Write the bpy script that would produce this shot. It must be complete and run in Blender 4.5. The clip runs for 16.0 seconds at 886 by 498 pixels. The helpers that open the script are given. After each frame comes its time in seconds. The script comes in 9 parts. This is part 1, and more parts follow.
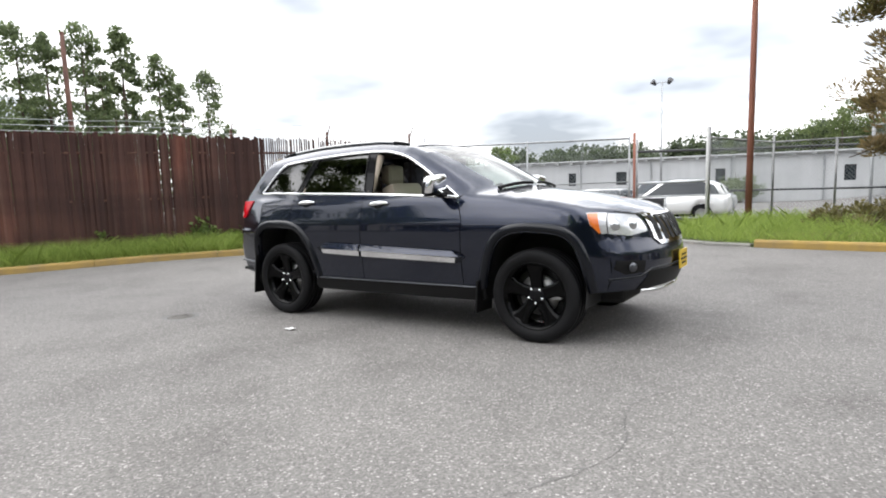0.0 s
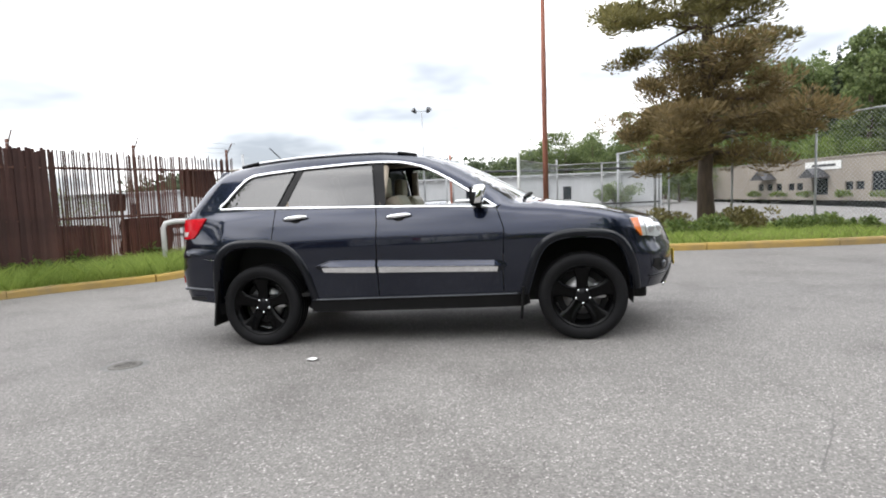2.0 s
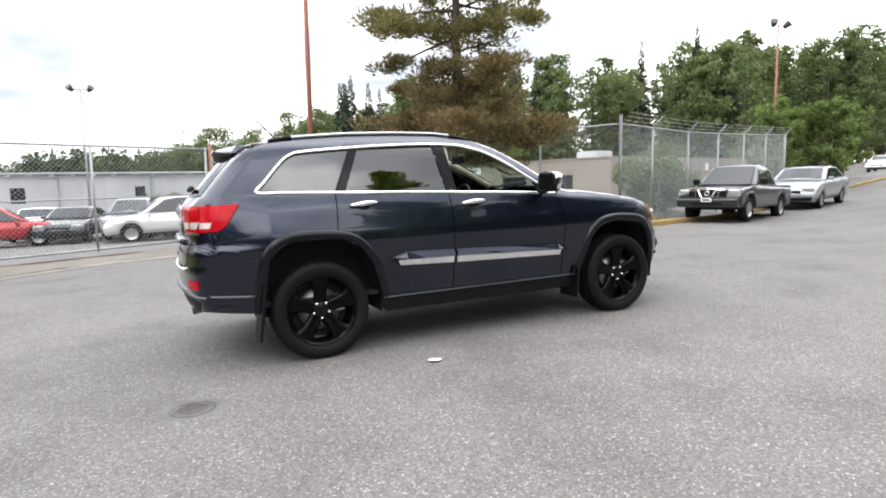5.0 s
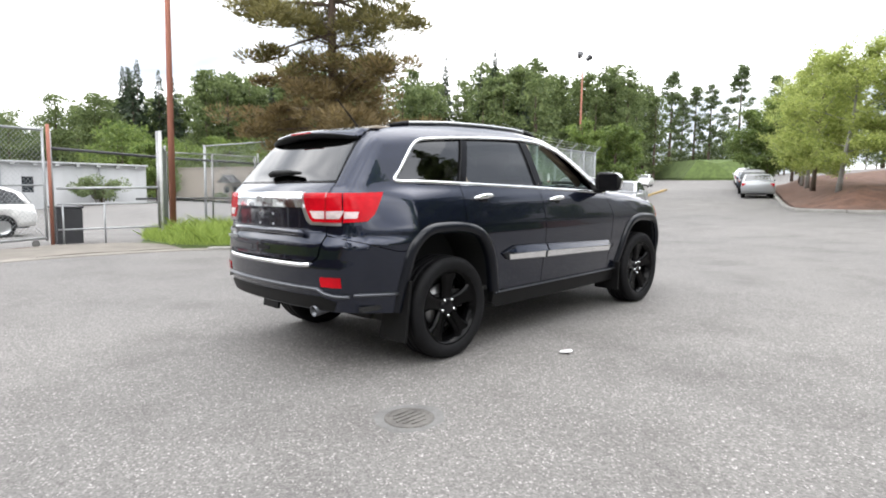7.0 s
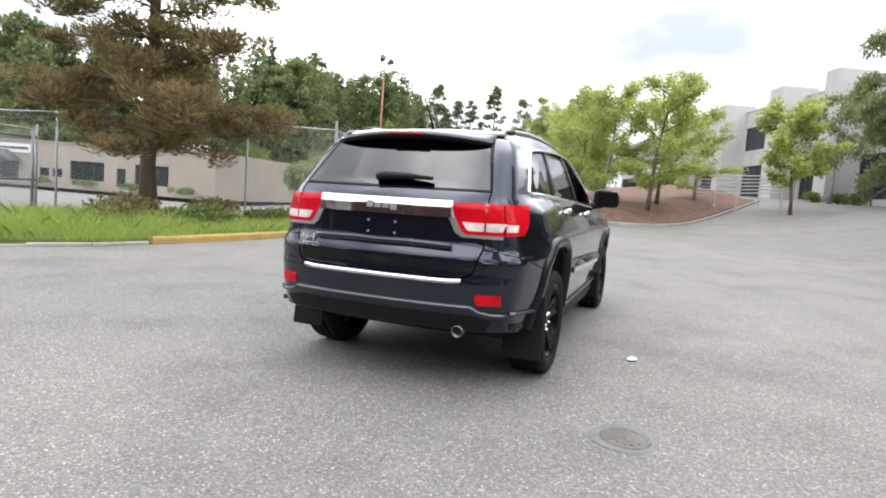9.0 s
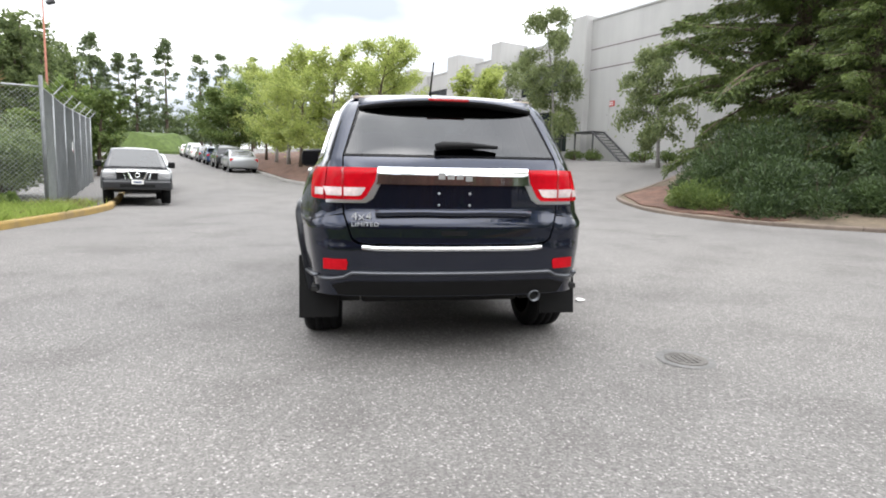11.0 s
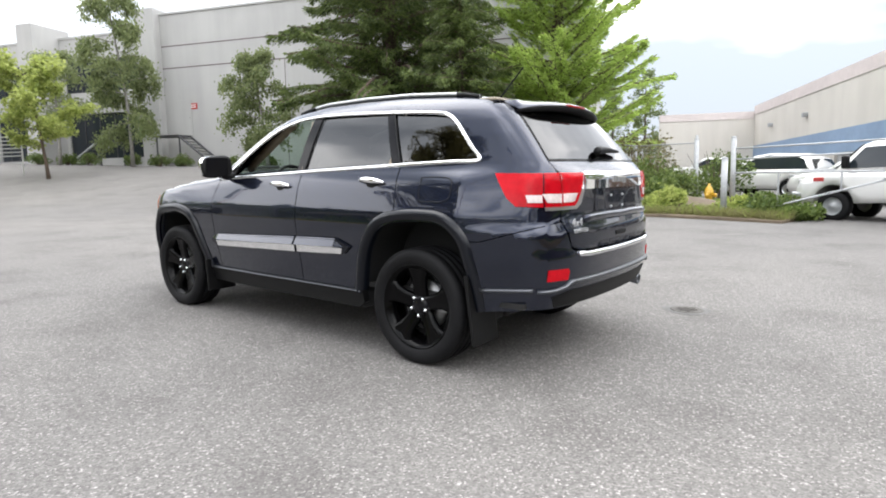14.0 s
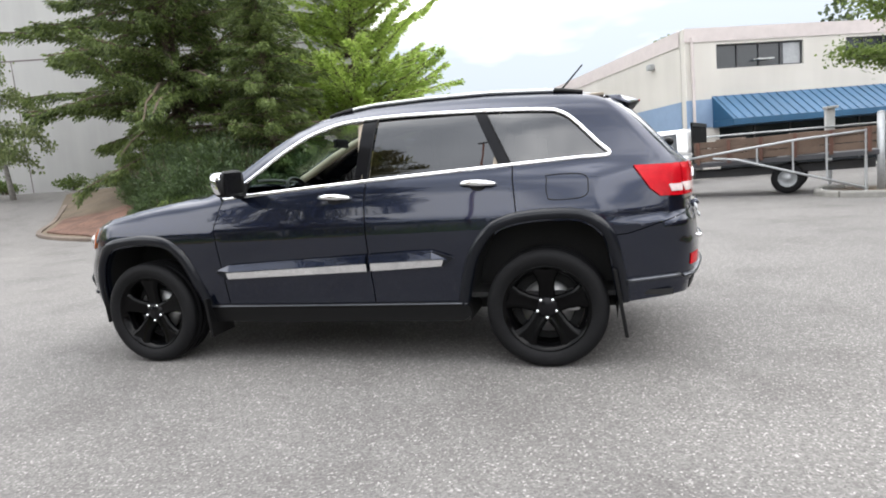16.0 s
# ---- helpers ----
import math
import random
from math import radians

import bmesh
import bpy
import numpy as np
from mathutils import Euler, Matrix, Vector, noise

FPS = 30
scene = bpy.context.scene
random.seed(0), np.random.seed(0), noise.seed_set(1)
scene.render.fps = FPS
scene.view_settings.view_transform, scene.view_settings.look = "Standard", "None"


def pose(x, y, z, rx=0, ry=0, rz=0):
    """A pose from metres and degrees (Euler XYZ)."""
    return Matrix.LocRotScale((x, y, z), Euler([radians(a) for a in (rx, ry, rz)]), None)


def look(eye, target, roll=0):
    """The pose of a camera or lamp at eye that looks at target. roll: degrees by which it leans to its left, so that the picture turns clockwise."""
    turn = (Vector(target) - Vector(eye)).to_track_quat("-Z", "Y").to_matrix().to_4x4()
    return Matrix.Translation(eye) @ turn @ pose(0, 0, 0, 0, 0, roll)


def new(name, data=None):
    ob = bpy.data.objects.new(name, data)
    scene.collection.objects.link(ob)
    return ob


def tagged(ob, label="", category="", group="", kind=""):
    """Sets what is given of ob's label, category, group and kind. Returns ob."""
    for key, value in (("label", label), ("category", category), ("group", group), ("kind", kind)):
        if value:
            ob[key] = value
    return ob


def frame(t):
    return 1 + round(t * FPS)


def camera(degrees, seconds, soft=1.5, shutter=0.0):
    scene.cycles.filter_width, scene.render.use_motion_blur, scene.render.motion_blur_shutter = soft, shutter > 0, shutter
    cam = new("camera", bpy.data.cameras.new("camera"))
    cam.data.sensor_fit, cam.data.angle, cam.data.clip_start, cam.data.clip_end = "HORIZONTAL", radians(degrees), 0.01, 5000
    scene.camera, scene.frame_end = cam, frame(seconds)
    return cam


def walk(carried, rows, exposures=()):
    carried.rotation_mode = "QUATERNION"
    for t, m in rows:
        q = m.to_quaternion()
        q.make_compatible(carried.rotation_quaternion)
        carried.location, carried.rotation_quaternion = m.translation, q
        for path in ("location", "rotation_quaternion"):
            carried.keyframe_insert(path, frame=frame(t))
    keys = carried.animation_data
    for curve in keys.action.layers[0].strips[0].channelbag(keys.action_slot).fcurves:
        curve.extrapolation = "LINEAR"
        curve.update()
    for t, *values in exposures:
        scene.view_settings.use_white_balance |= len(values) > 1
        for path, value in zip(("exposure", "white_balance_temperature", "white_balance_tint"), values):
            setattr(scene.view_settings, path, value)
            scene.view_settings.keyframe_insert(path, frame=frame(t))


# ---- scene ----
cam = camera(74.26, 16.0, soft=1.9)
PATH = [
    (0, (3.384, -5.113, 1.337), (0.623, -0.984, 0.764), -1.70),
    (0.5, (2.813, -5.414, 1.332), (0.442, -1.063, 0.666), -2.80),
    (1, (2.234, -5.673, 1.335), (0.466, -1.027, 0.799), -2.95),
    (1.5, (1.609, -5.861, 1.355), (0.275, -1.083, 0.732), -2.46),
    (2, (1.000, -5.981, 1.312), (0.269, -1.055, 0.859), -2.19),
    (2.5, (0.368, -6.033, 1.303), (0.100, -1.067, 0.784), -3.25),
    (3, (-0.239, -6.024, 1.331), (-0.086, -1.036, 1.020), -2.81),
    (3.5, (-0.842, -5.938, 1.334), (-0.067, -1.021, 0.864), -2.53),
    (4, (-1.423, -5.799, 1.295), (-0.283, -0.946, 0.913), -0.79),
    (4.5, (-2.003, -5.617, 1.279), (-0.361, -0.925, 0.746), -0.21),
    (4.7, (-2.210, -5.489, 1.295), (-0.374, -0.869, 0.757), -0.57),
    (6.8, (-4.344, -3.997, 1.176), (-0.842, -0.472, 0.617), 0.23),
    (7, (-4.507, -3.805, 1.201), (-0.957, -0.320, 0.702), 0.91),
    (7.5, (-4.918, -3.338, 1.197), (-0.989, -0.287, 0.693), 0.94),
    (8, (-5.216, -2.775, 1.183), (-1.116, 0.062, 0.816), -0.82),
    (8.2, (-5.327, -2.561, 1.187), (-1.106, 0.103, 0.897), 0.67),
    (10.3, (-5.927, -0.152, 1.157), (-0.972, 0.071, 0.526), 3.16),
    (10.5, (-5.932, 0.061, 1.129), (-0.958, 0.025, 0.625), 2.49),
    (11, (-5.867, 0.645, 1.117), (-0.968, -0.141, 0.504), 1.55),
    (11.5, (-5.646, 1.245, 1.120), (-0.836, -0.052, 0.690), 1.83),
    (12, (-5.348, 1.825, 1.104), (-0.808, -0.197, 0.558), 0.81),
    (12.5, (-4.974, 2.335, 1.113), (-0.614, -0.079, 0.708), 0.75),
    (13, (-4.624, 2.842, 1.101), (-0.693, -0.206, 0.589), 0.14),
    (13.5, (-4.225, 3.282, 1.102), (-0.585, -0.117, 0.657), 0.08),
    (14, (-3.841, 3.719, 1.116), (-0.795, -0.205, 0.553), -1.16),
    (14.5, (-3.363, 4.045, 1.129), (-0.651, -0.120, 0.582), -3.95),
    (15, (-2.886, 4.328, 1.176), (-0.641, -0.113, 0.685), -5.22),
    (15.5, (-2.341, 4.515, 1.192), (-0.514, -0.106, 0.638), -5.67),
    (16, (-1.782, 4.506, 1.204), (-0.507, -0.289, 0.587), -5.30),
]

walk(cam, [(t, look(eye, target, roll)) for t, eye, target, roll in PATH],
     exposures=[(0.0, 1.05), (4.5, 1.13), (7.0, 1.33), (10.5, 1.33), (12.0, 1.41), (16.0, 1.38)])

# ---- sky: a bright broken overcast, with a weak wide sun behind it ----
world = bpy.data.worlds.new("sky")
scene.world = world
world.use_nodes = True


def build_sky():
    nt = world.node_tree
    n, l = nt.nodes, nt.links
    back = n["Background"]
    sky = n.new("ShaderNodeTexSky")
    sky.sky_type, sky.sun_disc = "NISHITA", False
    sky.sun_elevation, sky.sun_rotation = radians(52), radians(200)
    dim = n.new("ShaderNodeMix")
    dim.data_type, dim.blend_type = "RGBA", "MULTIPLY"
    dim.inputs[0].default_value = 1
    l.new(sky.outputs[0], dim.inputs[6])
    dim.inputs[7].default_value = (0.10, 0.10, 0.10, 1)
    co = n.new("ShaderNodeTexCoord")
    sep = n.new("ShaderNodeSeparateXYZ")
    l.new(co.outputs["Generated"], sep.inputs[0])
    up = n.new("ShaderNodeMath")
    up.operation = "ADD"
    l.new(sep.outputs[2], up.inputs[0])
    up.inputs[1].default_value = 0.22
    hi = n.new("ShaderNodeMath")
    hi.operation = "MAXIMUM"
    l.new(up.outputs[0], hi.inputs[0])
    hi.inputs[1].default_value = 0.08
    flat = n.new("ShaderNodeVectorMath")
    flat.operation = "DIVIDE"
    comb = n.new("ShaderNodeCombineXYZ")
    for i in range(3):
        l.new(hi.outputs[0], comb.inputs[i])
    l.new(co.outputs["Generated"], flat.inputs[0])
    l.new(comb.outputs[0], flat.inputs[1])
    big = n.new("ShaderNodeTexNoise")
    big.inputs["Scale"].default_value, big.inputs["Detail"].default_value = 1.0, 4
    big.inputs["Roughness"].default_value = 0.52
    drift = n.new("ShaderNodeVectorMath")
    drift.operation = "ADD"
    l.new(flat.outputs[0], drift.inputs[0])
    drift.inputs[1].default_value = (0.2, 7.2, -5.7)
    l.new(drift.outputs[0], big.inputs["Vector"])
    ramp = n.new("ShaderNodeValToRGB")
    e = ramp.color_ramp.elements
    e[0].position, e[0].color = 0.365, (0.40, 0.43, 0.485, 1)
    e[1].position, e[1].color = 0.565, (1.70, 1.70, 1.72, 1)
    mid = e.new(0.465)
    mid.color = (0.70, 0.73, 0.785, 1)
    # heavier cloud low towards the south, thinner towards the north
    near = n.new("ShaderNodeMath")
    near.operation, near.use_clamp = "MULTIPLY_ADD", True
    l.new(sep.outputs[2], near.inputs[0])
    near.inputs[1].default_value, near.inputs[2].default_value = -2.0, 1.0
    south = n.new("ShaderNodeMath")
    south.operation = "MINIMUM"
    l.new(sep.outputs[1], south.inputs[0])
    south.inputs[1].default_value = 0.15
    side = n.new("ShaderNodeMath")
    side.operation = "MULTIPLY"
    l.new(south.outputs[0], side.inputs[0])
    l.new(near.outputs[0], side.inputs[1])
    lean = n.new("ShaderNodeMath")
    lean.operation = "MULTIPLY_ADD"
    l.new(side.outputs[0], lean.inputs[0])
    lean.inputs[1].default_value = 0.25
    l.new(big.outputs[0], lean.inputs[2])
    l.new(lean.outputs[0], ramp.inputs[0])
    # an overcast sky is dimmest at the horizon and brightest overhead
    high = n.new("ShaderNodeMath")
    high.operation, high.use_clamp = "MAXIMUM", False
    l.new(sep.outputs[2], high.inputs[0])
    high.inputs[1].default_value = 0.0
    arch = n.new("ShaderNodeMath")
    arch.operation = "MULTIPLY_ADD"
    l.new(high.outputs[0], arch.inputs[0])
    arch.inputs[1].default_value, arch.inputs[2].default_value = 0.95, 0.62
    vault = n.new("ShaderNodeVectorMath")
    vault.operation = "SCALE"
    l.new(ramp.outputs[0], vault.inputs[0])
    l.new(arch.outputs[0], vault.inputs["Scale"])
    mix = n.new("ShaderNodeMix")
    mix.data_type = "RGBA"
    mix.inputs[0].default_value = 0.9
    l.new(dim.outputs[2], mix.inputs[6])
    l.new(vault.outputs[0], mix.inputs[7])
    l.new(mix.outputs[2], back.inputs[0])
    back.inputs[1].default_value = 1.0


build_sky()

sun = new("sun", bpy.data.lights.new("sun", "SUN"))
sun.data.energy, sun.data.angle, sun.data.color = 0.7, radians(120), (1.0, 0.97, 0.93)
sun.matrix_world = look((0, 0, 30), (0.35 * 30, 0.42 * 30, 0))


# ---- materials ----
def ramped(nt, source, stops):
    r = nt.nodes.new("ShaderNodeValToRGB")
    el = r.color_ramp.elements
    while len(el) < len(stops):
        el.new(0.5)
    for e, (p, c) in zip(el, stops):
        e.position, e.color = p, (*c, 1)
    nt.links.new(source, r.inputs[0])
    return r.outputs[0]


def noise_tex(nt, scale, detail=4, rough=0.5, coords="Object", stretch=(1, 1, 1)):
    co = nt.nodes.new("ShaderNodeTexCoord")
    mp = nt.nodes.new("ShaderNodeMapping")
    mp.inputs["Scale"].default_value = stretch
    nt.links.new(co.outputs[coords], mp.inputs[0])
    t = nt.nodes.new("ShaderNodeTexNoise")
    t.inputs["Scale"].default_value, t.inputs["Detail"].default_value = scale, detail
    t.inputs["Roughness"].default_value = rough
    nt.links.new(mp.outputs[0], t.inputs["Vector"])
    return t.outputs[0]


def mixed(nt, fac, a, b, blend="MIX"):
    m = nt.nodes.new("ShaderNodeMix")
    m.data_type, m.blend_type = "RGBA", blend
    for sock, v in ((m.inputs[0], fac), (m.inputs[6], a), (m.inputs[7], b)):
        if isinstance(v, bpy.types.NodeSocket):
            nt.links.new(v, sock)
        elif isinstance(v, tuple):
            sock.default_value = (*v, 1)
        else:
            sock.default_value = v
    return m.outputs[2]


def bumped(nt, bsdf, height, strength, distance=0.01):
    b = nt.nodes.new("ShaderNodeBump")
    b.inputs["Strength"].default_value, b.inputs["Distance"].default_value = strength, distance
    nt.links.new(height, b.inputs["Height"])
    nt.links.new(b.outputs[0], bsdf.inputs["Normal"])


def plain(name, color, rough=0.5, metal=0.0, coat=0.0, var=0.25, scale=6.0, spec=0.5, bump=0.0, coat_ior=1.5):
    """A principled surface whose colour wanders a little at two scales."""
    m = bpy.data.materials.new(name)
    m.use_nodes = True
    nt = m.node_tree
    b = nt.nodes["Principled BSDF"]
    b.inputs["Roughness"].default_value, b.inputs["Metallic"].default_value = rough, metal
    b.inputs["Coat Weight"].default_value, b.inputs["Coat Roughness"].default_value = coat, 0.03
    b.inputs["Specular IOR Level"].default_value = spec
    b.inputs["Coat IOR"].default_value = coat_ior
    if var:
        big = noise_tex(nt, scale * 0.15, 3)
        fine = noise_tex(nt, scale, 5, 0.6)
        lo, hi = tuple(c * (1 - var) for c in color), tuple(min(1, c * (1 + var)) for c in color)
        c1 = ramped(nt, fine, [(0.3, lo), (0.7, hi)])
        c2 = mixed(nt, 0.5, c1, ramped(nt, big, [(0.35, lo), (0.65, hi)]))
        nt.links.new(c2, b.inputs["Base Color"])
        if bump:
            bumped(nt, b, fine, bump, 0.02)
    else:
        b.inputs["Base Color"].default_value = (*color, 1)
    return m


def glass(name, tint, gloss=1.0, rough=0.0):
    """A thin pane: it lets tinted light through and mirrors by its angle."""
    m = bpy.data.materials.new(name)
    m.use_nodes = True
    nt = m.node_tree
    nt.nodes.remove(nt.nodes["Principled BSDF"])
    out = nt.nodes["Material Output"]
    tr = nt.nodes.new("ShaderNodeBsdfTransparent")
    tr.inputs[0].default_value = (*tint, 1)
    gl = nt.nodes.new("ShaderNodeBsdfGlossy")
    gl.inputs["Roughness"].default_value = rough
    lw = nt.nodes.new("ShaderNodeLayerWeight")
    lw.inputs[0].default_value = 0.5
    steep = nt.nodes.new("ShaderNodeMath")
    steep.operation = "POWER"
    nt.links.new(lw.outputs["Facing"], steep.inputs[0])
    steep.inputs[1].default_value = 5.0
    k = nt.nodes.new("ShaderNodeMath")
    k.operation, k.use_clamp = "MULTIPLY_ADD", True
    nt.links.new(steep.outputs[0], k.inputs[0])
    k.inputs[1].default_value = 0.9
    k.inputs[2].default_value = 0.045 * gloss
    mx = nt.nodes.new("ShaderNodeMixShader")
    nt.links.new(k.outputs[0], mx.inputs[0])
    nt.links.new(tr.outputs[0], mx.inputs[1])
    nt.links.new(gl.outputs[0], mx.inputs[2])
    nt.links.new(mx.outputs[0], out.inputs[0])
    return m


def leafy(name, dark, light, trans=0.35, gloss=0.4):
    """Foliage: each leaf its own shade, some light shining through."""
    m = bpy.data.materials.new(name)
    m.use_nodes = True
    nt = m.node_tree
    b = nt.nodes["Principled BSDF"]
    b.inputs["Roughness"].default_value = 0.55
    b.inputs["Specular IOR Level"].default_value = gloss
    geo = nt.nodes.new("ShaderNodeNewGeometry")
    c = ramped(nt, geo.outputs["Random Per Island"], [(0.0, dark), (0.6, tuple((a + d) / 2 for a, d in zip(dark, light))), (1.0, light)])
    broad = noise_tex(nt, 0.6, 2)
    c = mixed(nt, ramped(nt, broad, [(0.35, (0.0, 0.0, 0.0)), (0.7, (0.55, 0.55, 0.55))]), c, light)
    nt.links.new(c, b.inputs["Base Color"])
    tl = nt.nodes.new("ShaderNodeBsdfTranslucent")
    nt.links.new(c, tl.inputs[0])
    mx = nt.nodes.new("ShaderNodeMixShader")
    mx.inputs[0].default_value = trans
    nt.links.new(b.outputs[0], mx.inputs[1])
    nt.links.new(tl.outputs[0], mx.inputs[2])
    nt.links.new(mx.outputs[0], nt.nodes["Material Output"].inputs[0])
    return m


def asphalt_material():
    m = bpy.data.materials.new("worn_asphalt")
    m.use_nodes = True
    nt = m.node_tree
    b = nt.nodes["Principled BSDF"]
    b.inputs["Roughness"].default_value = 0.85
    b.inputs["Specular IOR Level"].default_value = 0.3
    broad = noise_tex(nt, 0.12, 4, 0.55)
    patch = noise_tex(nt, 0.9, 5, 0.6)
    grit = noise_tex(nt, 42, 2, 0.75)
    vor = nt.nodes.new("ShaderNodeTexVoronoi")
    vor.inputs["Scale"].default_value = 110
    co = nt.nodes.new("ShaderNodeTexCoord")
    nt.links.new(co.outputs["Object"], vor.inputs["Vector"])
    stone = ramped(nt, vor.outputs["Color"], [(0.0, (0.068, 0.066, 0.0635)), (0.5, (0.138, 0.134, 0.130)), (0.8, (0.198, 0.192, 0.186)), (0.9, (0.40, 0.393, 0.38)), (1.0, (0.52, 0.51, 0.495))])
    gritc = ramped(nt, grit, [(0.35, (0.085, 0.083, 0.08)), (0.55, (0.16, 0.156, 0.151)), (0.75, (0.24, 0.234, 0.227))])
    c = mixed(nt, 0.32, stone, gritc)
    c = mixed(nt, 1.0, c, ramped(nt, broad, [(0.3, (0.875, 0.86, 0.855)), (0.7, (1.095, 1.07, 1.04))]), "MULTIPLY")
    c = mixed(nt, 1.0, c, ramped(nt, patch, [(0.32, (0.80, 0.79, 0.79)), (0.5, (1.0, 1.0, 1.0)), (0.72, (1.08, 1.08, 1.08))]), "MULTIPLY")
    nt.links.new(c, b.inputs["Base Color"])
    bumped(nt, b, grit, 0.28, 0.01)
    return m


ASPHALT = asphalt_material()
PAINT = plain("navy_black_paint", (0.0112, 0.0152, 0.0305), 0.24, 0.8, 1.0, 0.05, 3, spec=0.05, coat_ior=1.5)
PAINT_FLARE = plain("navy_black_flare", (0.0035, 0.0045, 0.0075), 0.36, 0.0, 0.4, 0.08, 5, spec=0.12)
BLACK_PLASTIC = plain("black_plastic", (0.004, 0.004, 0.0043), 0.5, var=0.2, scale=20, spec=0.2)
BLACK_GLOSS = plain("gloss_black", (0.006, 0.006, 0.007), 0.2, coat=0.22, var=0.1, spec=0.05)
RUBBER = plain("tyre_rubber", (0.0075, 0.0075, 0.0082), 0.62, var=0.3, scale=30, bump=0.15, spec=0.14)
RIM_BLACK = plain("satin_black_alloy", (0.0014, 0.0014, 0.0016), 0.22, coat=0.12, var=0.1, spec=0.06)
CHROME = plain("chrome", (0.86, 0.87, 0.88), 0.05, 1.0, var=0.0)
SATIN = plain("satin_alloy", (0.5, 0.51, 0.52), 0.3, 1.0, var=0.1)
# dark satin metal, also the painted highlight on the sill and bumper beads
SATIN_DARK = plain("dark_satin_and_glints", (0.10, 0.105, 0.115), 0.3, 0.8, var=0.1)
STEEL = plain("dull_steel", (0.3, 0.3, 0.3), 0.45, 0.9, var=0.25, scale=14)
DARK = plain("unlit_inner_shell", (0.008, 0.008, 0.008), 0.8, var=0.1)
BEIGE = plain("tan_leather", (0.32, 0.268, 0.208), 0.5, var=0.08, scale=12, bump=0.1)
RED_LENS = plain("red_lens", (0.40, 0.004, 0.010), 0.2, spec=0.05, coat=0.2, var=0.3, scale=25)
RED_DARK = plain("deep_red_lens", (0.30, 0.006, 0.01), 0.12, coat=1.0, var=0.15, scale=40)
CLEAR_LENS = plain("clear_lens", (0.4675, 0.476, 0.4845), 0.16, 0.4, coat=1.0, var=0.2, scale=40)
LAMP_BAND = plain("pale_lamp_band", (0.52, 0.44, 0.43), 0.25, coat=0.4, var=0.35, scale=60)
BADGE = plain("bright_badge_metal", (0.496, 0.504, 0.512), 0.35, 0.4, var=0.1)
AMBER = plain("amber_lens", (0.5625, 0.1275, 0.01125), 0.15, coat=1.0, var=0.15, scale=40)
GLASS_DARK = glass("privacy_glass", (0.030, 0.032, 0.036), 2.7)
GLASS_REAR = glass("rear_privacy_glass", (0.030, 0.032, 0.036), 2.5)
GLASS_CLEAR = glass("clear_car_glass", (0.66, 0.80, 0.72), 2.0)
YELLOW_PLATE = plain("yellow_plate", (0.546, 0.364, 0.014), 0.4, var=0.1)


# ---- building helpers ----
def mesh_of(name, verts, faces, material, smooth=False):
    me = bpy.data.meshes.new(name)
    me.from_pydata([tuple(v) for v in verts], [], [tuple(int(i) for i in f) for f in faces])
    me.materials.append(material)
    if smooth:
        me.shade_smooth()
    return me


def thing(name, label, category, group="", kind="", at=None):
    ob = tagged(new(name), label, category, group, kind)
    ob.empty_display_size = 0.2
    if at is not None:
        ob.matrix_world = at
    return ob


def part(name, data, material, parent, label="", smooth=False):
    """Links a bmesh, a mesh or (verts, faces) as one mesh object under a thing or a part."""
    if isinstance(data, bmesh.types.BMesh):
        me = bpy.data.meshes.new(name)
        data.to_mesh(me)
        data.free()
        me.materials.append(material)
        if smooth:
            me.shade_smooth()
    elif isinstance(data, tuple):
        me = mesh_of(name, data[0], data[1], material, smooth)
    else:
        me = data
    ob = new(name, me)
    ob.parent = parent
    if label:
        tagged(ob, label)
    return ob


def bm_box(x0, x1, y0, y1, z0, z1, bevel=0.0, bm=None):
    bm = bm or bmesh.new()
    r = bmesh.ops.create_cube(bm, size=1.0)
    for v in r["verts"]:
        v.co = Vector(((x0 + x1) / 2 + v.co.x * (x1 - x0), (y0 + y1) / 2 + v.co.y * (y1 - y0), (z0 + z1) / 2 + v.co.z * (z1 - z0)))
    if bevel:
        es = list({e for v in r["verts"] for e in v.link_edges})
        bmesh.ops.bevel(bm, geom=es, offset=bevel, segments=2, affect="EDGES", profile=0.6)
    return bm


def bm_tube(points, radius, sides=8, bm=None, ends=True):
    """A tube along points; radius is one number or one for each point."""
    bm = bm or bmesh.new()
    pts = [Vector(p) for p in points]
    rad = radius if isinstance(radius, (list, tuple)) else [radius] * len(pts)
    rings, side = [], None
    for i, p in enumerate(pts):
        t = (pts[min(i + 1, len(pts) - 1)] - pts[max(i - 1, 0)]).normalized()
        ref = Vector((0, 0, 1)) if abs(t.z) < 0.95 else Vector((1, 0, 0))
        if side is None:
            side = t.cross(ref).normalized()
        side = (side - t * side.dot(t)).normalized()
        up = t.cross(side)
        rings.append([bm.verts.new(p + (side * math.cos(a) + up * math.sin(a)) * rad[i]) for a in [2 * math.pi * k / sides for k in range(sides)]])
    for a, b in zip(rings, rings[1:]):
        for k in range(sides):
            bm.faces.new((a[k], a[(k + 1) % sides], b[(k + 1) % sides], b[k]))
    if ends:
        bm.faces.new(rings[0][::-1])
        bm.faces.new(rings[-1])
    return bm


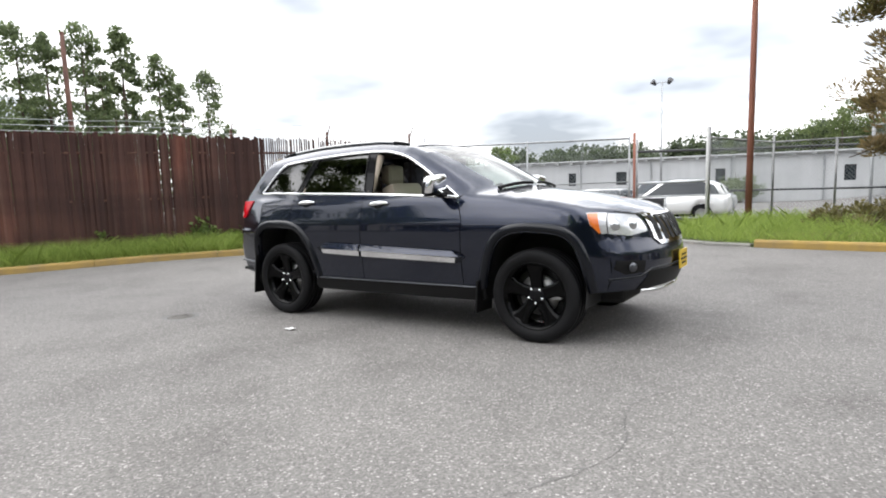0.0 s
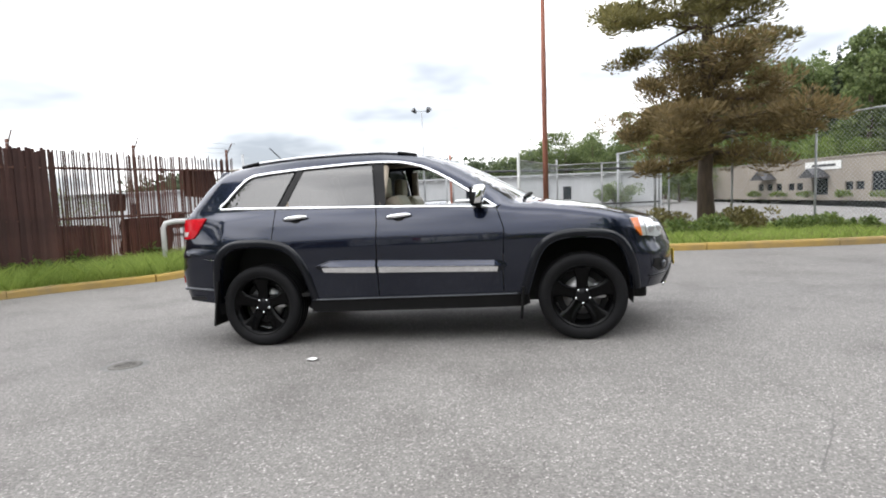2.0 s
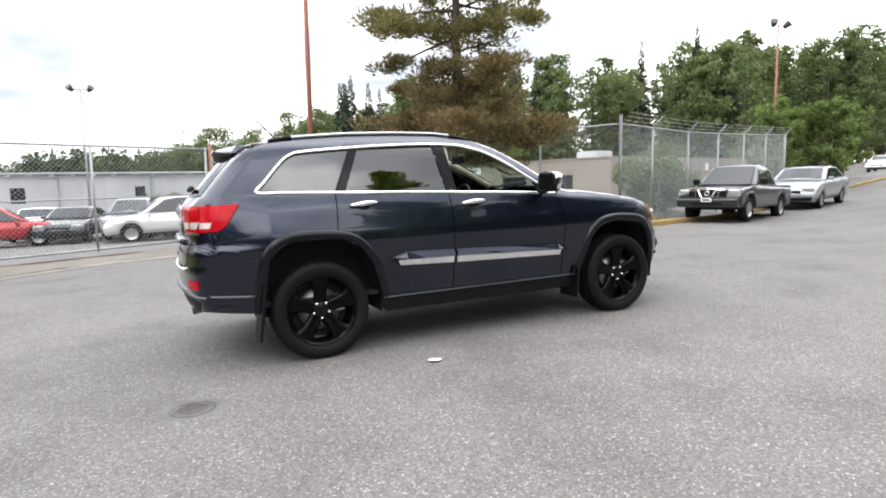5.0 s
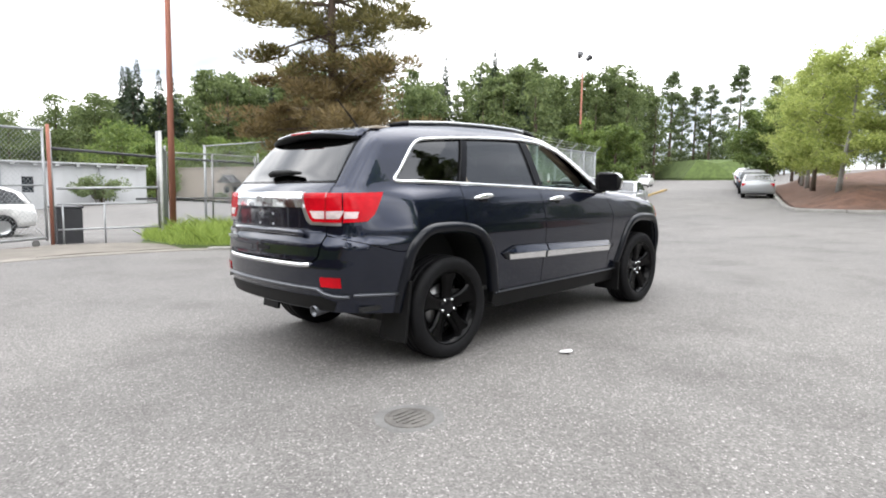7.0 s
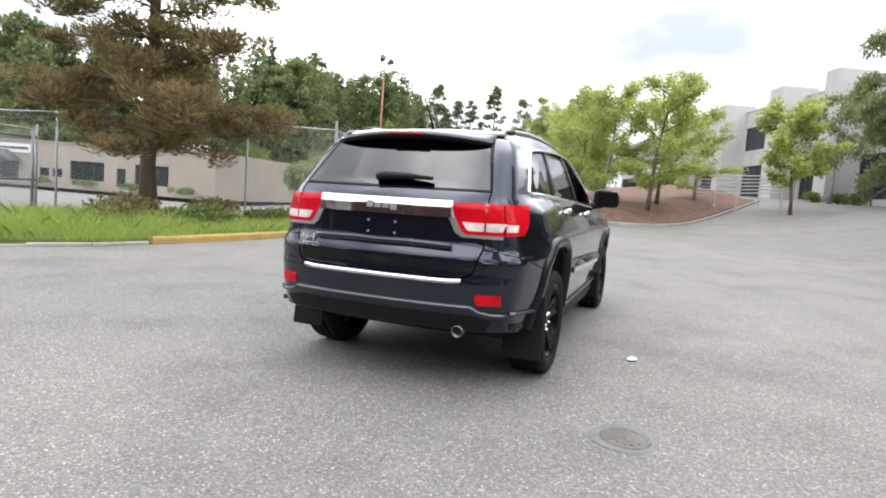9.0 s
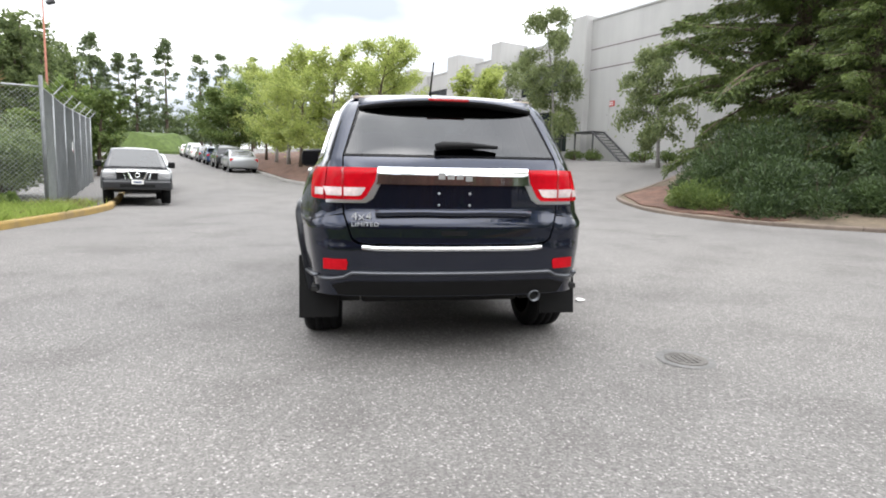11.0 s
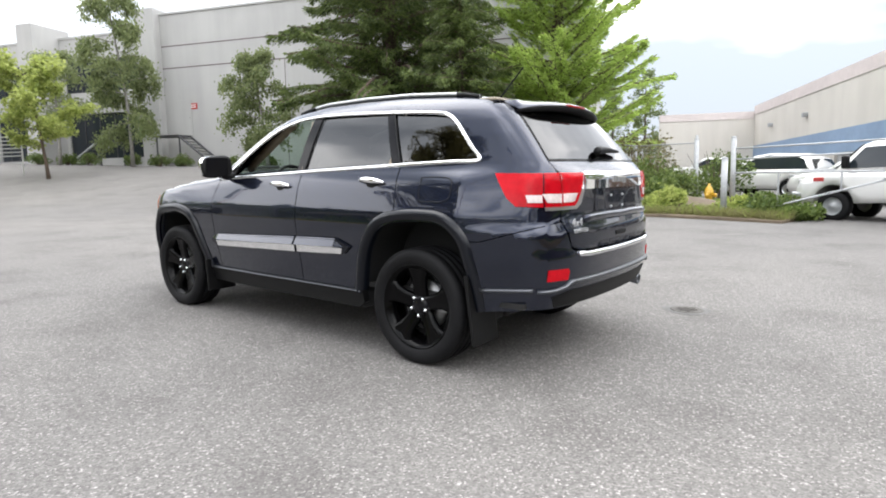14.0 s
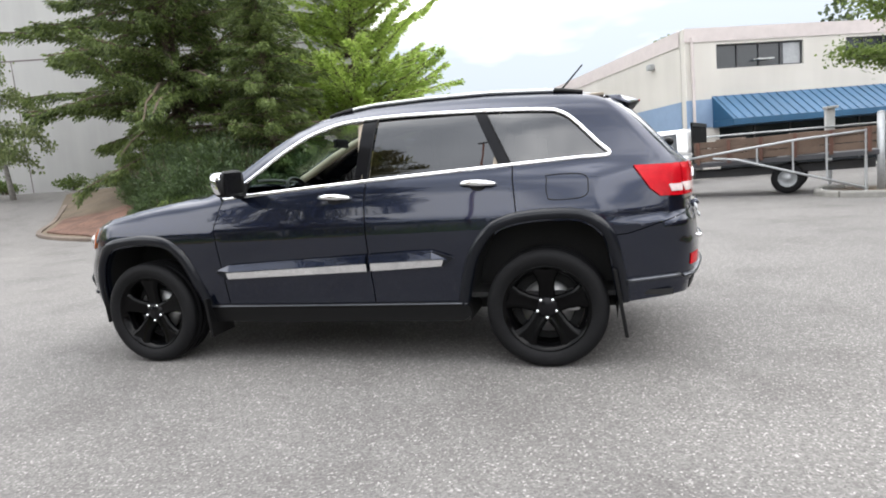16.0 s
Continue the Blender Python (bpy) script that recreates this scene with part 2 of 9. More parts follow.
def revolve(profile, axis="y", steps=40):
    """Verts and faces of a profile of (along, radius) turned round an axis through the origin."""
    vs, fs = [], []
    for k in range(steps):
        a = 2 * math.pi * k / steps
        for h, r in profile:
            c, s = r * math.cos(a), r * math.sin(a)
            vs.append((c, h, s) if axis == "y" else (c, s, h))
    n = len(profile)
    for k in range(steps):
        for i in range(n - 1):
            a, b = k * n + i, ((k + 1) % steps) * n + i
            fs.append((a, a + 1, b + 1, b) if axis == "y" else (a, b, b + 1, a + 1))
    return vs, fs


def ribbon(points, normals, width, height, closed=False):
    """A raised moulding along points that lie on a surface with those normals."""
    P, N = np.array(points, float), np.array(normals, float)
    n = len(P)
    T = np.roll(P, -1, 0) - np.roll(P, 1, 0) if closed else np.gradient(P, axis=0)
    T /= np.linalg.norm(T, axis=1)[:, None] + 1e-9
    S = np.cross(T, N)
    S /= np.linalg.norm(S, axis=1)[:, None] + 1e-9
    prof = [(-0.5, -0.35), (-0.5, 0.35), (-0.28, 0.9), (0.28, 0.9), (0.5, 0.35), (0.5, -0.35)]
    vs = np.concatenate([(P + S * (a * width) + N * (b * height))[:, None] for a, b in prof], 1).reshape(-1, 3)
    fs, k = [], len(prof)
    for i in range(n if closed else n - 1):
        j = (i + 1) % n
        fs += [(i * k + a, i * k + a + 1, j * k + a + 1, j * k + a) for a in range(k - 1)]
    if not closed:
        fs += [tuple(range(k))[::-1], tuple((n - 1) * k + a for a in range(k))]
    return vs.tolist(), fs


def joined(*lists):
    vs, fs = [], []
    for v, f in lists:
        o = len(vs)
        vs += [tuple(p) for p in v]
        fs += [tuple(i + o for i in q) for q in f]
    return vs, fs


def moved(data, m):
    return [tuple(m @ Vector(v)) for v in data[0]], data[1]


# ---- the lie of the land ----
SLOPE_X, SLOPE_Y = 0.01955, -0.01138
FACADE_P, FACADE_D, FACADE_N = np.array((33.4, -14.5)), np.array((0.93, 0.367)), np.array((-0.367, 0.93))


def smooth01(v):
    v = np.clip(v, 0, 1)
    return v * v * (3 - 2 * v)


def land(x, y):
    """Height of the ground: a gentle slope, a road that climbs away past a lower lot, and a ramp up to the concrete building."""
    x, y = np.asarray(x, float), np.asarray(y, float)
    z = SLOPE_X * np.clip(x, -60, 80) + SLOPE_Y * np.clip(y, -60, 60)
    s = np.clip(0.95 * x + 0.31 * y - 12, 0, 160)
    across = 0.95 * y - 0.31 * x
    lot = smooth01((across - 5) / 10) * smooth01((x - 14) / 14) * smooth01((92 - np.hypot(x, y)) / 22)
    z = z + 0.03 * s * s / (s + 12) * (1 - lot) - 0.95 * lot
    z = z - 0.12 * smooth01((x - 9) / 5) * smooth01((34 - x) / 14) * smooth01((y - 1) / 4)
    d = (x - FACADE_P[0]) * FACADE_N[0] + (y - FACADE_P[1]) * FACADE_N[1]
    ramp = 1.45 * smooth01((16 - d) / 14) * smooth01((x - 3) / 9)
    z = z + ramp
    z = z - 0.36 * smooth01((y - 10) / 12) * smooth01((9 - x) / 7)
    return z


def gz(x, y):
    return float(land(x, y))



# ---- ground: one sheet to the horizon ----
def build_ground():
    def axis(fine, far):
        a = np.arange(0, fine, 1.0)
        b = fine + (np.geomspace(1, far, 26) - 1)
        c = np.concatenate([a, b])
        return np.concatenate([-c[:0:-1], c])
    xs, ys = axis(62, 1500), axis(62, 1500)
    X, Y = np.meshgrid(xs, ys, indexing="ij")
    Z = land(X, Y)
    vs = np.stack([X.ravel(), Y.ravel(), Z.ravel()], 1)
    n, m = len(xs), len(ys)
    i, j = np.meshgrid(np.arange(n - 1), np.arange(m - 1), indexing="ij")
    a = (i * m + j).ravel()
    fs = np.stack([a, a + m, a + m + 1, a + 1], 1)
    tagged(new("ground", mesh_of("ground", vs.tolist(), fs.tolist(), ASPHALT, True)), "worn pale grey asphalt with exposed grit", "ground", kind="structure")


build_ground()

# ---- the dark sport utility vehicle ----
from mathutils.geometry import delaunay_2d_cdt


def smax(a, b, k):
    h = np.clip(0.5 + 0.5 * (a - b) / k, 0, 1)
    return b + (a - b) * h + k * h * (1 - h)


def table(*pairs):
    xs, ys = zip(*sorted(pairs))
    return lambda v: np.interp(v, xs, ys)


WIDE_LOW = table((0.26, 0.84), (0.36, 0.882), (0.45, 0.903), (0.6, 0.932), (0.72, 0.950), (0.88, 0.963), (0.95, 0.961), (0.985, 0.953), (1.03, 0.940), (1.1, 0.917), (1.18, 0.889), (1.26, 0.860), (1.34, 0.826))
HOOD = table((-3, 1.275), (0.7, 1.26), (0.95, 1.24), (1.2, 1.222), (1.47, 1.187), (1.72, 1.142), (1.97, 1.085), (2.1, 1.04), (2.2, 0.985), (2.3, 0.9))
NOSE = table((0.3, 2.2), (0.4, 2.29), (0.5, 2.335), (0.62, 2.355), (0.72, 2.345), (0.82, 2.30), (0.95, 2.275), (1.05, 2.23))
TAIL = table((0.3, -2.28), (0.4, -2.36), (0.5, -2.40), (0.6, -2.423), (0.72, -2.43), (0.78, -2.42), (0.87, -2.418), (0.945, -2.386), (1.1, -2.383), (1.2, -2.378), (1.27, -2.325), (1.4, -2.21))
WIDE_TOP = table((1.1, 0.905), (1.2, 0.878), (1.3, 0.842), (1.45, 0.785), (1.55, 0.742), (1.63, 0.702), (1.7, 0.655), (1.8, 0.58))
ROOF = table((3.0, -0.6), (2.0, 0.4), (1.3, 1.12), (1.14, 1.215), (0.9, 1.36), (0.64, 1.505), (0.4, 1.625), (0.2, 1.692), (0.02, 1.722), (-0.3, 1.757), (-0.7, 1.766), (-1.1, 1.758), (-1.6, 1.724), (-1.9, 1.685), (-2.2, 1.63))
BACK = table((1.1, -2.33), (1.2, -2.34), (1.25, -2.325), (1.4, -2.195), (1.6, -2.015), (1.7, -1.92), (1.8, -1.8))


def hull(x, y, z):
    """Below zero inside the bodywork."""
    y = np.abs(y)
    wl = WIDE_LOW(z) - 0.03 * np.clip((x - 1.2) / 0.8, 0, 2) ** 2 - (0.114 + 0.052 * smooth01((z - 0.875) / 0.065)) * np.clip((-1.78 - x) / 0.52, 0, 2) ** 1.25
    low = smax(y - wl, z - (HOOD(x) - 0.07 * y * y), 0.07)
    low = smax(low, x - (NOSE(z) - 0.36 * y**2 - 0.22 * y**6), 0.12)
    low = smax(low, (TAIL(z) + 0.10 * y**2 + 0.04 * y**4 + 0.18 * y**6) - x, 0.08)
    low = smax(low, 0.27 - z, 0.03)
    wt = WIDE_TOP(z) - 0.048 * np.clip((-1.1 - x) / 0.8, 0, 2) ** 2 - 0.02 * np.clip((x - 0.1) / 0.6, 0, 2) ** 2
    bow = 0.30 * y * y * smooth01((x + 0.5) / 0.7)
    top = smax(y - wt, (z - (ROOF(x + bow) - 0.06 * y * y)) * 0.85, 0.10)
    top = smax(top, (BACK(z) + 0.14 * y**2 - x) * 0.75, 0.10)
    return -smax(-low, -top, 0.05)


def root(along, far, near):
    """The outermost zero of along(s) between far (outside) and near (inside), for arrays."""
    s0 = far.copy()
    done = np.zeros(len(far), bool)
    lo, hi = far.copy(), near.copy()
    for k in range(1, 121):
        s1 = far + (near - far) * k / 120
        inside = (along(s1) < 0) & ~done
        lo[inside], hi[inside] = s0[inside], s1[inside]
        done |= inside
        s0 = s1
    lo[~done], hi[~done] = near[~done], near[~done]
    for _ in range(24):
        mid = (lo + hi) / 2
        ins = along(mid) < 0
        hi, lo = np.where(ins, mid, hi), np.where(ins, lo, mid)
    return (lo + hi) / 2


TAIL_K = 0.935  # drawings of the tail are this much wider than the tail


def lift(axis, uv):
    """Points of the bodywork over a drawing: 'y' takes (x, z) on its left side, 'z' (x, y), 'f' and 'r' (y, z) at front and rear."""
    uv = np.atleast_2d(np.asarray(uv, float))
    a, b = uv[:, 0], uv[:, 1]
    one = np.ones(len(a))
    if axis == "y":
        s = root(lambda v: hull(a, v, b), 1.05 * one, 0.0 * one)
        return np.stack([a, s, b], 1)
    if axis == "z":
        s = root(lambda v: hull(a, b, v), 1.9 * one, 0.8 * one)
        return np.stack([a, b, s], 1)
    far = 2.6 if axis == "f" else -2.6
    if axis == "r":
        a = a * TAIL_K
    s = root(lambda v: hull(v, a, b), far * one, 0.0 * one)
    return np.stack([s, a, b], 1)


def normals_at(p):
    e = 1e-3
    g = np.stack([hull(p[:, 0] + e, p[:, 1], p[:, 2]) - hull(p[:, 0] - e, p[:, 1], p[:, 2]), hull(p[:, 0], p[:, 1] + e, p[:, 2]) - hull(p[:, 0], p[:, 1] - e, p[:, 2]), hull(p[:, 0], p[:, 1], p[:, 2] + e) - hull(p[:, 0], p[:, 1], p[:, 2] - e)], 1)
    return g / (np.linalg.norm(g, axis=1)[:, None] + 1e-12)


def dense(pts, closed=True, step=0.03):
    out = []
    n = len(pts)
    for i in range(n if closed else n - 1):
        p, q = np.array(pts[i], float), np.array(pts[(i + 1) % n], float)
        k = max(1, int(math.ceil(np.linalg.norm(q - p) / step)))
        out += [tuple(p + (q - p) * j / k) for j in range(k)]
    if not closed:
        out.append(tuple(pts[-1]))
    return out


def spline(pts, k=6, closed=False):
    """Catmull-Rom through the points."""
    P = [np.array(p, float) for p in pts]
    n, out = len(P), []
    for i in range(n if closed else n - 1):
        if closed:
            a, b, c, d = P[i - 1], P[i], P[(i + 1) % n], P[(i + 2) % n]
        else:
            a, b, c, d = P[max(i - 1, 0)], P[i], P[i + 1], P[min(i + 2, n - 1)]
        for j in range(k):
            t = j / k
            out.append(tuple(0.5 * (2 * b + (c - a) * t + (2 * a - 5 * b + 4 * c - d) * t * t + (3 * b - a - 3 * c + d) * t**3)))
    if not closed:
        out.append(tuple(P[-1]))
    return out


def inside_poly(p, poly):
    x, y = p[:, 0], p[:, 1]
    q = np.array(poly)
    res = np.zeros(len(p), bool)
    for (x0, y0), (x1, y1) in zip(q, np.roll(q, -1, 0)):
        cross = ((y0 > y) != (y1 > y)) & (x < (x1 - x0) * (y - y0) / (y1 - y0 + 1e-15) + x0)
        res ^= cross
    return res


def edge_distance(p, poly):
    q = np.array(poly)
    best = np.full(len(p), 9.0)
    for a, b in zip(q, np.roll(q, -1, 0)):
        d = b - a
        t = np.clip(((p - a) @ d) / (d @ d + 1e-15), 0, 1)
        best = np.minimum(best, np.linalg.norm(p - a - t[:, None] * d, axis=1))
    return best


def flat_fill(outline, holes=(), step=0.04):
    """Triangles over a drawing with holes, its edges kept."""
    loops = [dense(outline, True, step)] + [dense(h, True, step) for h in holes]
    verts, edges, faces = [], [], []
    for lp in loops:
        o = len(verts)
        verts += [Vector(p) for p in lp]
        edges += [(o + i, o + (i + 1) % len(lp)) for i in range(len(lp))]
    q = np.array(loops[0])
    gx, gy = np.meshgrid(np.arange(q[:, 0].min(), q[:, 0].max(), step), np.arange(q[:, 1].min(), q[:, 1].max(), step))
    g = np.stack([gx.ravel(), gy.ravel()], 1)
    keep = inside_poly(g, loops[0]) & (edge_distance(g, loops[0]) > step * 0.45)
    for h in loops[1:]:
        keep &= ~inside_poly(g, h) & (edge_distance(g, h) > step * 0.45)
    verts += [Vector(p) for p in g[keep]]
    v, _, f, *_ = delaunay_2d_cdt(verts, edges, [], 1, 1e-6)
    P = np.array([tuple(a) for a in v])
    F = np.array([tuple(t)[:3] for t in f if len(t) == 3])
    c = P[F].mean(1)
    ok = inside_poly(c, loops[0])
    for h in loops[1:]:
        ok &= ~inside_poly(c, h)
    return P, F[ok]


def skin(axis, outline, holes=(), step=0.04, out=0.0, thick=0.016, side=1):
    """A panel of the bodywork over a drawing: its verts, faces and normals, with edges turned in."""
    P, F = flat_fill(outline, holes, step)
    V = lift(axis, P)
    N = normals_at(V)
    V = V + N * out
    a, b, c = V[F[:, 0]], V[F[:, 1]], V[F[:, 2]]
    flip = (np.cross(b - a, c - a) * N[F[:, 0]]).sum(1) < 0
    F = np.where(flip[:, None], F[:, ::-1], F)
    if side < 0:
        V, N, F = V * (1, -1, 1), N * (1, -1, 1), F[:, ::-1]
    count = {}
    for t in F:
        for i in range(3):
            e = (int(t[i]), int(t[(i + 1) % 3]))
            count[e] = count.get(e, 0) + 1
    rim = [e for e in count if (e[1], e[0]) not in count]
    used = sorted({i for e in rim for i in e})
    back = {i: len(V) + k for k, i in enumerate(used)}
    V2 = np.concatenate([V, V[used] - N[used] * thick])
    faces = [tuple(int(i) for i in t) for t in F] + [(e[1], e[0], back[e[0]], back[e[1]]) for e in rim]
    return V2, faces, N


def skin_part(name, parent, material, axis, outline, holes=(), step=0.04, out=0.0, thick=0.016, side=1, label=""):
    V, faces, N = skin(axis, outline, holes, step, out, thick, side)
    me = mesh_of(name, V.tolist(), faces, material)
    n = len(N)
    sm = [max(f) < n for f in faces]
    me.polygons.foreach_set("use_smooth", sm)
    loop_n = np.zeros((len(me.loops), 3))
    vi = np.zeros(len(me.loops), int)
    me.loops.foreach_get("vertex_index", vi)
    fn = np.zeros(len(me.polygons) * 3)
    me.polygons.foreach_get("normal", fn)
    fn = fn.reshape(-1, 3)
    k = 0
    for pi, f in enumerate(faces):
        for _ in f:
            loop_n[k] = N[vi[k]] if sm[pi] else fn[pi]
            k += 1
    me.normals_split_custom_set(loop_n.tolist())
    return part(name, me, material, parent, label)


def on_body(axis, pts, out=0.0, side=1):
    V = lift(axis, pts)
    N = normals_at(V)
    V = V + N * out
    if side < 0:
        V, N = V * (1, -1, 1), N * (1, -1, 1)
    return V, N


# drawings of the side: (x forward, z up)
BELT = [(0.742, 1.178), (0.62, 1.186), (0.2, 1.208), (-0.32, 1.231), (-0.79, 1.249), (-1.29, 1.268), (-1.70, 1.283)]
GLASS_TOP = [(0.62, 1.262), (0.476, 1.352), (0.33, 1.448), (0.13, 1.556), (-0.05, 1.612), (-0.17, 1.632), (-0.39, 1.642), (-0.68, 1.638), (-1.06, 1.622), (-1.4, 1.600), (-1.545, 1.585)]
GLASS_BACK = spline([(-1.545, 1.585), (-1.61, 1.555), (-1.68, 1.495), (-1.80, 1.365), (-1.862, 1.305), (-1.84, 1.284), (-1.70, 1.283)], 4)
DLO = [(0.75, 1.178)] + spline(GLASS_TOP, 4) + GLASS_BACK[1:] + BELT[::-1][1:]
EDGE_TOP = [(0.985, 1.238), (0.80, 1.338), (0.55, 1.478), (0.3, 1.60), (0.1, 1.655), (-0.1, 1.683), (-0.4, 1.698), (-0.8, 1.702), (-1.2, 1.69), (-1.6, 1.662), (-1.84, 1.632)]
HOOD_EDGE = [(0.985, 1.238), (1.2, 1.19), (1.47, 1.153), (1.72, 1.106), (1.9, 1.058), (1.985, 1.02)]
NOSE_EDGE = [(1.985, 1.02), (2.0, 0.93), (2.01, 0.85), (2.035, 0.7), (2.04, 0.55), (2.0, 0.42)]
TAIL_EDGE = [(-1.84, 1.632), (-1.96, 1.53), (-2.09, 1.40), (-2.19, 1.29), (-2.255, 1.2), (-2.268, 1.05), (-2.285, 0.92)]
TAIL_LOW = [(-2.285, 0.92), (-2.31, 0.75), (-2.30, 0.6), (-2.27, 0.50), (-2.235, 0.435)]
ARCH_R = spline([(-1.875, 0.40), (-1.865, 0.52), (-1.845, 0.66), (-1.80, 0.82), (-1.69, 0.905), (-1.52, 0.922), (-1.31, 0.908), (-1.17, 0.855), (-1.06, 0.71), (-1.0, 0.52), (-0.975, 0.40)], 5)
ARCH_F = spline([(1.0, 0.40), (1.035, 0.52), (1.115, 0.74), (1.215, 0.845), (1.37, 0.882), (1.58, 0.874), (1.70, 0.85), (1.78, 0.78), (1.835, 0.65), (1.86, 0.52), (1.87, 0.42)], 5)


def widened(arch, w):
    A = np.array(arch)
    t = np.gradient(A, axis=0)
    n = np.stack([-t[:, 1], t[:, 0]], 1)
    n /= np.linalg.norm(n, axis=1)[:, None]
    if (A[len(A) // 2] + n[len(A) // 2] * w)[1] < A[len(A) // 2][1]:
        n = -n
    return [tuple(p) for p in A + n * w]


def arch_flare(parent, arch, side):
    ws = [0.004, 0.012, 0.045, 0.068, 0.078]
    outs = [-0.05, 0.022, 0.026, 0.018, -0.004]
    rows = []
    for w, o in zip(ws, outs):
        V, _ = on_body("y", [(x, max(z, 0.34)) for x, z in widened(arch, w)], o, side)
        rows.append(V)
    n, k = len(arch), len(rows)
    vs = np.concatenate(rows).tolist()
    fs = [(r * n + i, r * n + i + 1, (r + 1) * n + i + 1, (r + 1) * n + i) for r in range(k - 1) for i in range(n - 1)]
    if side < 0:
        fs = [f[::-1] for f in fs]
    if arch[0][0] < 0:
        fs = [f[::-1] for f in fs]
    part("wheel_arch_flare", (vs, [f[::-1] for f in fs]), PAINT_FLARE, parent, "satin dark wheel-arch lip", True)


def wheel_well(parent, arch, side):
    rim = [(arch[0][0], 0.3)] + widened(arch, 0.012) + [(arch[-1][0], 0.3)]
    n = len(rim) - 1
    vs = [(x, y * side, z) for y in (0.915, 0.56) for x, z in rim]
    fs = [(i, i + 1, n + 2 + i, n + 1 + i) for i in range(n)] + [tuple(range(n + 1, 2 * n + 2))]
    part("wheel_well_liner", (vs, fs), DARK, parent)


def alloy_wheel(parent, cx, side, steer=0.0):
    w = part("wheel", ([(0, 0, 0), (0.01, 0, 0), (0, 0.01, 0)], [(0, 1, 2)]), BLACK_GLOSS, parent, "black five-spoke alloy wheel")
    w.matrix_local = pose(cx, side * 0.82, 0.373, 0, 0, (0 if side > 0 else 180) + steer)
    tyre = [(-0.125, 0.275), (-0.132, 0.32), (-0.13, 0.36), (-0.112, 0.378), (-0.10, 0.386), (-0.06, 0.388), (-0.057, 0.381), (-0.045, 0.381), (-0.042, 0.389), (-0.004, 0.389), (-0.002, 0.382), (0.008, 0.382), (0.01, 0.389), (0.045, 0.388), (0.048, 0.381), (0.06, 0.381), (0.063, 0.387), (0.10, 0.384), (0.114, 0.376), (0.128, 0.356), (0.132, 0.33), (0.127, 0.30), (0.118, 0.275), (0.108, 0.268)]
    tyre = [(h, r - 0.011 * float(smooth01((r - 0.29) / 0.05))) for h, r in tyre]
    tv, tf = revolve(tyre, "y", 64)
    part("tyre", ([(a, b, max(c, -0.371)) for a, b, c in tv], tf), RUBBER, w, "black all-season tyre, flattened where it stands", True)
    barrel = [(-0.11, 0.26), (-0.09, 0.235), (0.06, 0.228), (0.095, 0.245), (0.112, 0.262), (0.118, 0.27), (0.108, 0.278)]
    part("rim", revolve(barrel, "y", 56), RIM_BLACK, w, "", True)
    part("brake_disc", revolve([(0.0, 0.0), (0.012, 0.05), (0.012, 0.165), (-0.012, 0.165), (-0.012, 0.0)], "y", 40), STEEL, w, "grey steel brake disc", True)
    bm = bm_box(-0.20, -0.10, -0.045, 0.04, -0.03, 0.10, 0.02)
    part("brake_caliper", bm, SATIN, w, "bare metal brake caliper")
    dust = [(-0.03, 0.0), (-0.03, 0.225)]
    part("wheel_backing", revolve(dust, "y", 32), DARK, w)
    bm = bmesh.new()
    for k in range(5):
        a0 = 2 * math.pi * k / 5 + math.pi / 2
        # a broad spoke that flares to the rim, dished in the middle, with a raised spine
        stations = [(0.02, 0.062, 0.060), (0.075, 0.052, 0.070), (0.13, 0.050, 0.080), (0.19, 0.060, 0.090), (0.235, 0.085, 0.096), (0.256, 0.105, 0.098)]
        rows = []
        for r, half, y in stations:
            row = []
            for s, dy in ((-1, -0.03), (-0.92, 0.0), (-0.45, 0.006), (0, -0.006), (0.45, 0.006), (0.92, 0.0), (1, -0.03)):
                p = Vector((r, y + dy, s * half))
                row.append(bm.verts.new(Matrix.Rotation(-a0, 3, "Y") @ p))
            rows.append(row)
        for ra, rb in zip(rows, rows[1:]):
            for i in range(6):
                bm.faces.new((ra[i], ra[i + 1], rb[i + 1], rb[i]))
    part("spokes", bm, RIM_BLACK, w, "", True)
    part("hub_cap", revolve([(0.05, 0.07), (0.072, 0.066), (0.082, 0.045), (0.084, 0.0)], "y", 24), BLACK_GLOSS, w, "", True)
    nut = revolve([(0.055, 0.012), (0.088, 0.012), (0.094, 0.008), (0.096, 0.0)], "y", 8)
    me = mesh_of("lug_nut", nut[0], nut[1], CHROME, True)
    for k in range(5):
        a = 2 * math.pi * (k + 0.5) / 5 + math.pi / 2
        ob = part("lug_nut", me, CHROME, w, "bright lug nut" if k == 0 else "")
        ob.location = (0.062 * math.cos(a), -0.004, 0.062 * math.sin(a))


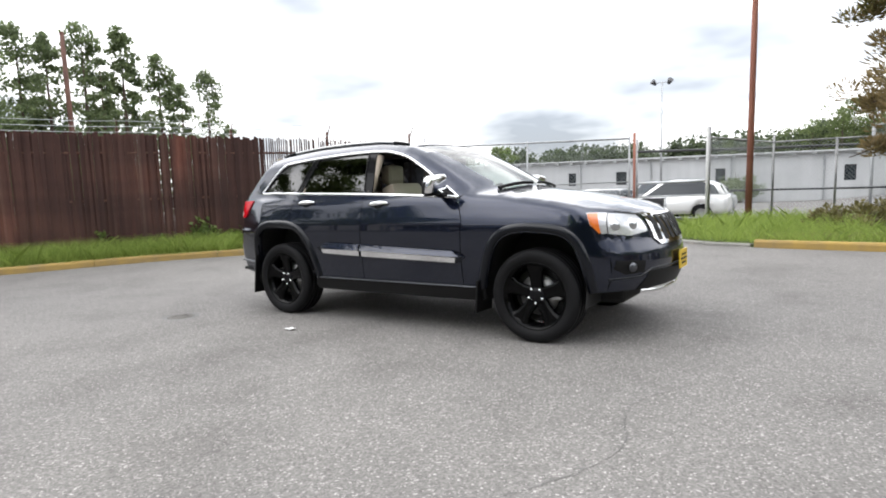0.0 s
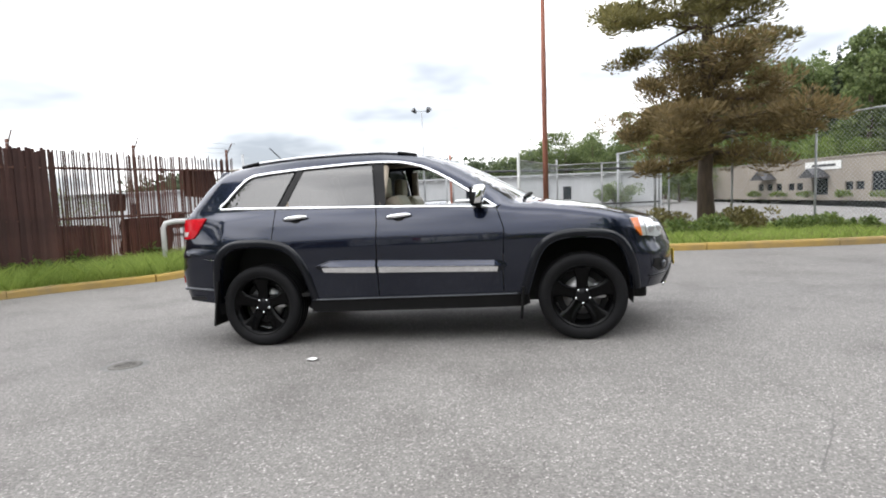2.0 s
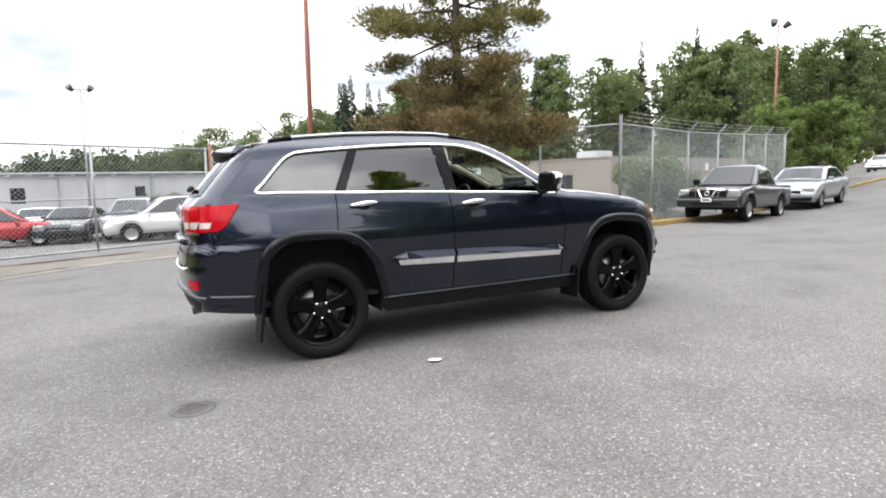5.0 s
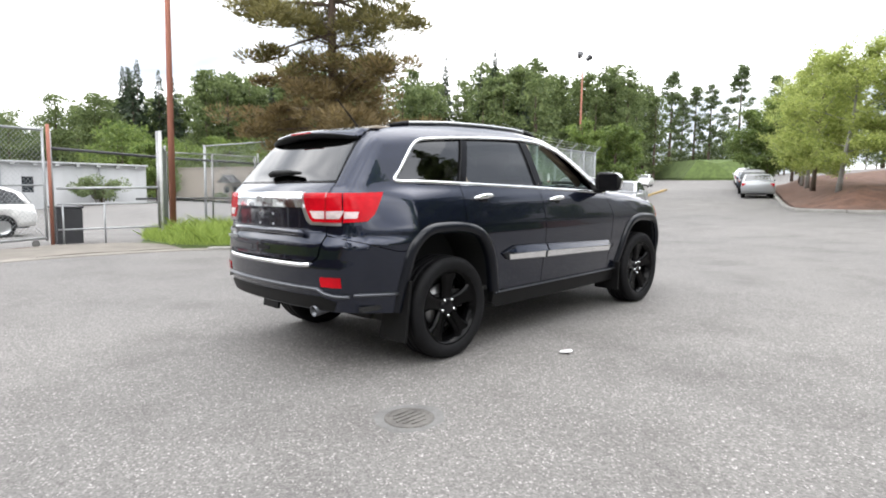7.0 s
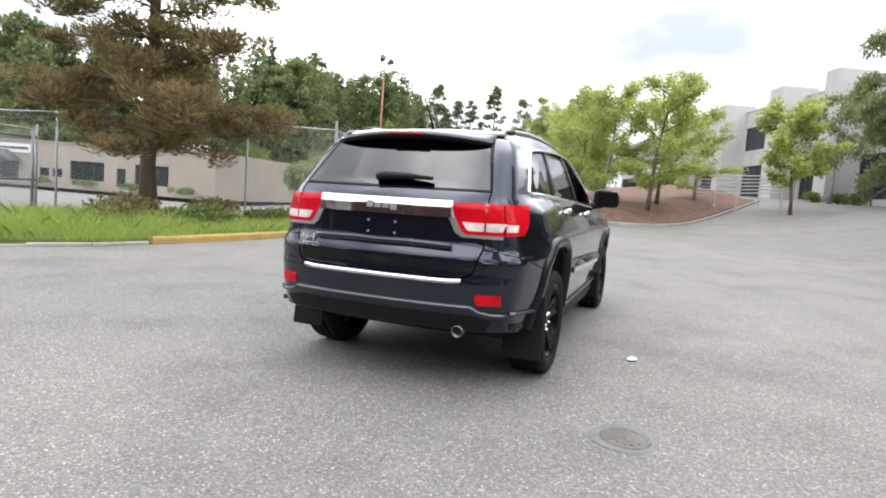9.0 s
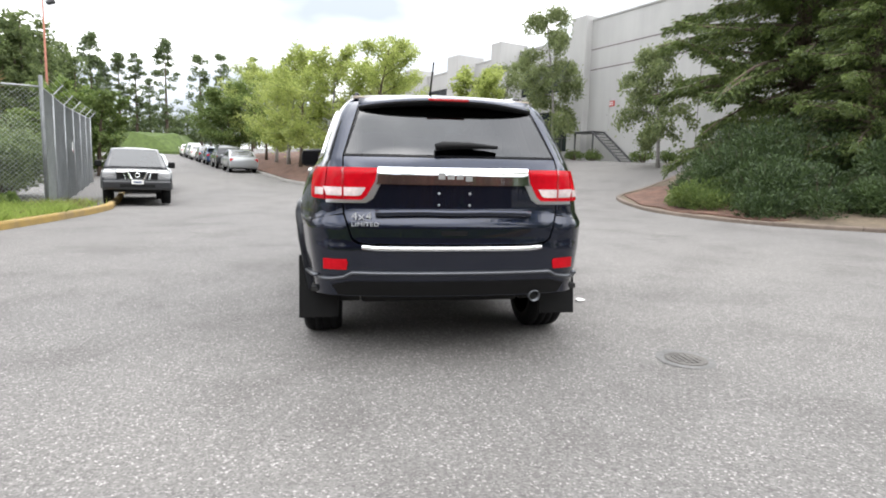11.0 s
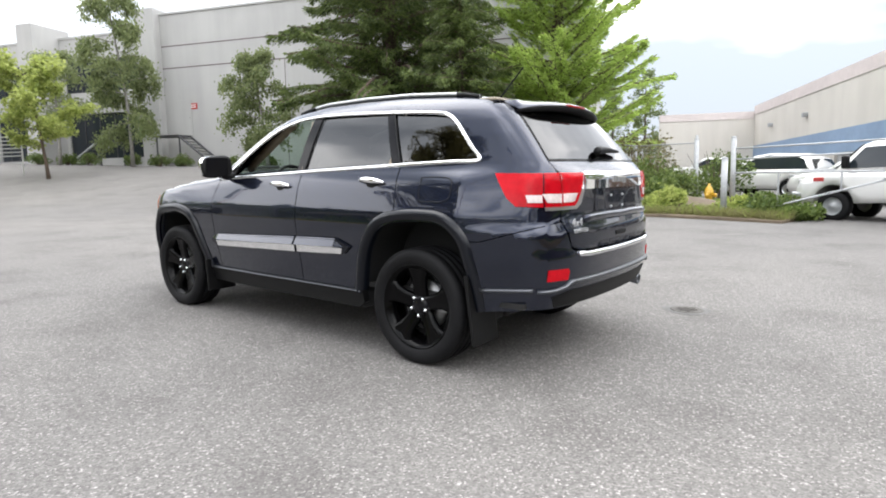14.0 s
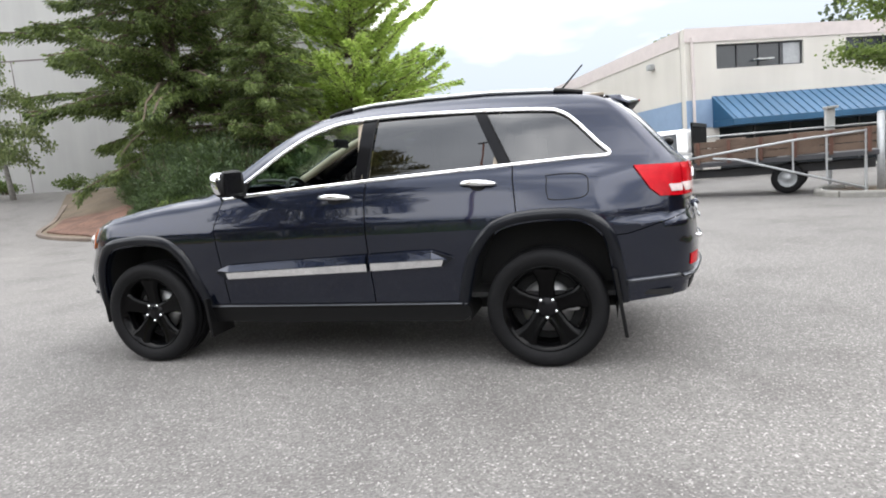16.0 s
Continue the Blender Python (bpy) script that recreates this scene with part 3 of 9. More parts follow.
def build_suv(root_m):
    suv = thing("sport_utility_vehicle", "dark navy-black five-door sport utility vehicle with black wheels on the asphalt", "car", at=root_m)
    for s in (1, -1):
        door_f = [(0.782, 0.42), (0.788, 0.7), (0.808, 0.985), (0.752, 1.16)] + BELT[:4] + [(-0.312, 1.1), (-0.322, 0.75), (-0.33, 0.42)]
        fd = skin_part("front_door", suv, PAINT, "y", door_f, side=s)
        rear_edge = [(-1.283, 1.268), (-1.283, 1.19), (-1.30, 0.985)]
        door_r = [(-0.338, 0.42), (-0.330, 0.75), (-0.320, 1.1), (-0.329, 1.231), (-0.79, 1.249)] + rear_edge + [(-1.13, 0.925), (-1.045, 0.80), (-0.985, 0.63), (-0.955, 0.42)]
        rd = skin_part("rear_door", suv, PAINT, "y", door_r, side=s)
        fender = [(0.79, 0.42), (0.796, 0.7), (0.816, 0.985), (0.76, 1.162), (0.80, 1.20)] + HOOD_EDGE + NOSE_EDGE[1:] + [p for p in ARCH_F[::-1]]
        skin_part("front_fender", suv, PAINT, "y", fender, side=s)
        quarter = [(-1.291, 1.268), (-1.70, 1.283), (-1.876, 1.29), (-2.19, 1.29)] + TAIL_EDGE[4:] + [(-1.95, 0.825), (-1.80, 0.82)] + [p for p in ARCH_R if -1.80 < p[0] < -1.16 and p[1] > 0.83] + [(-1.14, 0.93), (-1.308, 0.985), (-1.291, 1.19)]
        skin_part("rear_quarter_panel", suv, PAINT, "y", quarter, side=s)
        bump_side = [(-1.83, 0.815), (-1.95, 0.819), (-2.285, 0.914)] + TAIL_LOW[1:] + [(-1.93, 0.40), (-1.872, 0.44), (-1.85, 0.64)]
        skin_part("rear_bumper_corner", suv, PAINT, "y", bump_side, side=s)
        # the cabin side is cut as one ring round the window line
        ring = [(0.985, 1.238), (0.80, 1.2), (0.75, 1.178)] + spline(GLASS_TOP, 4) + GLASS_BACK[1:-1] + [(-1.70, 1.283), (-1.876, 1.29), (-2.19, 1.29)] + TAIL_EDGE[:3][::-1] + EDGE_TOP[::-1][1:-1]
        skin_part("window_surround", suv, PAINT, "y", ring, step=0.035, side=s)
        # black pillars between the panes
        skin_part("centre_pillar", suv, BLACK_GLOSS, "y", [(-0.372, 1.641), (-0.33, 1.231), (-0.235, 1.227), (-0.275, 1.638)], out=-0.006, side=s)
        skin_part("rear_pillar", suv, BLACK_GLOSS, "y", [(-1.04, 1.622), (-1.205, 1.264), (-1.285, 1.267), (-1.115, 1.618)], out=-0.006, side=s)
        skin_part("door_glass_run", suv, BLACK_PLASTIC, "y", [(0.60, 1.187), (0.56, 1.30), (0.60, 1.275), (0.75, 1.178)], out=-0.006, side=s)
        g1 = [(-0.385, 1.641), (-0.34, 1.232), (-0.79, 1.25), (-1.21, 1.264), (-1.045, 1.622), (-0.68, 1.638)]
        pane = skin_part("rear_door_glass", suv, GLASS_DARK, "y", g1, step=0.06, out=-0.012, thick=0.004, side=s, label="dark tinted privacy glass")
        g2 = [(-1.11, 1.62), (-1.28, 1.268), (-1.70, 1.284)] + GLASS_BACK[::-1][1:] + [(-1.4, 1.6)]
        skin_part("quarter_glass", suv, GLASS_DARK, "y", g2, step=0.06, out=-0.012, thick=0.004, side=s, label="dark tinted privacy glass")
        # bright line round all the panes
        V, N = on_body("y", dense(DLO, True, 0.03), 0.002, s)
        part("window_chrome", ribbon(V, N, 0.024, 0.009, True), CHROME, suv, "bright chrome window line", True)
        # seams where the doors meet their pillars above the belt
        for seam in ([(-0.329, 1.231), (-0.355, 1.45), (-0.38, 1.645)], [(-1.283, 1.268), (-1.19, 1.46), (-1.11, 1.625)]):
            V, N = on_body("y", dense(seam, False, 0.03), 0.0, s)
            part("door_seal", ribbon(V, N, 0.008, 0.003), BLACK_PLASTIC, suv)
        # chrome-topped body-side moulding in two lengths
        for nm, a in (("front_door_moulding", [(0.83, 0.672), (0.72, 0.715), (-0.313, 0.756), (-0.313, 0.648), (0.76, 0.622)]), ("rear_door_moulding", [(-0.335, 0.757), (-0.77, 0.768), (-0.90, 0.722), (-0.83, 0.668), (-0.335, 0.649)])):
            mo = skin_part(nm, fd if nm[0] == "f" else rd, PAINT_FLARE, "y", a, step=0.04, out=0.022, thick=0.03, side=s)
            if nm[0] == "f":
                band = [(0.75, 0.669), (-0.31, 0.702), (-0.31, 0.652), (0.74, 0.625)]
            else:
                band = [(-0.338, 0.703), (-0.835, 0.714), (-0.82, 0.672), (-0.338, 0.653)]
            skin_part("chrome_strip", mo, CHROME, "y", band, step=0.05, out=0.027, thick=0.012, side=s, label="brushed chrome strip")
            # sloping upper face of the moulding
            upper = [(0.82, 0.688), (0.72, 0.722), (0.2, 0.742), (-0.313, 0.762)] if nm[0] == "f" else [(-0.335, 0.763), (-0.6, 0.772), (-0.76, 0.774), (-0.88, 0.735)]
            lower = [(0.79, 0.678), (0.72, 0.682), (0.2, 0.697), (-0.313, 0.712)] if nm[0] == "f" else [(-0.335, 0.713), (-0.6, 0.719), (-0.76, 0.722), (-0.86, 0.722)]
            U, _ = on_body("y", upper, 0.016, s)
            ends = np.array([[0.02], [0.045], [0.05], [0.05]] if nm[0] == "f" else [[0.05], [0.05], [0.045], [0.016]])
            W, _ = on_body("y", lower, ends, s)
            B, _ = on_body("y", [(x, z - 0.012) for x, z in lower], 0.02, s)
            vs = np.concatenate([U, W, B]).tolist()
            fs = [(r * 4 + i, r * 4 + i + 1, r * 4 + i + 5, r * 4 + i + 4) for r in (0, 1) for i in range(3)]
            part("moulding_ledge", (vs, fs if s > 0 else [f[::-1] for f in fs]), PAINT, mo)
        # handles
        for hx, hz, own in ((-0.11, 1.135, fd), (-1.075, 1.163, rd)):
            V, N = on_body("y", [(hx + d, hz + 0.008 * math.sin(d * 9)) for d in np.linspace(-0.115, 0.115, 13)], 0.03, s)
            prof = [0.008 + 0.014 * math.sin(math.pi * (i + 0.6) / 13.2) for i in range(13)]
            V = V - N * (np.abs(np.linspace(-1, 1, 13)) ** 4 * 0.024)[:, None]
            h = part("door_handle", bm_tube([tuple(v) for v in V], prof, 10), CHROME, own, "chrome door handle", True)
            V2, N2 = on_body("y", [(hx + 0.05 * math.cos(a), hz - 0.012 + 0.028 * math.sin(a)) for a in np.linspace(0, 2 * math.pi, 17)[:-1]], 0.002, s)
            part("handle_recess", (V2.tolist(), [tuple(range(16)) if s > 0 else tuple(range(16))[::-1]]), BLACK_PLASTIC, h)
        # sill, arches, wells
        sill = [(-0.97, 0.425), (0.99, 0.425), (1.01, 0.33), (0.95, 0.30), (-0.93, 0.30), (-0.985, 0.34)]
        skin_part("sill_cladding", suv, BLACK_PLASTIC, "y", sill, out=0.012, thick=0.05, side=s)
        # body-coloured bead in satin grey: the light it catches is in the colour
        V, N = on_body("y", dense([(-0.96, 0.418), (0.93, 0.418)], False, 0.08), 0.012, s)
        part("sill_bead_glint", ribbon(V, N, 0.012, 0.014), SATIN_DARK, suv, "thin body-coloured sill bead, its highlight painted as grey satin", True)
        arch_flare(suv, ARCH_R, s)
        arch_flare(suv, ARCH_F, s)
        for cx, arch in ((-1.4575, ARCH_R), (1.4575, ARCH_F)):
            wheel_well(suv, arch, s)
            alloy_wheel(suv, cx, s)
        # mud flaps behind the wheels
        for cx, w in ((-1.90, 0.15), (0.965, 0.13)):
            bm = bm_box(cx - 0.012, cx + 0.012, 0.70 if s > 0 else -0.962, 0.962 if s > 0 else -0.70, 0.20, 0.62 if cx < 0 else 0.48, 0.008)
            for v in bm.verts:
                v.co.x += -0.14 * (0.60 - v.co.z) ** 1 * (1 if cx < 0 else 0.6) + (0.03 if cx < 0 else 0)
            part("mud_flap", bm, BLACK_PLASTIC, suv, "black mud flap")
        # door mirror
        mirror = part("door_mirror", bm_tube([(0.60, 0.86 * s, 1.20), (0.60, 0.93 * s, 1.205), (0.59, 0.99 * s, 1.22)], [0.035, 0.03, 0.03], 10), BLACK_PLASTIC, suv, "black mirror foot")
        bm = bmesh.new()
        bmesh.ops.create_uvsphere(bm, u_segments=24, v_segments=14, radius=1)
        for v in bm.verts:
            c = v.co
            q = [math.copysign(abs(a) ** 0.55, a) for a in c]
            v.co = Vector((0.60 + 0.07 * q[0] - 0.0 + 0.02 * q[2], s * (1.02 + 0.13 * q[1]), 1.285 + 0.088 * q[2] - 0.012 * q[1]))
            if v.co.x < 0.56:
                v.co.x = 0.56
        shell_ob = part("mirror_shell", bm, CHROME, mirror, "chrome mirror shell with a black rear edge", True)
        shell_ob.data.materials.append(BLACK_PLASTIC)
        for f in shell_ob.data.polygons:
            if f.center.x < 0.588 or f.center.z < 1.222:
                f.material_index = 1
        part("mirror_pane", bm_box(0.548, 0.556, min(s * 0.94, s * 1.13), max(s * 0.94, s * 1.13), 1.215, 1.355, 0.003), BLACK_GLOSS, mirror)
        # lamps that wrap round the corners
        tl_side = [(-1.995, 1.208), (-2.252, 1.205), (-2.268, 1.02), (-2.14, 1.025), (-2.085, 1.07)]
        tail = skin_part("tail_lamp", suv, RED_LENS, "y", tl_side, step=0.03, out=0.012, thick=0.03, side=s, label="red tail lamp with clear band")
        skin_part("side_clear_band", tail, LAMP_BAND, "y", [(-2.185, 1.088), (-2.258, 1.088), (-2.262, 1.045), (-2.2, 1.045)], step=0.03, out=0.016, thick=0.012, side=s)
        tz, tx = [p[1] for p in TAIL_EDGE[::-1]], [p[0] for p in TAIL_EDGE[::-1]]
        rim = [((float(lift("y", [(np.interp(z, tz, tx), z)])[0, 1]) - 0.004) / TAIL_K, z) for z in np.linspace(1.0, 1.205, 9)]

        def yr(z):
            return np.interp(z, [p[1] for p in rim], [p[0] for p in rim])
        tl_rear = [(0.488, 1.203), (0.504, 1.13), (0.555, 1.045), (0.585, 1.022)] + [(yr(z), z) for z in np.linspace(1.02, 1.205, 8)]
        skin_part("rear_lens", tail, RED_LENS, "r", [(a * s, b) for a, b in tl_rear], step=0.03, out=0.012, thick=0.03)
        skin_part("clear_band", tail, LAMP_BAND, "r", [(a * s, b) for a, b in [(0.82, 1.094), (0.56, 1.094), (0.59, 1.05), (0.61, 1.044), (0.80, 1.044)]], step=0.03, out=0.016, thick=0.012)
        skin_part("lamp_divider", tail, RED_DARK, "r", [(a * s, b) for a, b in [(0.708, 1.204), (0.696, 1.204), (0.696, 1.03), (0.708, 1.03)]], step=0.03, out=0.0165, thick=0.012)
        skin_part("lamp_surround", tail, SATIN, "r", [(a * s, b) for a, b in [(0.482, 1.215), (0.462, 1.2), (0.467, 1.12), (0.515, 1.03), (0.56, 1.003), (yr(1.0), 1.0), (yr(1.02), 1.02), (0.585, 1.022), (0.555, 1.045), (0.504, 1.13), (0.488, 1.203)]], step=0.03, out=0.008, thick=0.02, label="satin silver lamp surround")
        skin_part("reflector", suv, RED_LENS, "r", [(a * s, b) for a, b in [(0.83, 0.668), (0.685, 0.668), (0.675, 0.65), (0.685, 0.604), (0.83, 0.604)]], step=0.03, out=0.006, thick=0.012, label="red rear reflector")
        hl = [(1.865, 1.022), (1.985, 1.015), (2.005, 0.865), (1.975, 0.862), (1.90, 0.93)]
        head = skin_part("headlamp", suv, CLEAR_LENS, "y", hl, step=0.03, out=0.008, thick=0.03, side=s, label="clear headlamp with amber end")
        skin_part("amber_marker", head, AMBER, "y", [(1.87, 1.016), (1.935, 1.012), (1.965, 0.87), (1.955, 0.868), (1.90, 0.935)], step=0.03, out=0.013, thick=0.012, side=s)
        nz, nx = [p[1] for p in NOSE_EDGE[::-1]], [p[0] for p in NOSE_EDGE[::-1]]
        nose_rim = [(float(lift("y", [(np.interp(z, nz, nx), z)])[0, 1]) - 0.004, z) for z in np.linspace(0.862, 1.012, 7)]
        skin_part("headlamp_front", head, CLEAR_LENS, "f", [(a * s, b) for a, b in [(0.50, 0.985), (0.47, 0.86), (0.66, 0.838)] + nose_rim], step=0.03, out=0.008, thick=0.03)
        for cy in (0.74, 0.60):
            V, N = on_body("f", [(cy * s, 0.925)], 0.012)
            bm = bmesh.new()
            bmesh.ops.create_uvsphere(bm, u_segments=16, v_segments=10, radius=0.05)
            for v in bm.verts:
                v.co = Vector(v.co) * 1.0 + Vector(V[0]) - Vector(N[0]) * 0.028
            part("projector", bm, SATIN, head, "", True)
        skin_part("fog_lamp_recess", suv, BLACK_PLASTIC, "f", [(a * s, b) for a, b in [(0.58, 0.645), (0.79, 0.662), (0.81, 0.60), (0.73, 0.55), (0.58, 0.56)]], step=0.03, out=0.006, thick=0.02)
        V, N = on_body("f", [(0.69 * s, 0.605)], 0.012)
        fog = revolve([(0.0, 0.036), (0.010, 0.032), (0.013, 0.0)], "y", 20)
        part("fog_lamp", moved(fog, Matrix.Translation(V[0]) @ Vector(N[0]).to_track_quat("Y", "Z").to_matrix().to_4x4()), SATIN_DARK, suv, "small round fog lamp", True)
        # roof rail
        rail = []
        for x in np.linspace(0.02, -1.72, 30):
            p = lift("z", [(x, 0.575)])[0]
            h = 0.010 * smooth01(min((0.06 - x) / 0.22, (x + 1.76) / 0.25))
            rail.append((p[0], p[1] * s, p[2] + float(h) + 0.002))
        part("roof_rail", bm_tube(rail, 0.014, 10), SATIN, suv, "satin silver roof rail", True)
        part("rail_foot", bm_tube(rail[:4], 0.0155, 10), BLACK_PLASTIC, suv, "black rail end", True)
        part("rail_foot", bm_tube(rail[-4:], 0.0155, 10), BLACK_PLASTIC, suv, "black rail end", True)
    # fuel flap on the left rear quarter
    flap = spline([(-1.50, 1.19), (-1.66, 1.19), (-1.725, 1.17), (-1.735, 1.12), (-1.725, 1.065), (-1.66, 1.045), (-1.52, 1.045), (-1.495, 1.07), (-1.49, 1.12), (-1.493, 1.17)], 4, True)
    V, N = on_body("y", flap, 0.0015, 1)
    part("fuel_flap", ribbon(V, N, 0.006, 0.002, True), BLACK_PLASTIC, suv, "outline of the fuel flap")

    # top: hood, roof with its pillars, windscreen
    edge = [tuple(p) for p in lift("y", dense(EDGE_TOP, False, 0.06))]
    side_l = [(p[0], p[1]) for p in edge]
    roof_out = side_l + [(-1.93, 0.3), (-1.95, 0.0), (-1.93, -0.3)] + [(x, -y) for x, y in side_l[::-1]] + [(1.06, -0.5), (1.12, 0.0), (1.06, 0.5)]
    pil = [(x, y - 0.055) for x, y in side_l if 0.05 < x < 0.95]
    screen = [(0.985, 0.70), *[(x, y) for x, y in pil if x < 0.93], (0.10, 0.35), (0.155, 0.0), (0.10, -0.35)] + [(x, -y) for x, y in pil[::-1] if x < 0.93] + [(0.985, -0.70), (1.045, -0.4), (1.08, 0), (1.045, 0.4)]
    skin_part("roof", suv, PAINT, "z", roof_out, holes=[screen], step=0.05)
    skin_part("windscreen", suv, GLASS_CLEAR, "z", screen, step=0.06, out=-0.006, thick=0.004, label="clear windscreen")
    hood_l = [(p[0], p[1]) for p in lift("y", dense(HOOD_EDGE, False, 0.06))]
    nose = [(2.10, 0.72), (2.17, 0.5), (2.215, 0.25), (2.23, 0.0)]
    hood_out = hood_l + nose + [(x, -y) for x, y in nose[:-1][::-1]] + [(x, -y) for x, y in hood_l[::-1]] + [(1.07, -0.5), (1.13, 0.0), (1.07, 0.5)]
    skin_part("hood", suv, PAINT, "z", hood_out, step=0.05)
    for k in (1, -1):
        V, N = on_body("z", [(1.06 - 0.12 * abs(y), y * k) for y in np.linspace(0.06, 0.60, 12)], 0.012)
        part("windscreen_wiper", ribbon(V, N, 0.02, 0.02), BLACK_PLASTIC, suv)

    # nose: fascia, grille, plate
    top_f = [tuple(lift("z", [p])[0][1:]) for p in dense(nose, False, 0.06)]
    corner = [(lift("y", [p])[0, 1], p[1]) for p in NOSE_EDGE]
    half = corner[::-1] + [(y, z) for y, z in top_f]
    fascia = half + [(-y, z) for y, z in half[:-1][::-1]]
    skin_part("front_bumper", suv, PAINT, "f", fascia, step=0.045)
    grille = skin_part("grille", suv, CHROME, "f", [(0.44, 0.985), (0.42, 0.80), (0.36, 0.75), (-0.36, 0.75), (-0.42, 0.80), (-0.44, 0.985)], step=0.05, out=0.014, thick=0.03, label="chrome seven-slot grille")
    for i in range(7):
        cy = (i - 3) * 0.115
        skin_part("grille_slot", grille, BLACK_PLASTIC, "f", [(cy + 0.036, 0.968), (cy + 0.034, 0.792), (cy + 0.024, 0.778), (cy - 0.024, 0.778), (cy - 0.034, 0.792), (cy - 0.036, 0.968)], step=0.04, out=0.018, thick=0.012)
    skin_part("lower_intake", suv, BLACK_PLASTIC, "f", [(0.52, 0.56), (0.60, 0.42), (-0.60, 0.42), (-0.52, 0.56)], step=0.05, out=0.006, thick=0.02)
    V, N = on_body("f", dense([(0.55, 0.405), (0.3, 0.39), (-0.3, 0.39), (-0.55, 0.405)], False, 0.05), 0.004)
    part("chin_trim", ribbon(V, N, 0.03, 0.014), CHROME, suv, "chrome chin trim", True)
    V, N = on_body("f", dense([(0.82, 0.52), (0.60, 0.53), (0.5, 0.58), (-0.5, 0.58), (-0.6, 0.53), (-0.82, 0.52)], False, 0.05), 0.002)
    part("bumper_crease", ribbon(V, N, 0.018, 0.012), PAINT_FLARE, suv, "", True)
    plate = part("front_plate", bm_box(2.372, 2.382, -0.13, 0.13, 0.53, 0.68, 0.003), YELLOW_PLATE, suv, "yellow dealer plate")
    for i, (z, w) in enumerate(((0.64, 0.08), (0.605, 0.1), (0.57, 0.07))):
        part("plate_bar", bm_box(2.383, 2.385, -w, w, z - 0.008, z + 0.008), BLACK_PLASTIC, plate)

    # tail: bumper, liftgate, corners, glass
    cr = [(lift("y", [p])[0, 1] / TAIL_K, p[1]) for p in dense(TAIL_LOW, False, 0.02)]
    hb = cr[::-1] + [(0.705, 0.93), (0.655, 0.785), (0.62, 0.762), (0.56, 0.753), (0.0, 0.750)]
    skin_part("rear_bumper", suv, PAINT, "r", hb + [(-y, z) for y, z in hb[:-1][::-1]], step=0.045)
    gl = [(0.0, 0.762), (0.555, 0.765), (0.61, 0.775), (0.645, 0.795), (0.695, 0.94), (0.70, 1.0), (0.70, 1.275)]
    gate = skin_part("liftgate", suv, PAINT, "r", gl + [(-y, z) for y, z in gl[1:][::-1]], step=0.045, label="dark liftgate with a chrome bar")
    ct = [(lift("y", [p])[0, 1] / TAIL_K, p[1]) for p in dense(TAIL_EDGE, False, 0.03)]
    for s in (1, -1):
        cc = [(0.707, 0.94)] + ct[::-1] + [(0.60, 1.632), (0.71, 1.28)]
        skin_part("rear_corner", suv, PAINT, "r", [(y * s, z) for y, z in cc], step=0.04)
    win = [(0.69, 1.29), (0.585, 1.595), (0.4, 1.615), (0, 1.622)]
    frame_out = [(0.70, 1.282), (0.595, 1.625), (0.4, 1.645), (0, 1.652)]
    skin_part("rear_window_frame", gate, BLACK_GLOSS, "r", frame_out + [(-y, z) for y, z in frame_out[:-1][::-1]], holes=[[(0.665, 1.305), (0.57, 1.59), (0, 1.61), (-0.57, 1.59), (-0.665, 1.305)]], step=0.05, out=-0.001)
    skin_part("rear_window", gate, GLASS_REAR, "r", win + [(-y, z) for y, z in win[:-1][::-1]], step=0.06, out=0.002, thick=0.004, label="dark tinted rear window")
    skin_part("chrome_bar", gate, CHROME, "r", [(0.482, 1.205), (0.488, 1.135), (0.495, 1.115), (-0.495, 1.115), (-0.488, 1.135), (-0.482, 1.205)], step=0.05, out=0.02, thick=0.03, label="wide chrome bar")
    for i, (h0, h1) in enumerate(((1.148, 1.188), (1.148, 1.176), (1.148, 1.176), (1.138, 1.176))):
        cy = 0.085 - i * 0.058
        skin_part("bar_emblem", gate, STEEL, "r", [(cy + 0.021, h0), (cy + 0.021, h1), (cy - 0.021, h1), (cy - 0.021, h0)], step=0.05, out=0.027, thick=0.01, label="plain raised block of a maker's mark" if i == 0 else "")
    V, N = on_body("r", [(y, 0.945 - 0.012 * abs(y) ** 2 * 3) for y in np.linspace(0.50, -0.50, 26)], 0.012)
    part("gate_lip", ribbon(V, N, 0.042, 0.034), PAINT, gate, "", True)
    skin_part("plate_recess", gate, PAINT, "r", [(0.40, 1.09), (0.33, 0.985), (-0.33, 0.985), (-0.40, 1.09)], step=0.06, out=0.0015, thick=0.004)
    for y in (0.10, -0.10):
        for z in (1.065, 0.995):
            V, N = on_body("r", [(y, z)], 0.004)
            bm = bmesh.new()
            bmesh.ops.create_icosphere(bm, subdivisions=1, radius=0.009)
            bmesh.ops.translate(bm, verts=bm.verts, vec=V[0])
            part("plate_screw", bm, SATIN, gate)
    skin_part("gate_latch", gate, BLACK_PLASTIC, "r", [(0.09, 0.842), (0.08, 0.815), (-0.08, 0.815), (-0.09, 0.842)], step=0.05, out=0.004, thick=0.008)
    V, N = on_body("r", dense([(0.585, 0.744), (0.5, 0.736), (-0.5, 0.736), (-0.585, 0.744)], False, 0.05), 0.006)
    part("bumper_chrome", ribbon(V, N, 0.03, 0.016), CHROME, suv, "chrome strip on the bumper step", True)
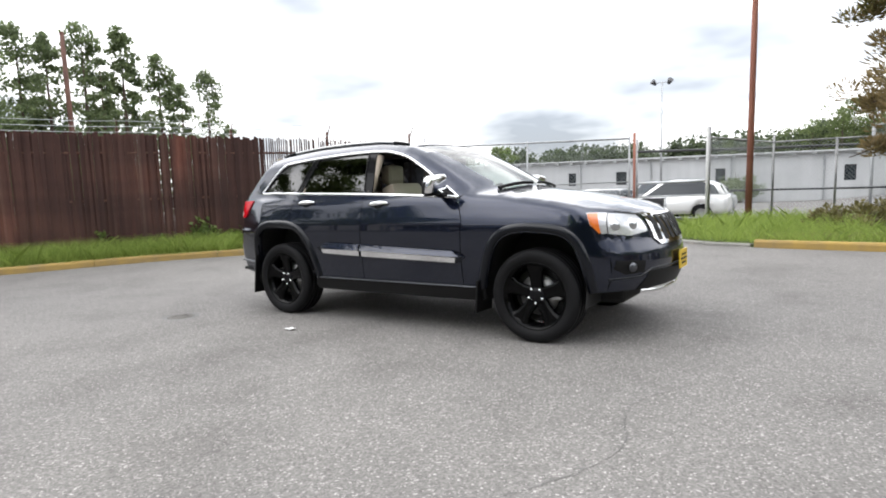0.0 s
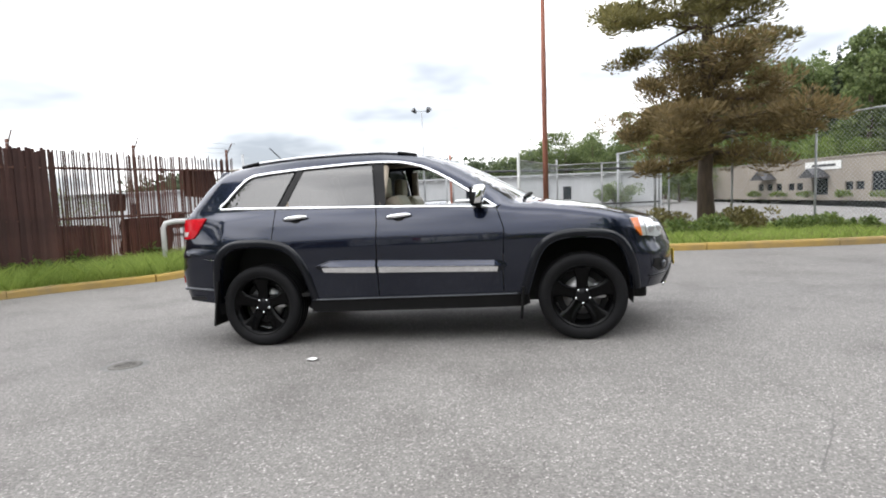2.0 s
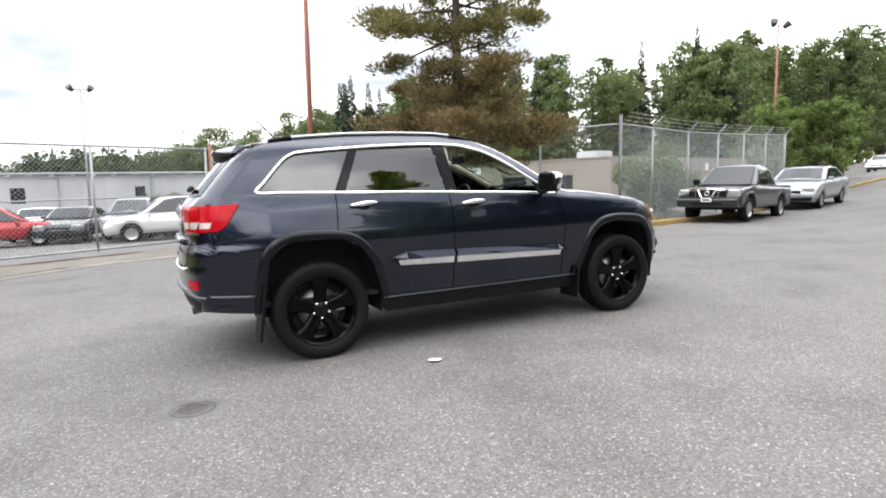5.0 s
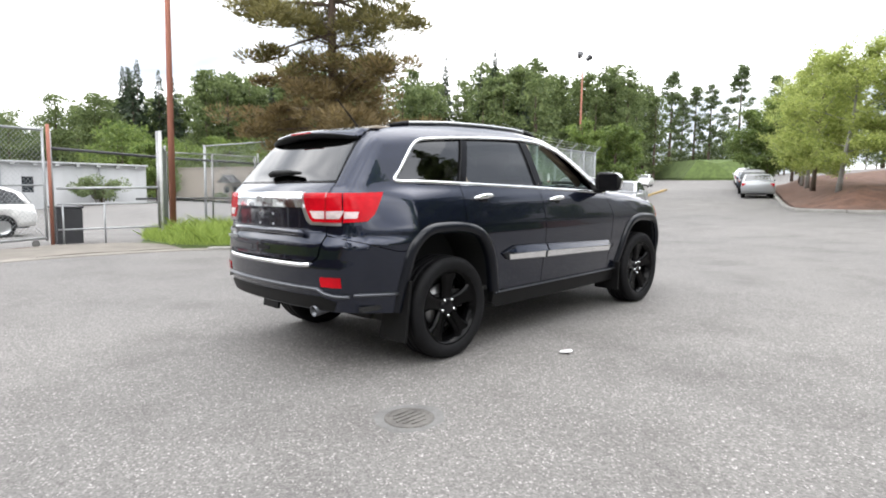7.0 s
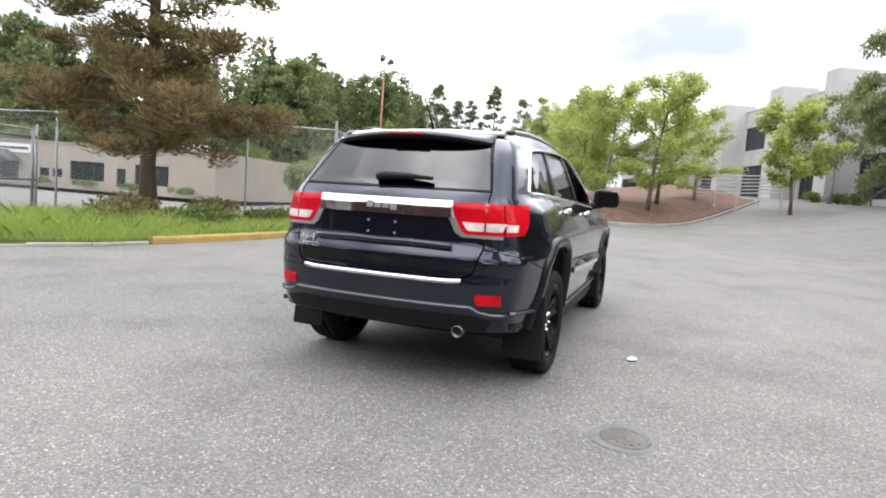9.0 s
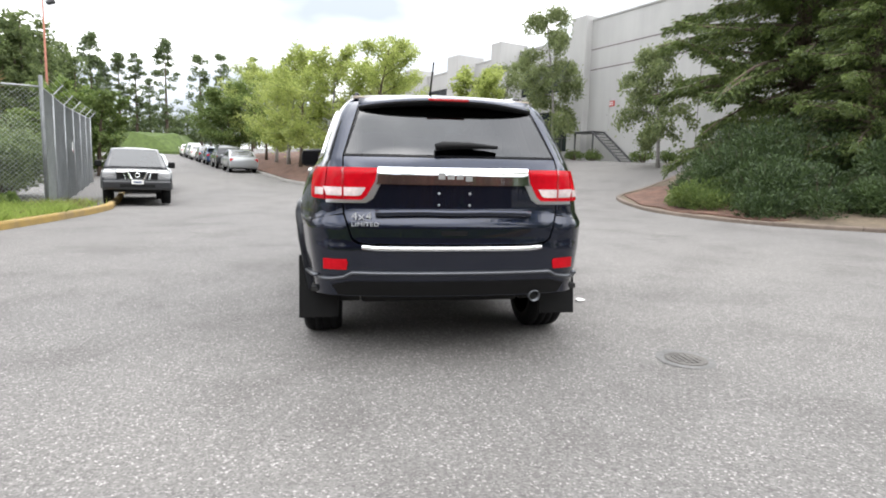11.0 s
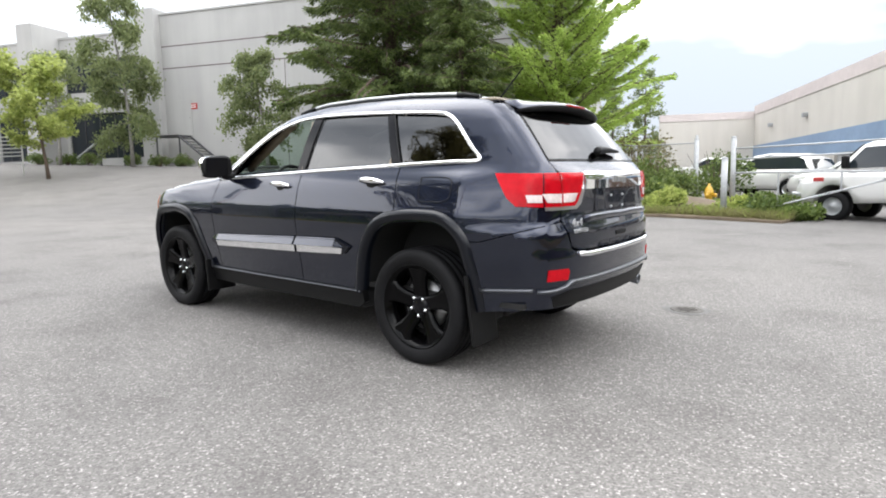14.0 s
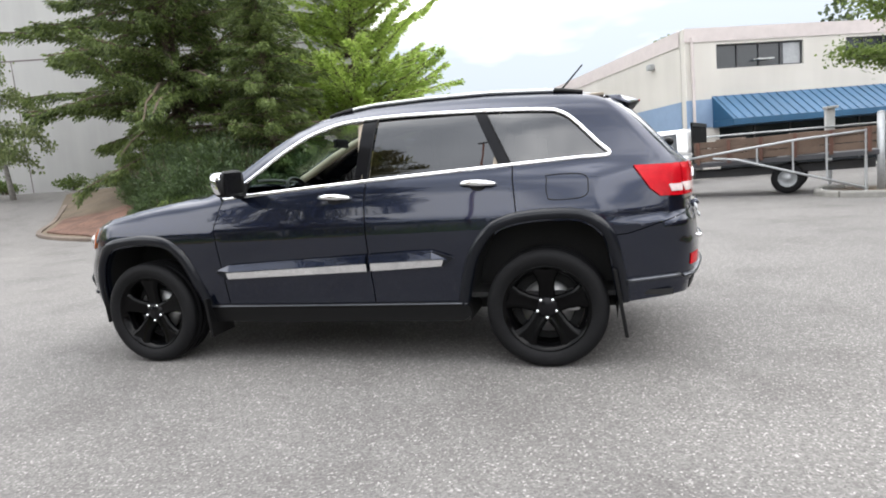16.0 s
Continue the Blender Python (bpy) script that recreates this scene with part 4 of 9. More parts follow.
    # crease in body colour; satin grey paints in the sky highlight along it
    V, N = on_body("r", dense([(0.86, 0.545), (0.78, 0.548), (0.70, 0.562), (0.65, 0.59), (-0.65, 0.59), (-0.70, 0.562), (-0.78, 0.548), (-0.86, 0.545)], False, 0.05), 0.004)
    part("bumper_bead_glint", ribbon(V, N, 0.02, 0.02), SATIN_DARK, suv, "", True)
    skin_part("lower_valance", suv, BLACK_PLASTIC, "r", [(0.78, 0.505), (0.66, 0.535), (-0.66, 0.535), (-0.78, 0.505), (-0.74, 0.442), (0.74, 0.442)], step=0.05, out=0.004, thick=0.02)
    for s in (1, -1):
        # same crease round the corners, highlight again given by the grey
        V, N = on_body("y", dense([(-1.93, 0.535), (-2.24, 0.555)], False, 0.05), 0.004, s)
        part("bumper_bead_glint", ribbon(V, N, 0.02, 0.02), SATIN_DARK, suv, "", True)
    pipe = revolve([(0.12, 0.036), (0.0, 0.038), (0.0, 0.032), (0.12, 0.030)], "y", 20)
    part("exhaust_tip", moved(pipe, pose(-2.36, -0.53, 0.425, 8, 0, -90)), SATIN_DARK, suv, "dark steel exhaust tip", True)
    part("exhaust_bore", moved(revolve([(0.03, 0.0), (0.03, 0.031)], "y", 20), pose(-2.36, -0.53, 0.425, 8, 0, -90)), DARK, suv)
    # badges
    for word, y, z, size in (("4x4", 0.655, 0.905, 0.062), ("LIMITED", 0.655, 0.868, 0.034)):
        cu = bpy.data.curves.new("badge", "FONT")
        cu.body, cu.size, cu.extrude, cu.space_character = word, size, 0.003, 1.08
        cu.materials.append(BADGE)
        ob = new("badge", cu)
        ob.parent = gate
        p = lift("r", [(y, z), (y - 0.08, z)])
        ob.matrix_local = Matrix.Translation((min(p[:, 0]) - 0.006, y * TAIL_K, z)) @ pose(0, 0, 0, 90, 0, -93)
        ob.scale = (1.25, 1, 1)
        tagged(ob, "raised chrome lettering " + word)
    # wiper of the rear window
    V, N = on_body("r", [(0.11, 1.318), (0.06, 1.33), (-0.12, 1.333), (-0.30, 1.325)], 0.03)
    part("rear_wiper", bm_tube([tuple(v) for v in V], [0.022, 0.026, 0.02, 0.01], 8), BLACK_PLASTIC, gate, "black rear wiper", True)
    # spoiler
    bm = bmesh.new()
    cols = []
    for y in np.linspace(-0.565, 0.565, 25):
        k = abs(y) / 0.565
        back = -2.085 + 0.09 * k**3
        zt = 1.672 - 0.045 * k * k
        zr = float(lift("z", [(-1.86, min(abs(y), 0.56))])[0, 2]) + 0.002
        drop = 1.0 - 0.5 * k**4
        prof = [(-1.84, zr), (-1.95, zr - 0.008), (back + 0.03, zt - 0.012), (back, zt - 0.032), (back + 0.01, zt - 0.055), (back + 0.06, zt - 0.062), (-1.99, zt - 0.075 * drop), (-1.93, zt - 0.05)]
        cols.append([bm.verts.new((x, y, z)) for x, z in prof])
    for a, b in zip(cols, cols[1:]):
        for i in range(len(a)):
            j = (i + 1) % len(a)
            bm.faces.new((a[i], a[j], b[j], b[i]))
    bm.faces.new(cols[0])
    bm.faces.new(cols[-1][::-1])
    bmesh.ops.recalc_face_normals(bm, faces=bm.faces)
    sp = part("spoiler", bm, PAINT, suv, "roof spoiler with a dark underside", True)
    sp.data.materials.append(BLACK_PLASTIC)
    for f in sp.data.polygons:
        if f.normal.z < -0.35 or f.center.x > -1.9 and f.normal.z < 0.2:
            f.material_index = 1
    part("high_brake_lamp", bm_box(-2.094, -2.083, -0.13, 0.13, 1.632, 1.648, 0.004), RED_DARK, sp)
    part("aerial", bm_tube([(-1.51, 0.05, 1.712), (-1.545, 0.05, 1.755), (-1.715, 0.05, 1.93)], [0.013, 0.007, 0.005], 8), BLACK_PLASTIC, suv, "black whip aerial")
    # inside
    part("underbody", bm_box(-1.9, 2.05, -0.55, 0.55, 0.29, 0.46, 0.03), DARK, suv)
    part("engine_block", bm_box(1.02, 2.0, -0.56, 0.56, 0.46, 1.0, 0.03), DARK, suv)
    part("cabin_floor", bm_box(-2.2, 1.0, -0.86, 0.86, 0.44, 0.47), DARK, suv)
    dash = bm_box(0.62, 1.02, -0.80, 0.80, 0.75, 1.13, 0.05)
    part("dashboard", dash, BLACK_PLASTIC, suv, "black dashboard")
    for s in (1, -1):
        part("door_card", bm_box(-0.92, 0.75, min(0.80 * s, 0.86 * s), max(0.80 * s, 0.86 * s), 0.47, 1.17, 0.02), BEIGE, suv, "tan door lining")
        seat = part("front_seat", bm_box(-0.32, 0.22, 0.37 * s - 0.26, 0.37 * s + 0.26, 0.55, 0.78, 0.06), BEIGE, suv, "tan leather front seat")
        bm = bm_box(-0.14, 0.04, 0.37 * s - 0.25, 0.37 * s + 0.25, 0.72, 1.34, 0.07)
        bmesh.ops.rotate(bm, verts=bm.verts, cent=(-0.1, 0, 0.72), matrix=Matrix.Rotation(radians(-20), 3, "Y"))
        part("seat_back", bm, BEIGE, seat)
        bm = bm_box(-0.42, -0.31, 0.37 * s - 0.13, 0.37 * s + 0.13, 1.32, 1.52, 0.045)
        part("headrest", bm, BEIGE, seat)
        bm = bm_box(-1.40, -1.26, 0.42 * s - 0.12, 0.42 * s + 0.12, 1.28, 1.46, 0.04)
        part("rear_headrest", bm, BEIGE, seat)
    bench = bm_box(-1.15, -0.68, -0.55, 0.55, 0.55, 0.82, 0.06)
    part("rear_bench", bench, BEIGE, suv, "tan leather rear bench")
    bm = bm_box(-1.22, -1.06, -0.55, 0.55, 0.8, 1.3, 0.06)
    bmesh.ops.rotate(bm, verts=bm.verts, cent=(-1.14, 0, 0.8), matrix=Matrix.Rotation(radians(-16), 3, "Y"))
    part("bench_back", bm, BEIGE, suv)
    part("headlining", bm_box(-1.85, 0.0, -0.60, 0.60, 1.655, 1.675, 0.008), BEIGE, suv, "pale headlining")
    for s in (1, -1):
        rim_in = on_body("z", [(x, y - 0.045) for x, y in side_l if 0.12 < x < 0.9], -0.045)[0] * (1, s, 1)
        part("pillar_trim", bm_tube([tuple(v) for v in rim_in], 0.034, 8), BEIGE, suv, "pale windscreen pillar lining", True)
        for zz in ((-0.29, 0.05), (-1.17, -0.08)):
            foot, head_in = on_body("y", [(zz[0], 1.2), (zz[0] + zz[1] * 0.6, 1.62)], -0.045, s)[0]
            part("pillar_trim", bm_tube([tuple(foot), tuple(head_in)], 0.036, 8), BEIGE, suv, "pale door pillar lining", True)
    ringv = revolve([(0.014 * math.cos(a), 0.19 + 0.014 * math.sin(a)) for a in np.linspace(0, 2 * math.pi, 9)], "y", 32)
    sw = part("steering_wheel", moved(ringv, pose(0.40, 0.37, 1.115, 0, 0, 90) @ pose(0, 0, 0, 25)), BLACK_PLASTIC, suv, "black steering wheel", True)
    part("wheel_boss", bm_box(0.40, 0.58, 0.30, 0.44, 1.04, 1.14, 0.03), BLACK_PLASTIC, sw)
    part("inside_mirror", bm_box(0.20, 0.23, -0.12, 0.12, 1.50, 1.57, 0.012), BLACK_PLASTIC, suv)
    return suv


CAR_M = Matrix(((0.99981, 0.00022, -0.01955, 0), (-0.00000, 0.99994, 0.01138, 0), (0.01955, -0.01137, 0.99974, 0), (0, 0, 0, 1)))
CAR_M = CAR_M @ pose(1.4575, 0, 0) @ pose(0, -0.010, 0, 0, 0, -0.40) @ pose(-1.4575, 0, 0)
suv = build_suv(CAR_M)



# ---- materials of the surroundings ----
def rust_material():
    m = bpy.data.materials.new("rusty_slat")
    m.use_nodes = True
    nt = m.node_tree
    b = nt.nodes["Principled BSDF"]
    b.inputs["Roughness"].default_value = 0.85
    oi = nt.nodes.new("ShaderNodeObjectInfo")
    c = ramped(nt, oi.outputs["Random"], [(0.0, (0.058, 0.025, 0.019)), (0.4, (0.068, 0.029, 0.021)), (0.9, (0.078, 0.035, 0.026)), (1.0, (0.10, 0.058, 0.045))])
    streak = noise_tex(nt, 5, 5, 0.6, "Object", (1, 1, 0.25))
    c = mixed(nt, 1.0, c, ramped(nt, streak, [(0.3, (0.55, 0.5, 0.5)), (0.7, (1.3, 1.25, 1.2))]), "MULTIPLY")
    # broad patches of paler and darker rust along the fence, and drips from the top
    geo = nt.nodes.new("ShaderNodeNewGeometry")
    for scale, stretch, stops in ((0.55, (1, 1, 0.8), [(0.36, (0.62, 0.58, 0.6)), (0.52, (1, 1, 1)), (0.68, (1.45, 1.2, 1.1))]), (1.6, (1, 1, 0.12), [(0.55, (1, 1, 1)), (0.68, (1.7, 1.55, 1.5))])):
        mp = nt.nodes.new("ShaderNodeMapping")
        mp.inputs["Scale"].default_value = stretch
        nt.links.new(geo.outputs["Position"], mp.inputs[0])
        tex = nt.nodes.new("ShaderNodeTexNoise")
        tex.inputs["Scale"].default_value, tex.inputs["Detail"].default_value = scale, 4
        nt.links.new(mp.outputs[0], tex.inputs["Vector"])
        c = mixed(nt, 1.0, c, ramped(nt, tex.outputs[0], stops), "MULTIPLY")
    nt.links.new(c, b.inputs["Base Color"])
    return m


def striped(name, base, dark, stretch, scale=3.0, rough=0.8, bump=0.0):
    """Paint or concrete with streaks that run one way."""
    m = bpy.data.materials.new(name)
    m.use_nodes = True
    nt = m.node_tree
    b = nt.nodes["Principled BSDF"]
    b.inputs["Roughness"].default_value = rough
    s = noise_tex(nt, scale, 5, 0.6, "Object", stretch)
    g = noise_tex(nt, 0.35, 3)
    c = mixed(nt, 0.45, ramped(nt, s, [(0.3, dark), (0.62, base)]), ramped(nt, g, [(0.35, dark), (0.6, base)]))
    nt.links.new(c, b.inputs["Base Color"])
    if bump:
        bumped(nt, b, s, bump, 0.02)
    return m


RUST = rust_material()
RUSTY = striped("rusted_steel", (0.1275, 0.05625, 0.0375), (0.0525, 0.024, 0.018), (1, 1, 0.3), 6)
POLE_RUST = striped("oxide_red_pole", (0.36, 0.145, 0.098), (0.23, 0.092, 0.066), (1, 1, 0.15), 5)
GALV = plain("galvanised_steel", (0.36, 0.37, 0.38), 0.5, 0.35, var=0.2, scale=18)
WIRE = plain("fence_wire", (0.40, 0.42, 0.43), 0.5, 0.25, var=0.2, scale=8)
WHITE_POST = plain("chalky_white_paint", (0.4752, 0.4752, 0.4608), 0.6, var=0.12, scale=8)
RED_PAINT = plain("red_reflective_paint", (0.385, 0.035, 0.0315), 0.5, var=0.2, scale=10)
KERB_YELLOW = striped("worn_yellow_kerb", (0.38, 0.25, 0.062), (0.19, 0.145, 0.085), (1, 1, 1), 2.6, 0.85, 0.3)
GUTTER = plain("stained_gutter", (0.20, 0.182, 0.158), 0.92, var=0.35, scale=5, bump=0.3)
KERB_GREY = plain("concrete_kerb", (0.2448, 0.2376, 0.2196), 0.9, var=0.25, scale=7, bump=0.3)
KERB_DIRTY = plain("dirty_kerb", (0.150, 0.118, 0.095), 0.95, var=0.4, scale=5, bump=0.4)
SOIL = plain("dry_soil", (0.115, 0.088, 0.060), 0.95, var=0.35, scale=9, bump=0.5)
TURF = plain("turf_base", (0.06375, 0.09375, 0.0225), 0.95, var=0.4, scale=9, bump=0.5)
MULCH = plain("bark_mulch", (0.108, 0.058, 0.040), 0.95, var=0.5, scale=14, bump=0.9)
GRASS = leafy("grass_blades", (0.165, 0.245, 0.045), (0.41, 0.51, 0.135), 0.6)
GRASS_DRY = leafy("drying_grass", (0.135, 0.135, 0.045), (0.33, 0.315, 0.1425), 0.4)
NEEDLE_PINE = leafy("pine_needles", (0.080, 0.078, 0.030), (0.270, 0.240, 0.090), 0.5)
NEEDLE_SPRUCE = leafy("spruce_needles", (0.020, 0.037, 0.014), (0.175, 0.230, 0.064), 0.40)
NEEDLE_BROWN = leafy("browning_pine_needles", (0.088, 0.070, 0.032), (0.270, 0.198, 0.090), 0.5)
NEEDLE_FIR = leafy("far_fir_needles", (0.0187, 0.0306, 0.0187), (0.0595, 0.085, 0.0425), 0.25)
LEAF_BRIGHT = leafy("bright_maple_leaves", (0.185, 0.240, 0.052), (0.46, 0.51, 0.165), 0.62)
LEAF_FRESH = leafy("fresh_feathery_leaves", (0.20, 0.30, 0.055), (0.54, 0.68, 0.18), 0.6)
LEAF_MID = leafy("green_leaves", (0.072, 0.12, 0.028), (0.208, 0.272, 0.072), 0.5)
LEAF_FAR = leafy("far_leaves", (0.078, 0.115, 0.034), (0.215, 0.275, 0.085), 0.5)
LEAF_HILL = leafy("hillside_leaves", (0.056, 0.084, 0.034), (0.205, 0.255, 0.096), 0.55)
LEAF_BIRCH = leafy("birch_leaves", (0.096, 0.128, 0.048), (0.24, 0.28, 0.12), 0.5)
LEAF_SHRUB = leafy("shrub_leaves", (0.04675, 0.085, 0.02125), (0.17, 0.221, 0.0595), 0.4)
LEAF_FENCE = leafy("grey_green_leaves", (0.085, 0.115, 0.050), (0.260, 0.320, 0.150), 0.45)
LEAF_DARK = leafy("far_dark_leaves", (0.035, 0.052, 0.028), (0.10, 0.13, 0.065), 0.4)
LEAF_POPLAR = leafy("poplar_leaves", (0.052, 0.080, 0.040), (0.190, 0.235, 0.105), 0.55)
JUNIPER = leafy("juniper_sprays", (0.012, 0.026, 0.011), (0.074, 0.114, 0.036), 0.25)
BRAMBLE = leafy("bramble_leaves", (0.08, 0.072, 0.028), (0.2, 0.176, 0.064), 0.35)
BARK = striped("rough_bark", (0.128, 0.092, 0.068), (0.048, 0.036, 0.028), (1, 1, 0.2), 12, 0.9, 0.6)
BARK_PALE = striped("pale_bark", (0.315, 0.3, 0.2775), (0.12, 0.1125, 0.105), (1, 1, 2.0), 6, 0.85, 0.3)
CONCRETE = striped("painted_concrete", (0.402, 0.3987, 0.3886), (0.335, 0.3317, 0.325), (1, 1, 0.12), 1.2, 0.85)
CONCRETE_JOINT = plain("dark_joint", (0.133, 0.112, 0.112), 0.9, var=0.2)
WHITE_WALL = striped("white_siding", (0.504, 0.5112, 0.5184), (0.4032, 0.4104, 0.4176), (1, 1, 0.1), 1.5, 0.7)
BEIGE_WALL = striped("beige_block_wall", (0.294, 0.259, 0.2205), (0.231, 0.203, 0.175), (1, 1, 0.3), 1.0, 0.85)
CREAM_WALL = striped("cream_wall", (0.60, 0.572, 0.525), (0.52, 0.495, 0.455), (1, 1, 0.15), 1.0, 0.8)
PINK_BAND = plain("pale_pink_band", (0.56, 0.50, 0.485), 0.8, var=0.1, scale=3)
BLUE_BAND = plain("pale_blue_band", (0.216, 0.3024, 0.432), 0.8, var=0.1, scale=3)
AWNING = plain("blue_metal_awning", (0.026, 0.095, 0.185), 0.45, 0.2, var=0.15, scale=5)
DARK_GLASS = plain("dark_window_glass", (0.02, 0.025, 0.03), 0.06, coat=0.2, var=0.2, scale=1.5, spec=0.35)
FRAME_DARK = plain("dark_frame", (0.04, 0.04, 0.045), 0.5, var=0.2)
ROOF_DARK = plain("dark_roofing", (0.09, 0.09, 0.09), 0.9, var=0.25)
HYDRANT = plain("yellow_hydrant_paint", (0.525, 0.315, 0.021), 0.4, coat=0.3, var=0.15, scale=12)
PAPER = plain("white_paper", (0.68, 0.68, 0.663), 0.7, var=0.05)
IRON = plain("cast_iron", (0.104, 0.0975, 0.0897), 0.8, 0.1, var=0.4, scale=30, bump=0.4)
TAR = plain("dark_crack_filler", (0.0975, 0.09555, 0.0923), 0.85, var=0.4, scale=12)
CRATE = plain("brown_load", (0.105, 0.070, 0.050), 0.8, var=0.3, scale=5)


# ---- foliage ----
def cards(centres, dirs, length, width, rng, bend=0.25):
    """Small folded leaves: verts and faces as arrays."""
    c, d = np.asarray(centres, float), np.asarray(dirs, float)
    n = len(c)
    d = d / (np.linalg.norm(d, axis=1)[:, None] + 1e-9)
    r = rng.normal(size=(n, 3))
    s = np.cross(d, r)
    s /= np.linalg.norm(s, axis=1)[:, None] + 1e-9
    u = np.cross(s, d)
    L = (np.asarray(length) * np.ones(n))[:, None]
    W = (np.asarray(width) * np.ones(n))[:, None]
    v = np.stack([c - d * L * 0.5, c + s * W * 0.5 + u * W * bend, c + d * L * 0.5, c - s * W * 0.5 + u * W * bend], 1).reshape(-1, 3)
    f = np.arange(4 * n).reshape(n, 4)
    return v, f


def foliage_part(parent, name, v, f, material, label=""):
    me = bpy.data.meshes.new(name)
    me.vertices.add(len(v))
    me.vertices.foreach_set("co", np.asarray(v, np.float32).ravel())
    me.loops.add(f.size)
    me.loops.foreach_set("vertex_index", f.ravel().astype(np.int32))
    me.polygons.add(len(f))
    me.polygons.foreach_set("loop_start", (np.arange(len(f)) * f.shape[1]).astype(np.int32))
    me.update(calc_edges=True)
    me.validate()
    me.materials.append(material)
    ob = new(name, me)
    if parent is not None:
        ob.parent = parent
    if label:
        tagged(ob, label)
    return ob


def limb(p, d, length, droop, rng, n=5, wobble=0.12):
    pts, q, v = [p], Vector(p), Vector(d).normalized()
    for k in range(n):
        v = (v + Vector((rng.normal() * wobble, rng.normal() * wobble, rng.normal() * wobble * 0.6 + droop))).normalized()
        q = q + v * (length / n)
        pts.append(tuple(q))
    return pts


def conifer(name, x, y, h, spread, z_low, material, label, seed, profile=None, whorls=16, per=7, density=26, leaf=(0.34, 0.10), bare=0.0, shape=1.0, droop=-0.05, rise=0.1, clumpy=False, trunk_r=0.2, lean=(0, 0), bark=None, hang=0.0, low=None):
    """A conifer: tapered trunk, whorls of limbs, and sprays of needles along every limb."""
    rng = np.random.default_rng(seed)
    t = thing(name, label, "tree", at=Matrix.Translation((x, y, gz(x, y) - 0.05)))
    trunk = [(lean[0] * (k / 8) ** 1.5 * h * 0.1 + rng.normal() * 0.03, lean[1] * (k / 8) ** 1.5 * h * 0.1 + rng.normal() * 0.03, h * k / 8) for k in range(9)]
    part("trunk", bm_tube(trunk, [trunk_r * (1.25 if k == 0 else 1) * (1 - 0.9 * k / 8) + 0.015 for k in range(9)], 10), bark or BARK, t, "", True)
    T = np.array(trunk)
    bm = bmesh.new()
    cen, dr, ln = [], [], []
    for w in range(whorls):
        f = (w + rng.random() * 0.6) / whorls
        z = z_low + (h * 0.985 - z_low) * f
        base = [np.interp(z, T[:, 2], T[:, i]) for i in (0, 1)]
        reach = spread * (np.interp(f, *profile) if profile else (1 - f) ** shape) + 0.25
        for k in range(per):
            if rng.random() < bare:
                continue
            a = 2 * math.pi * (k + rng.random() * 0.8) / per + w * 1.7
            L = reach * (0.6 + 0.55 * rng.random())
            zk = max(z_low * 0.9, z + (rng.random() - 0.5) * 1.1 * (h - z_low) / whorls)
            pts = limb((base[0], base[1], zk), (math.cos(a), math.sin(a), rise + 0.16 * rng.normal()), L, droop, rng)
            r0 = 0.012 + 0.016 * L
            bm_tube(pts, [r0 * (1 - 0.8 * i / 5) for i in range(6)], 5, bm)
            P = np.array(pts)
            m = max(6, int(density * L))
            if clumpy:
                for _ in range(max(3, int(L * 3.0))):
                    q = 0.22 + 0.78 * rng.random() ** 0.8
                    c = np.array([np.interp(q * 5, range(6), P[:, i]) for i in range(3)]) + rng.normal(size=3) * (0.10 * L, 0.10 * L, 0.05)
                    rr = 0.26 + 0.30 * rng.random()
                    g = rng.normal(size=(m // 3, 3))
                    g /= np.linalg.norm(g, axis=1)[:, None]
                    g[:, 2] *= 0.6
                    cen.append(c + g * rr * rng.random((len(g), 1)) ** 0.35)
                    dr.append(g + (0, 0, 0.55))
                    ln.append(np.full(len(g), leaf[0]) * (0.6 + 0.8 * rng.random(len(g))))
            else:
                q = 0.12 + 0.88 * rng.random(m) ** 0.75
                c = np.stack([np.interp(q * 5, range(6), P[:, i]) for i in range(3)], 1)
                along = np.gradient(P, axis=0)
                d0 = np.stack([np.interp(q * 5, range(6), along[:, i]) for i in range(3)], 1)
                d0 /= np.linalg.norm(d0, axis=1)[:, None]
                side = np.stack([-d0[:, 1], d0[:, 0], np.zeros(m)], 1) * rng.choice([-1, 1], m)[:, None]
                d = d0 * 0.7 + side * (0.8 * rng.random(m)[:, None]) + rng.normal(size=(m, 3)) * 0.18 + (0, 0, -0.22)
                off = (0.10 + 0.16 * L * (1 - q))[:, None]
                sag = np.stack([np.zeros(m), np.zeros(m), hang * rng.random(m) ** 1.6 * (0.35 + 0.65 * np.sin(q * 9.0 + k) ** 2)], 1)
                d = d - sag * 2.2
                cen.append(c + side * off * rng.random((m, 1)) + rng.normal(size=(m, 3)) * 0.05 - (0, 0, 0.04) - sag)
                dr.append(d)
                ln.append(leaf[0] * (0.55 + 0.9 * rng.random(m)))
    part("branchwork", bm, bark or BARK, t)
    cen, dr, ln = np.concatenate(cen), np.concatenate(dr), np.concatenate(ln)
    v, f = cards(cen, dr, ln, leaf[1] * (0.7 + 0.6 * rng.random(len(cen))), rng)
    if low:
        under = cen[:, 2] + 0.35 * rng.normal(size=len(cen)) < low[0]
        v = v.reshape(-1, 4, 3)
        for nm, keep, mat in (("crown", ~under, material), ("lower_crown", under, low[1])):
            foliage_part(t, nm, v[keep].reshape(-1, 3), np.arange(4 * keep.sum()).reshape(-1, 4), mat)
    else:
        foliage_part(t, "crown", v, f, material)
    return t


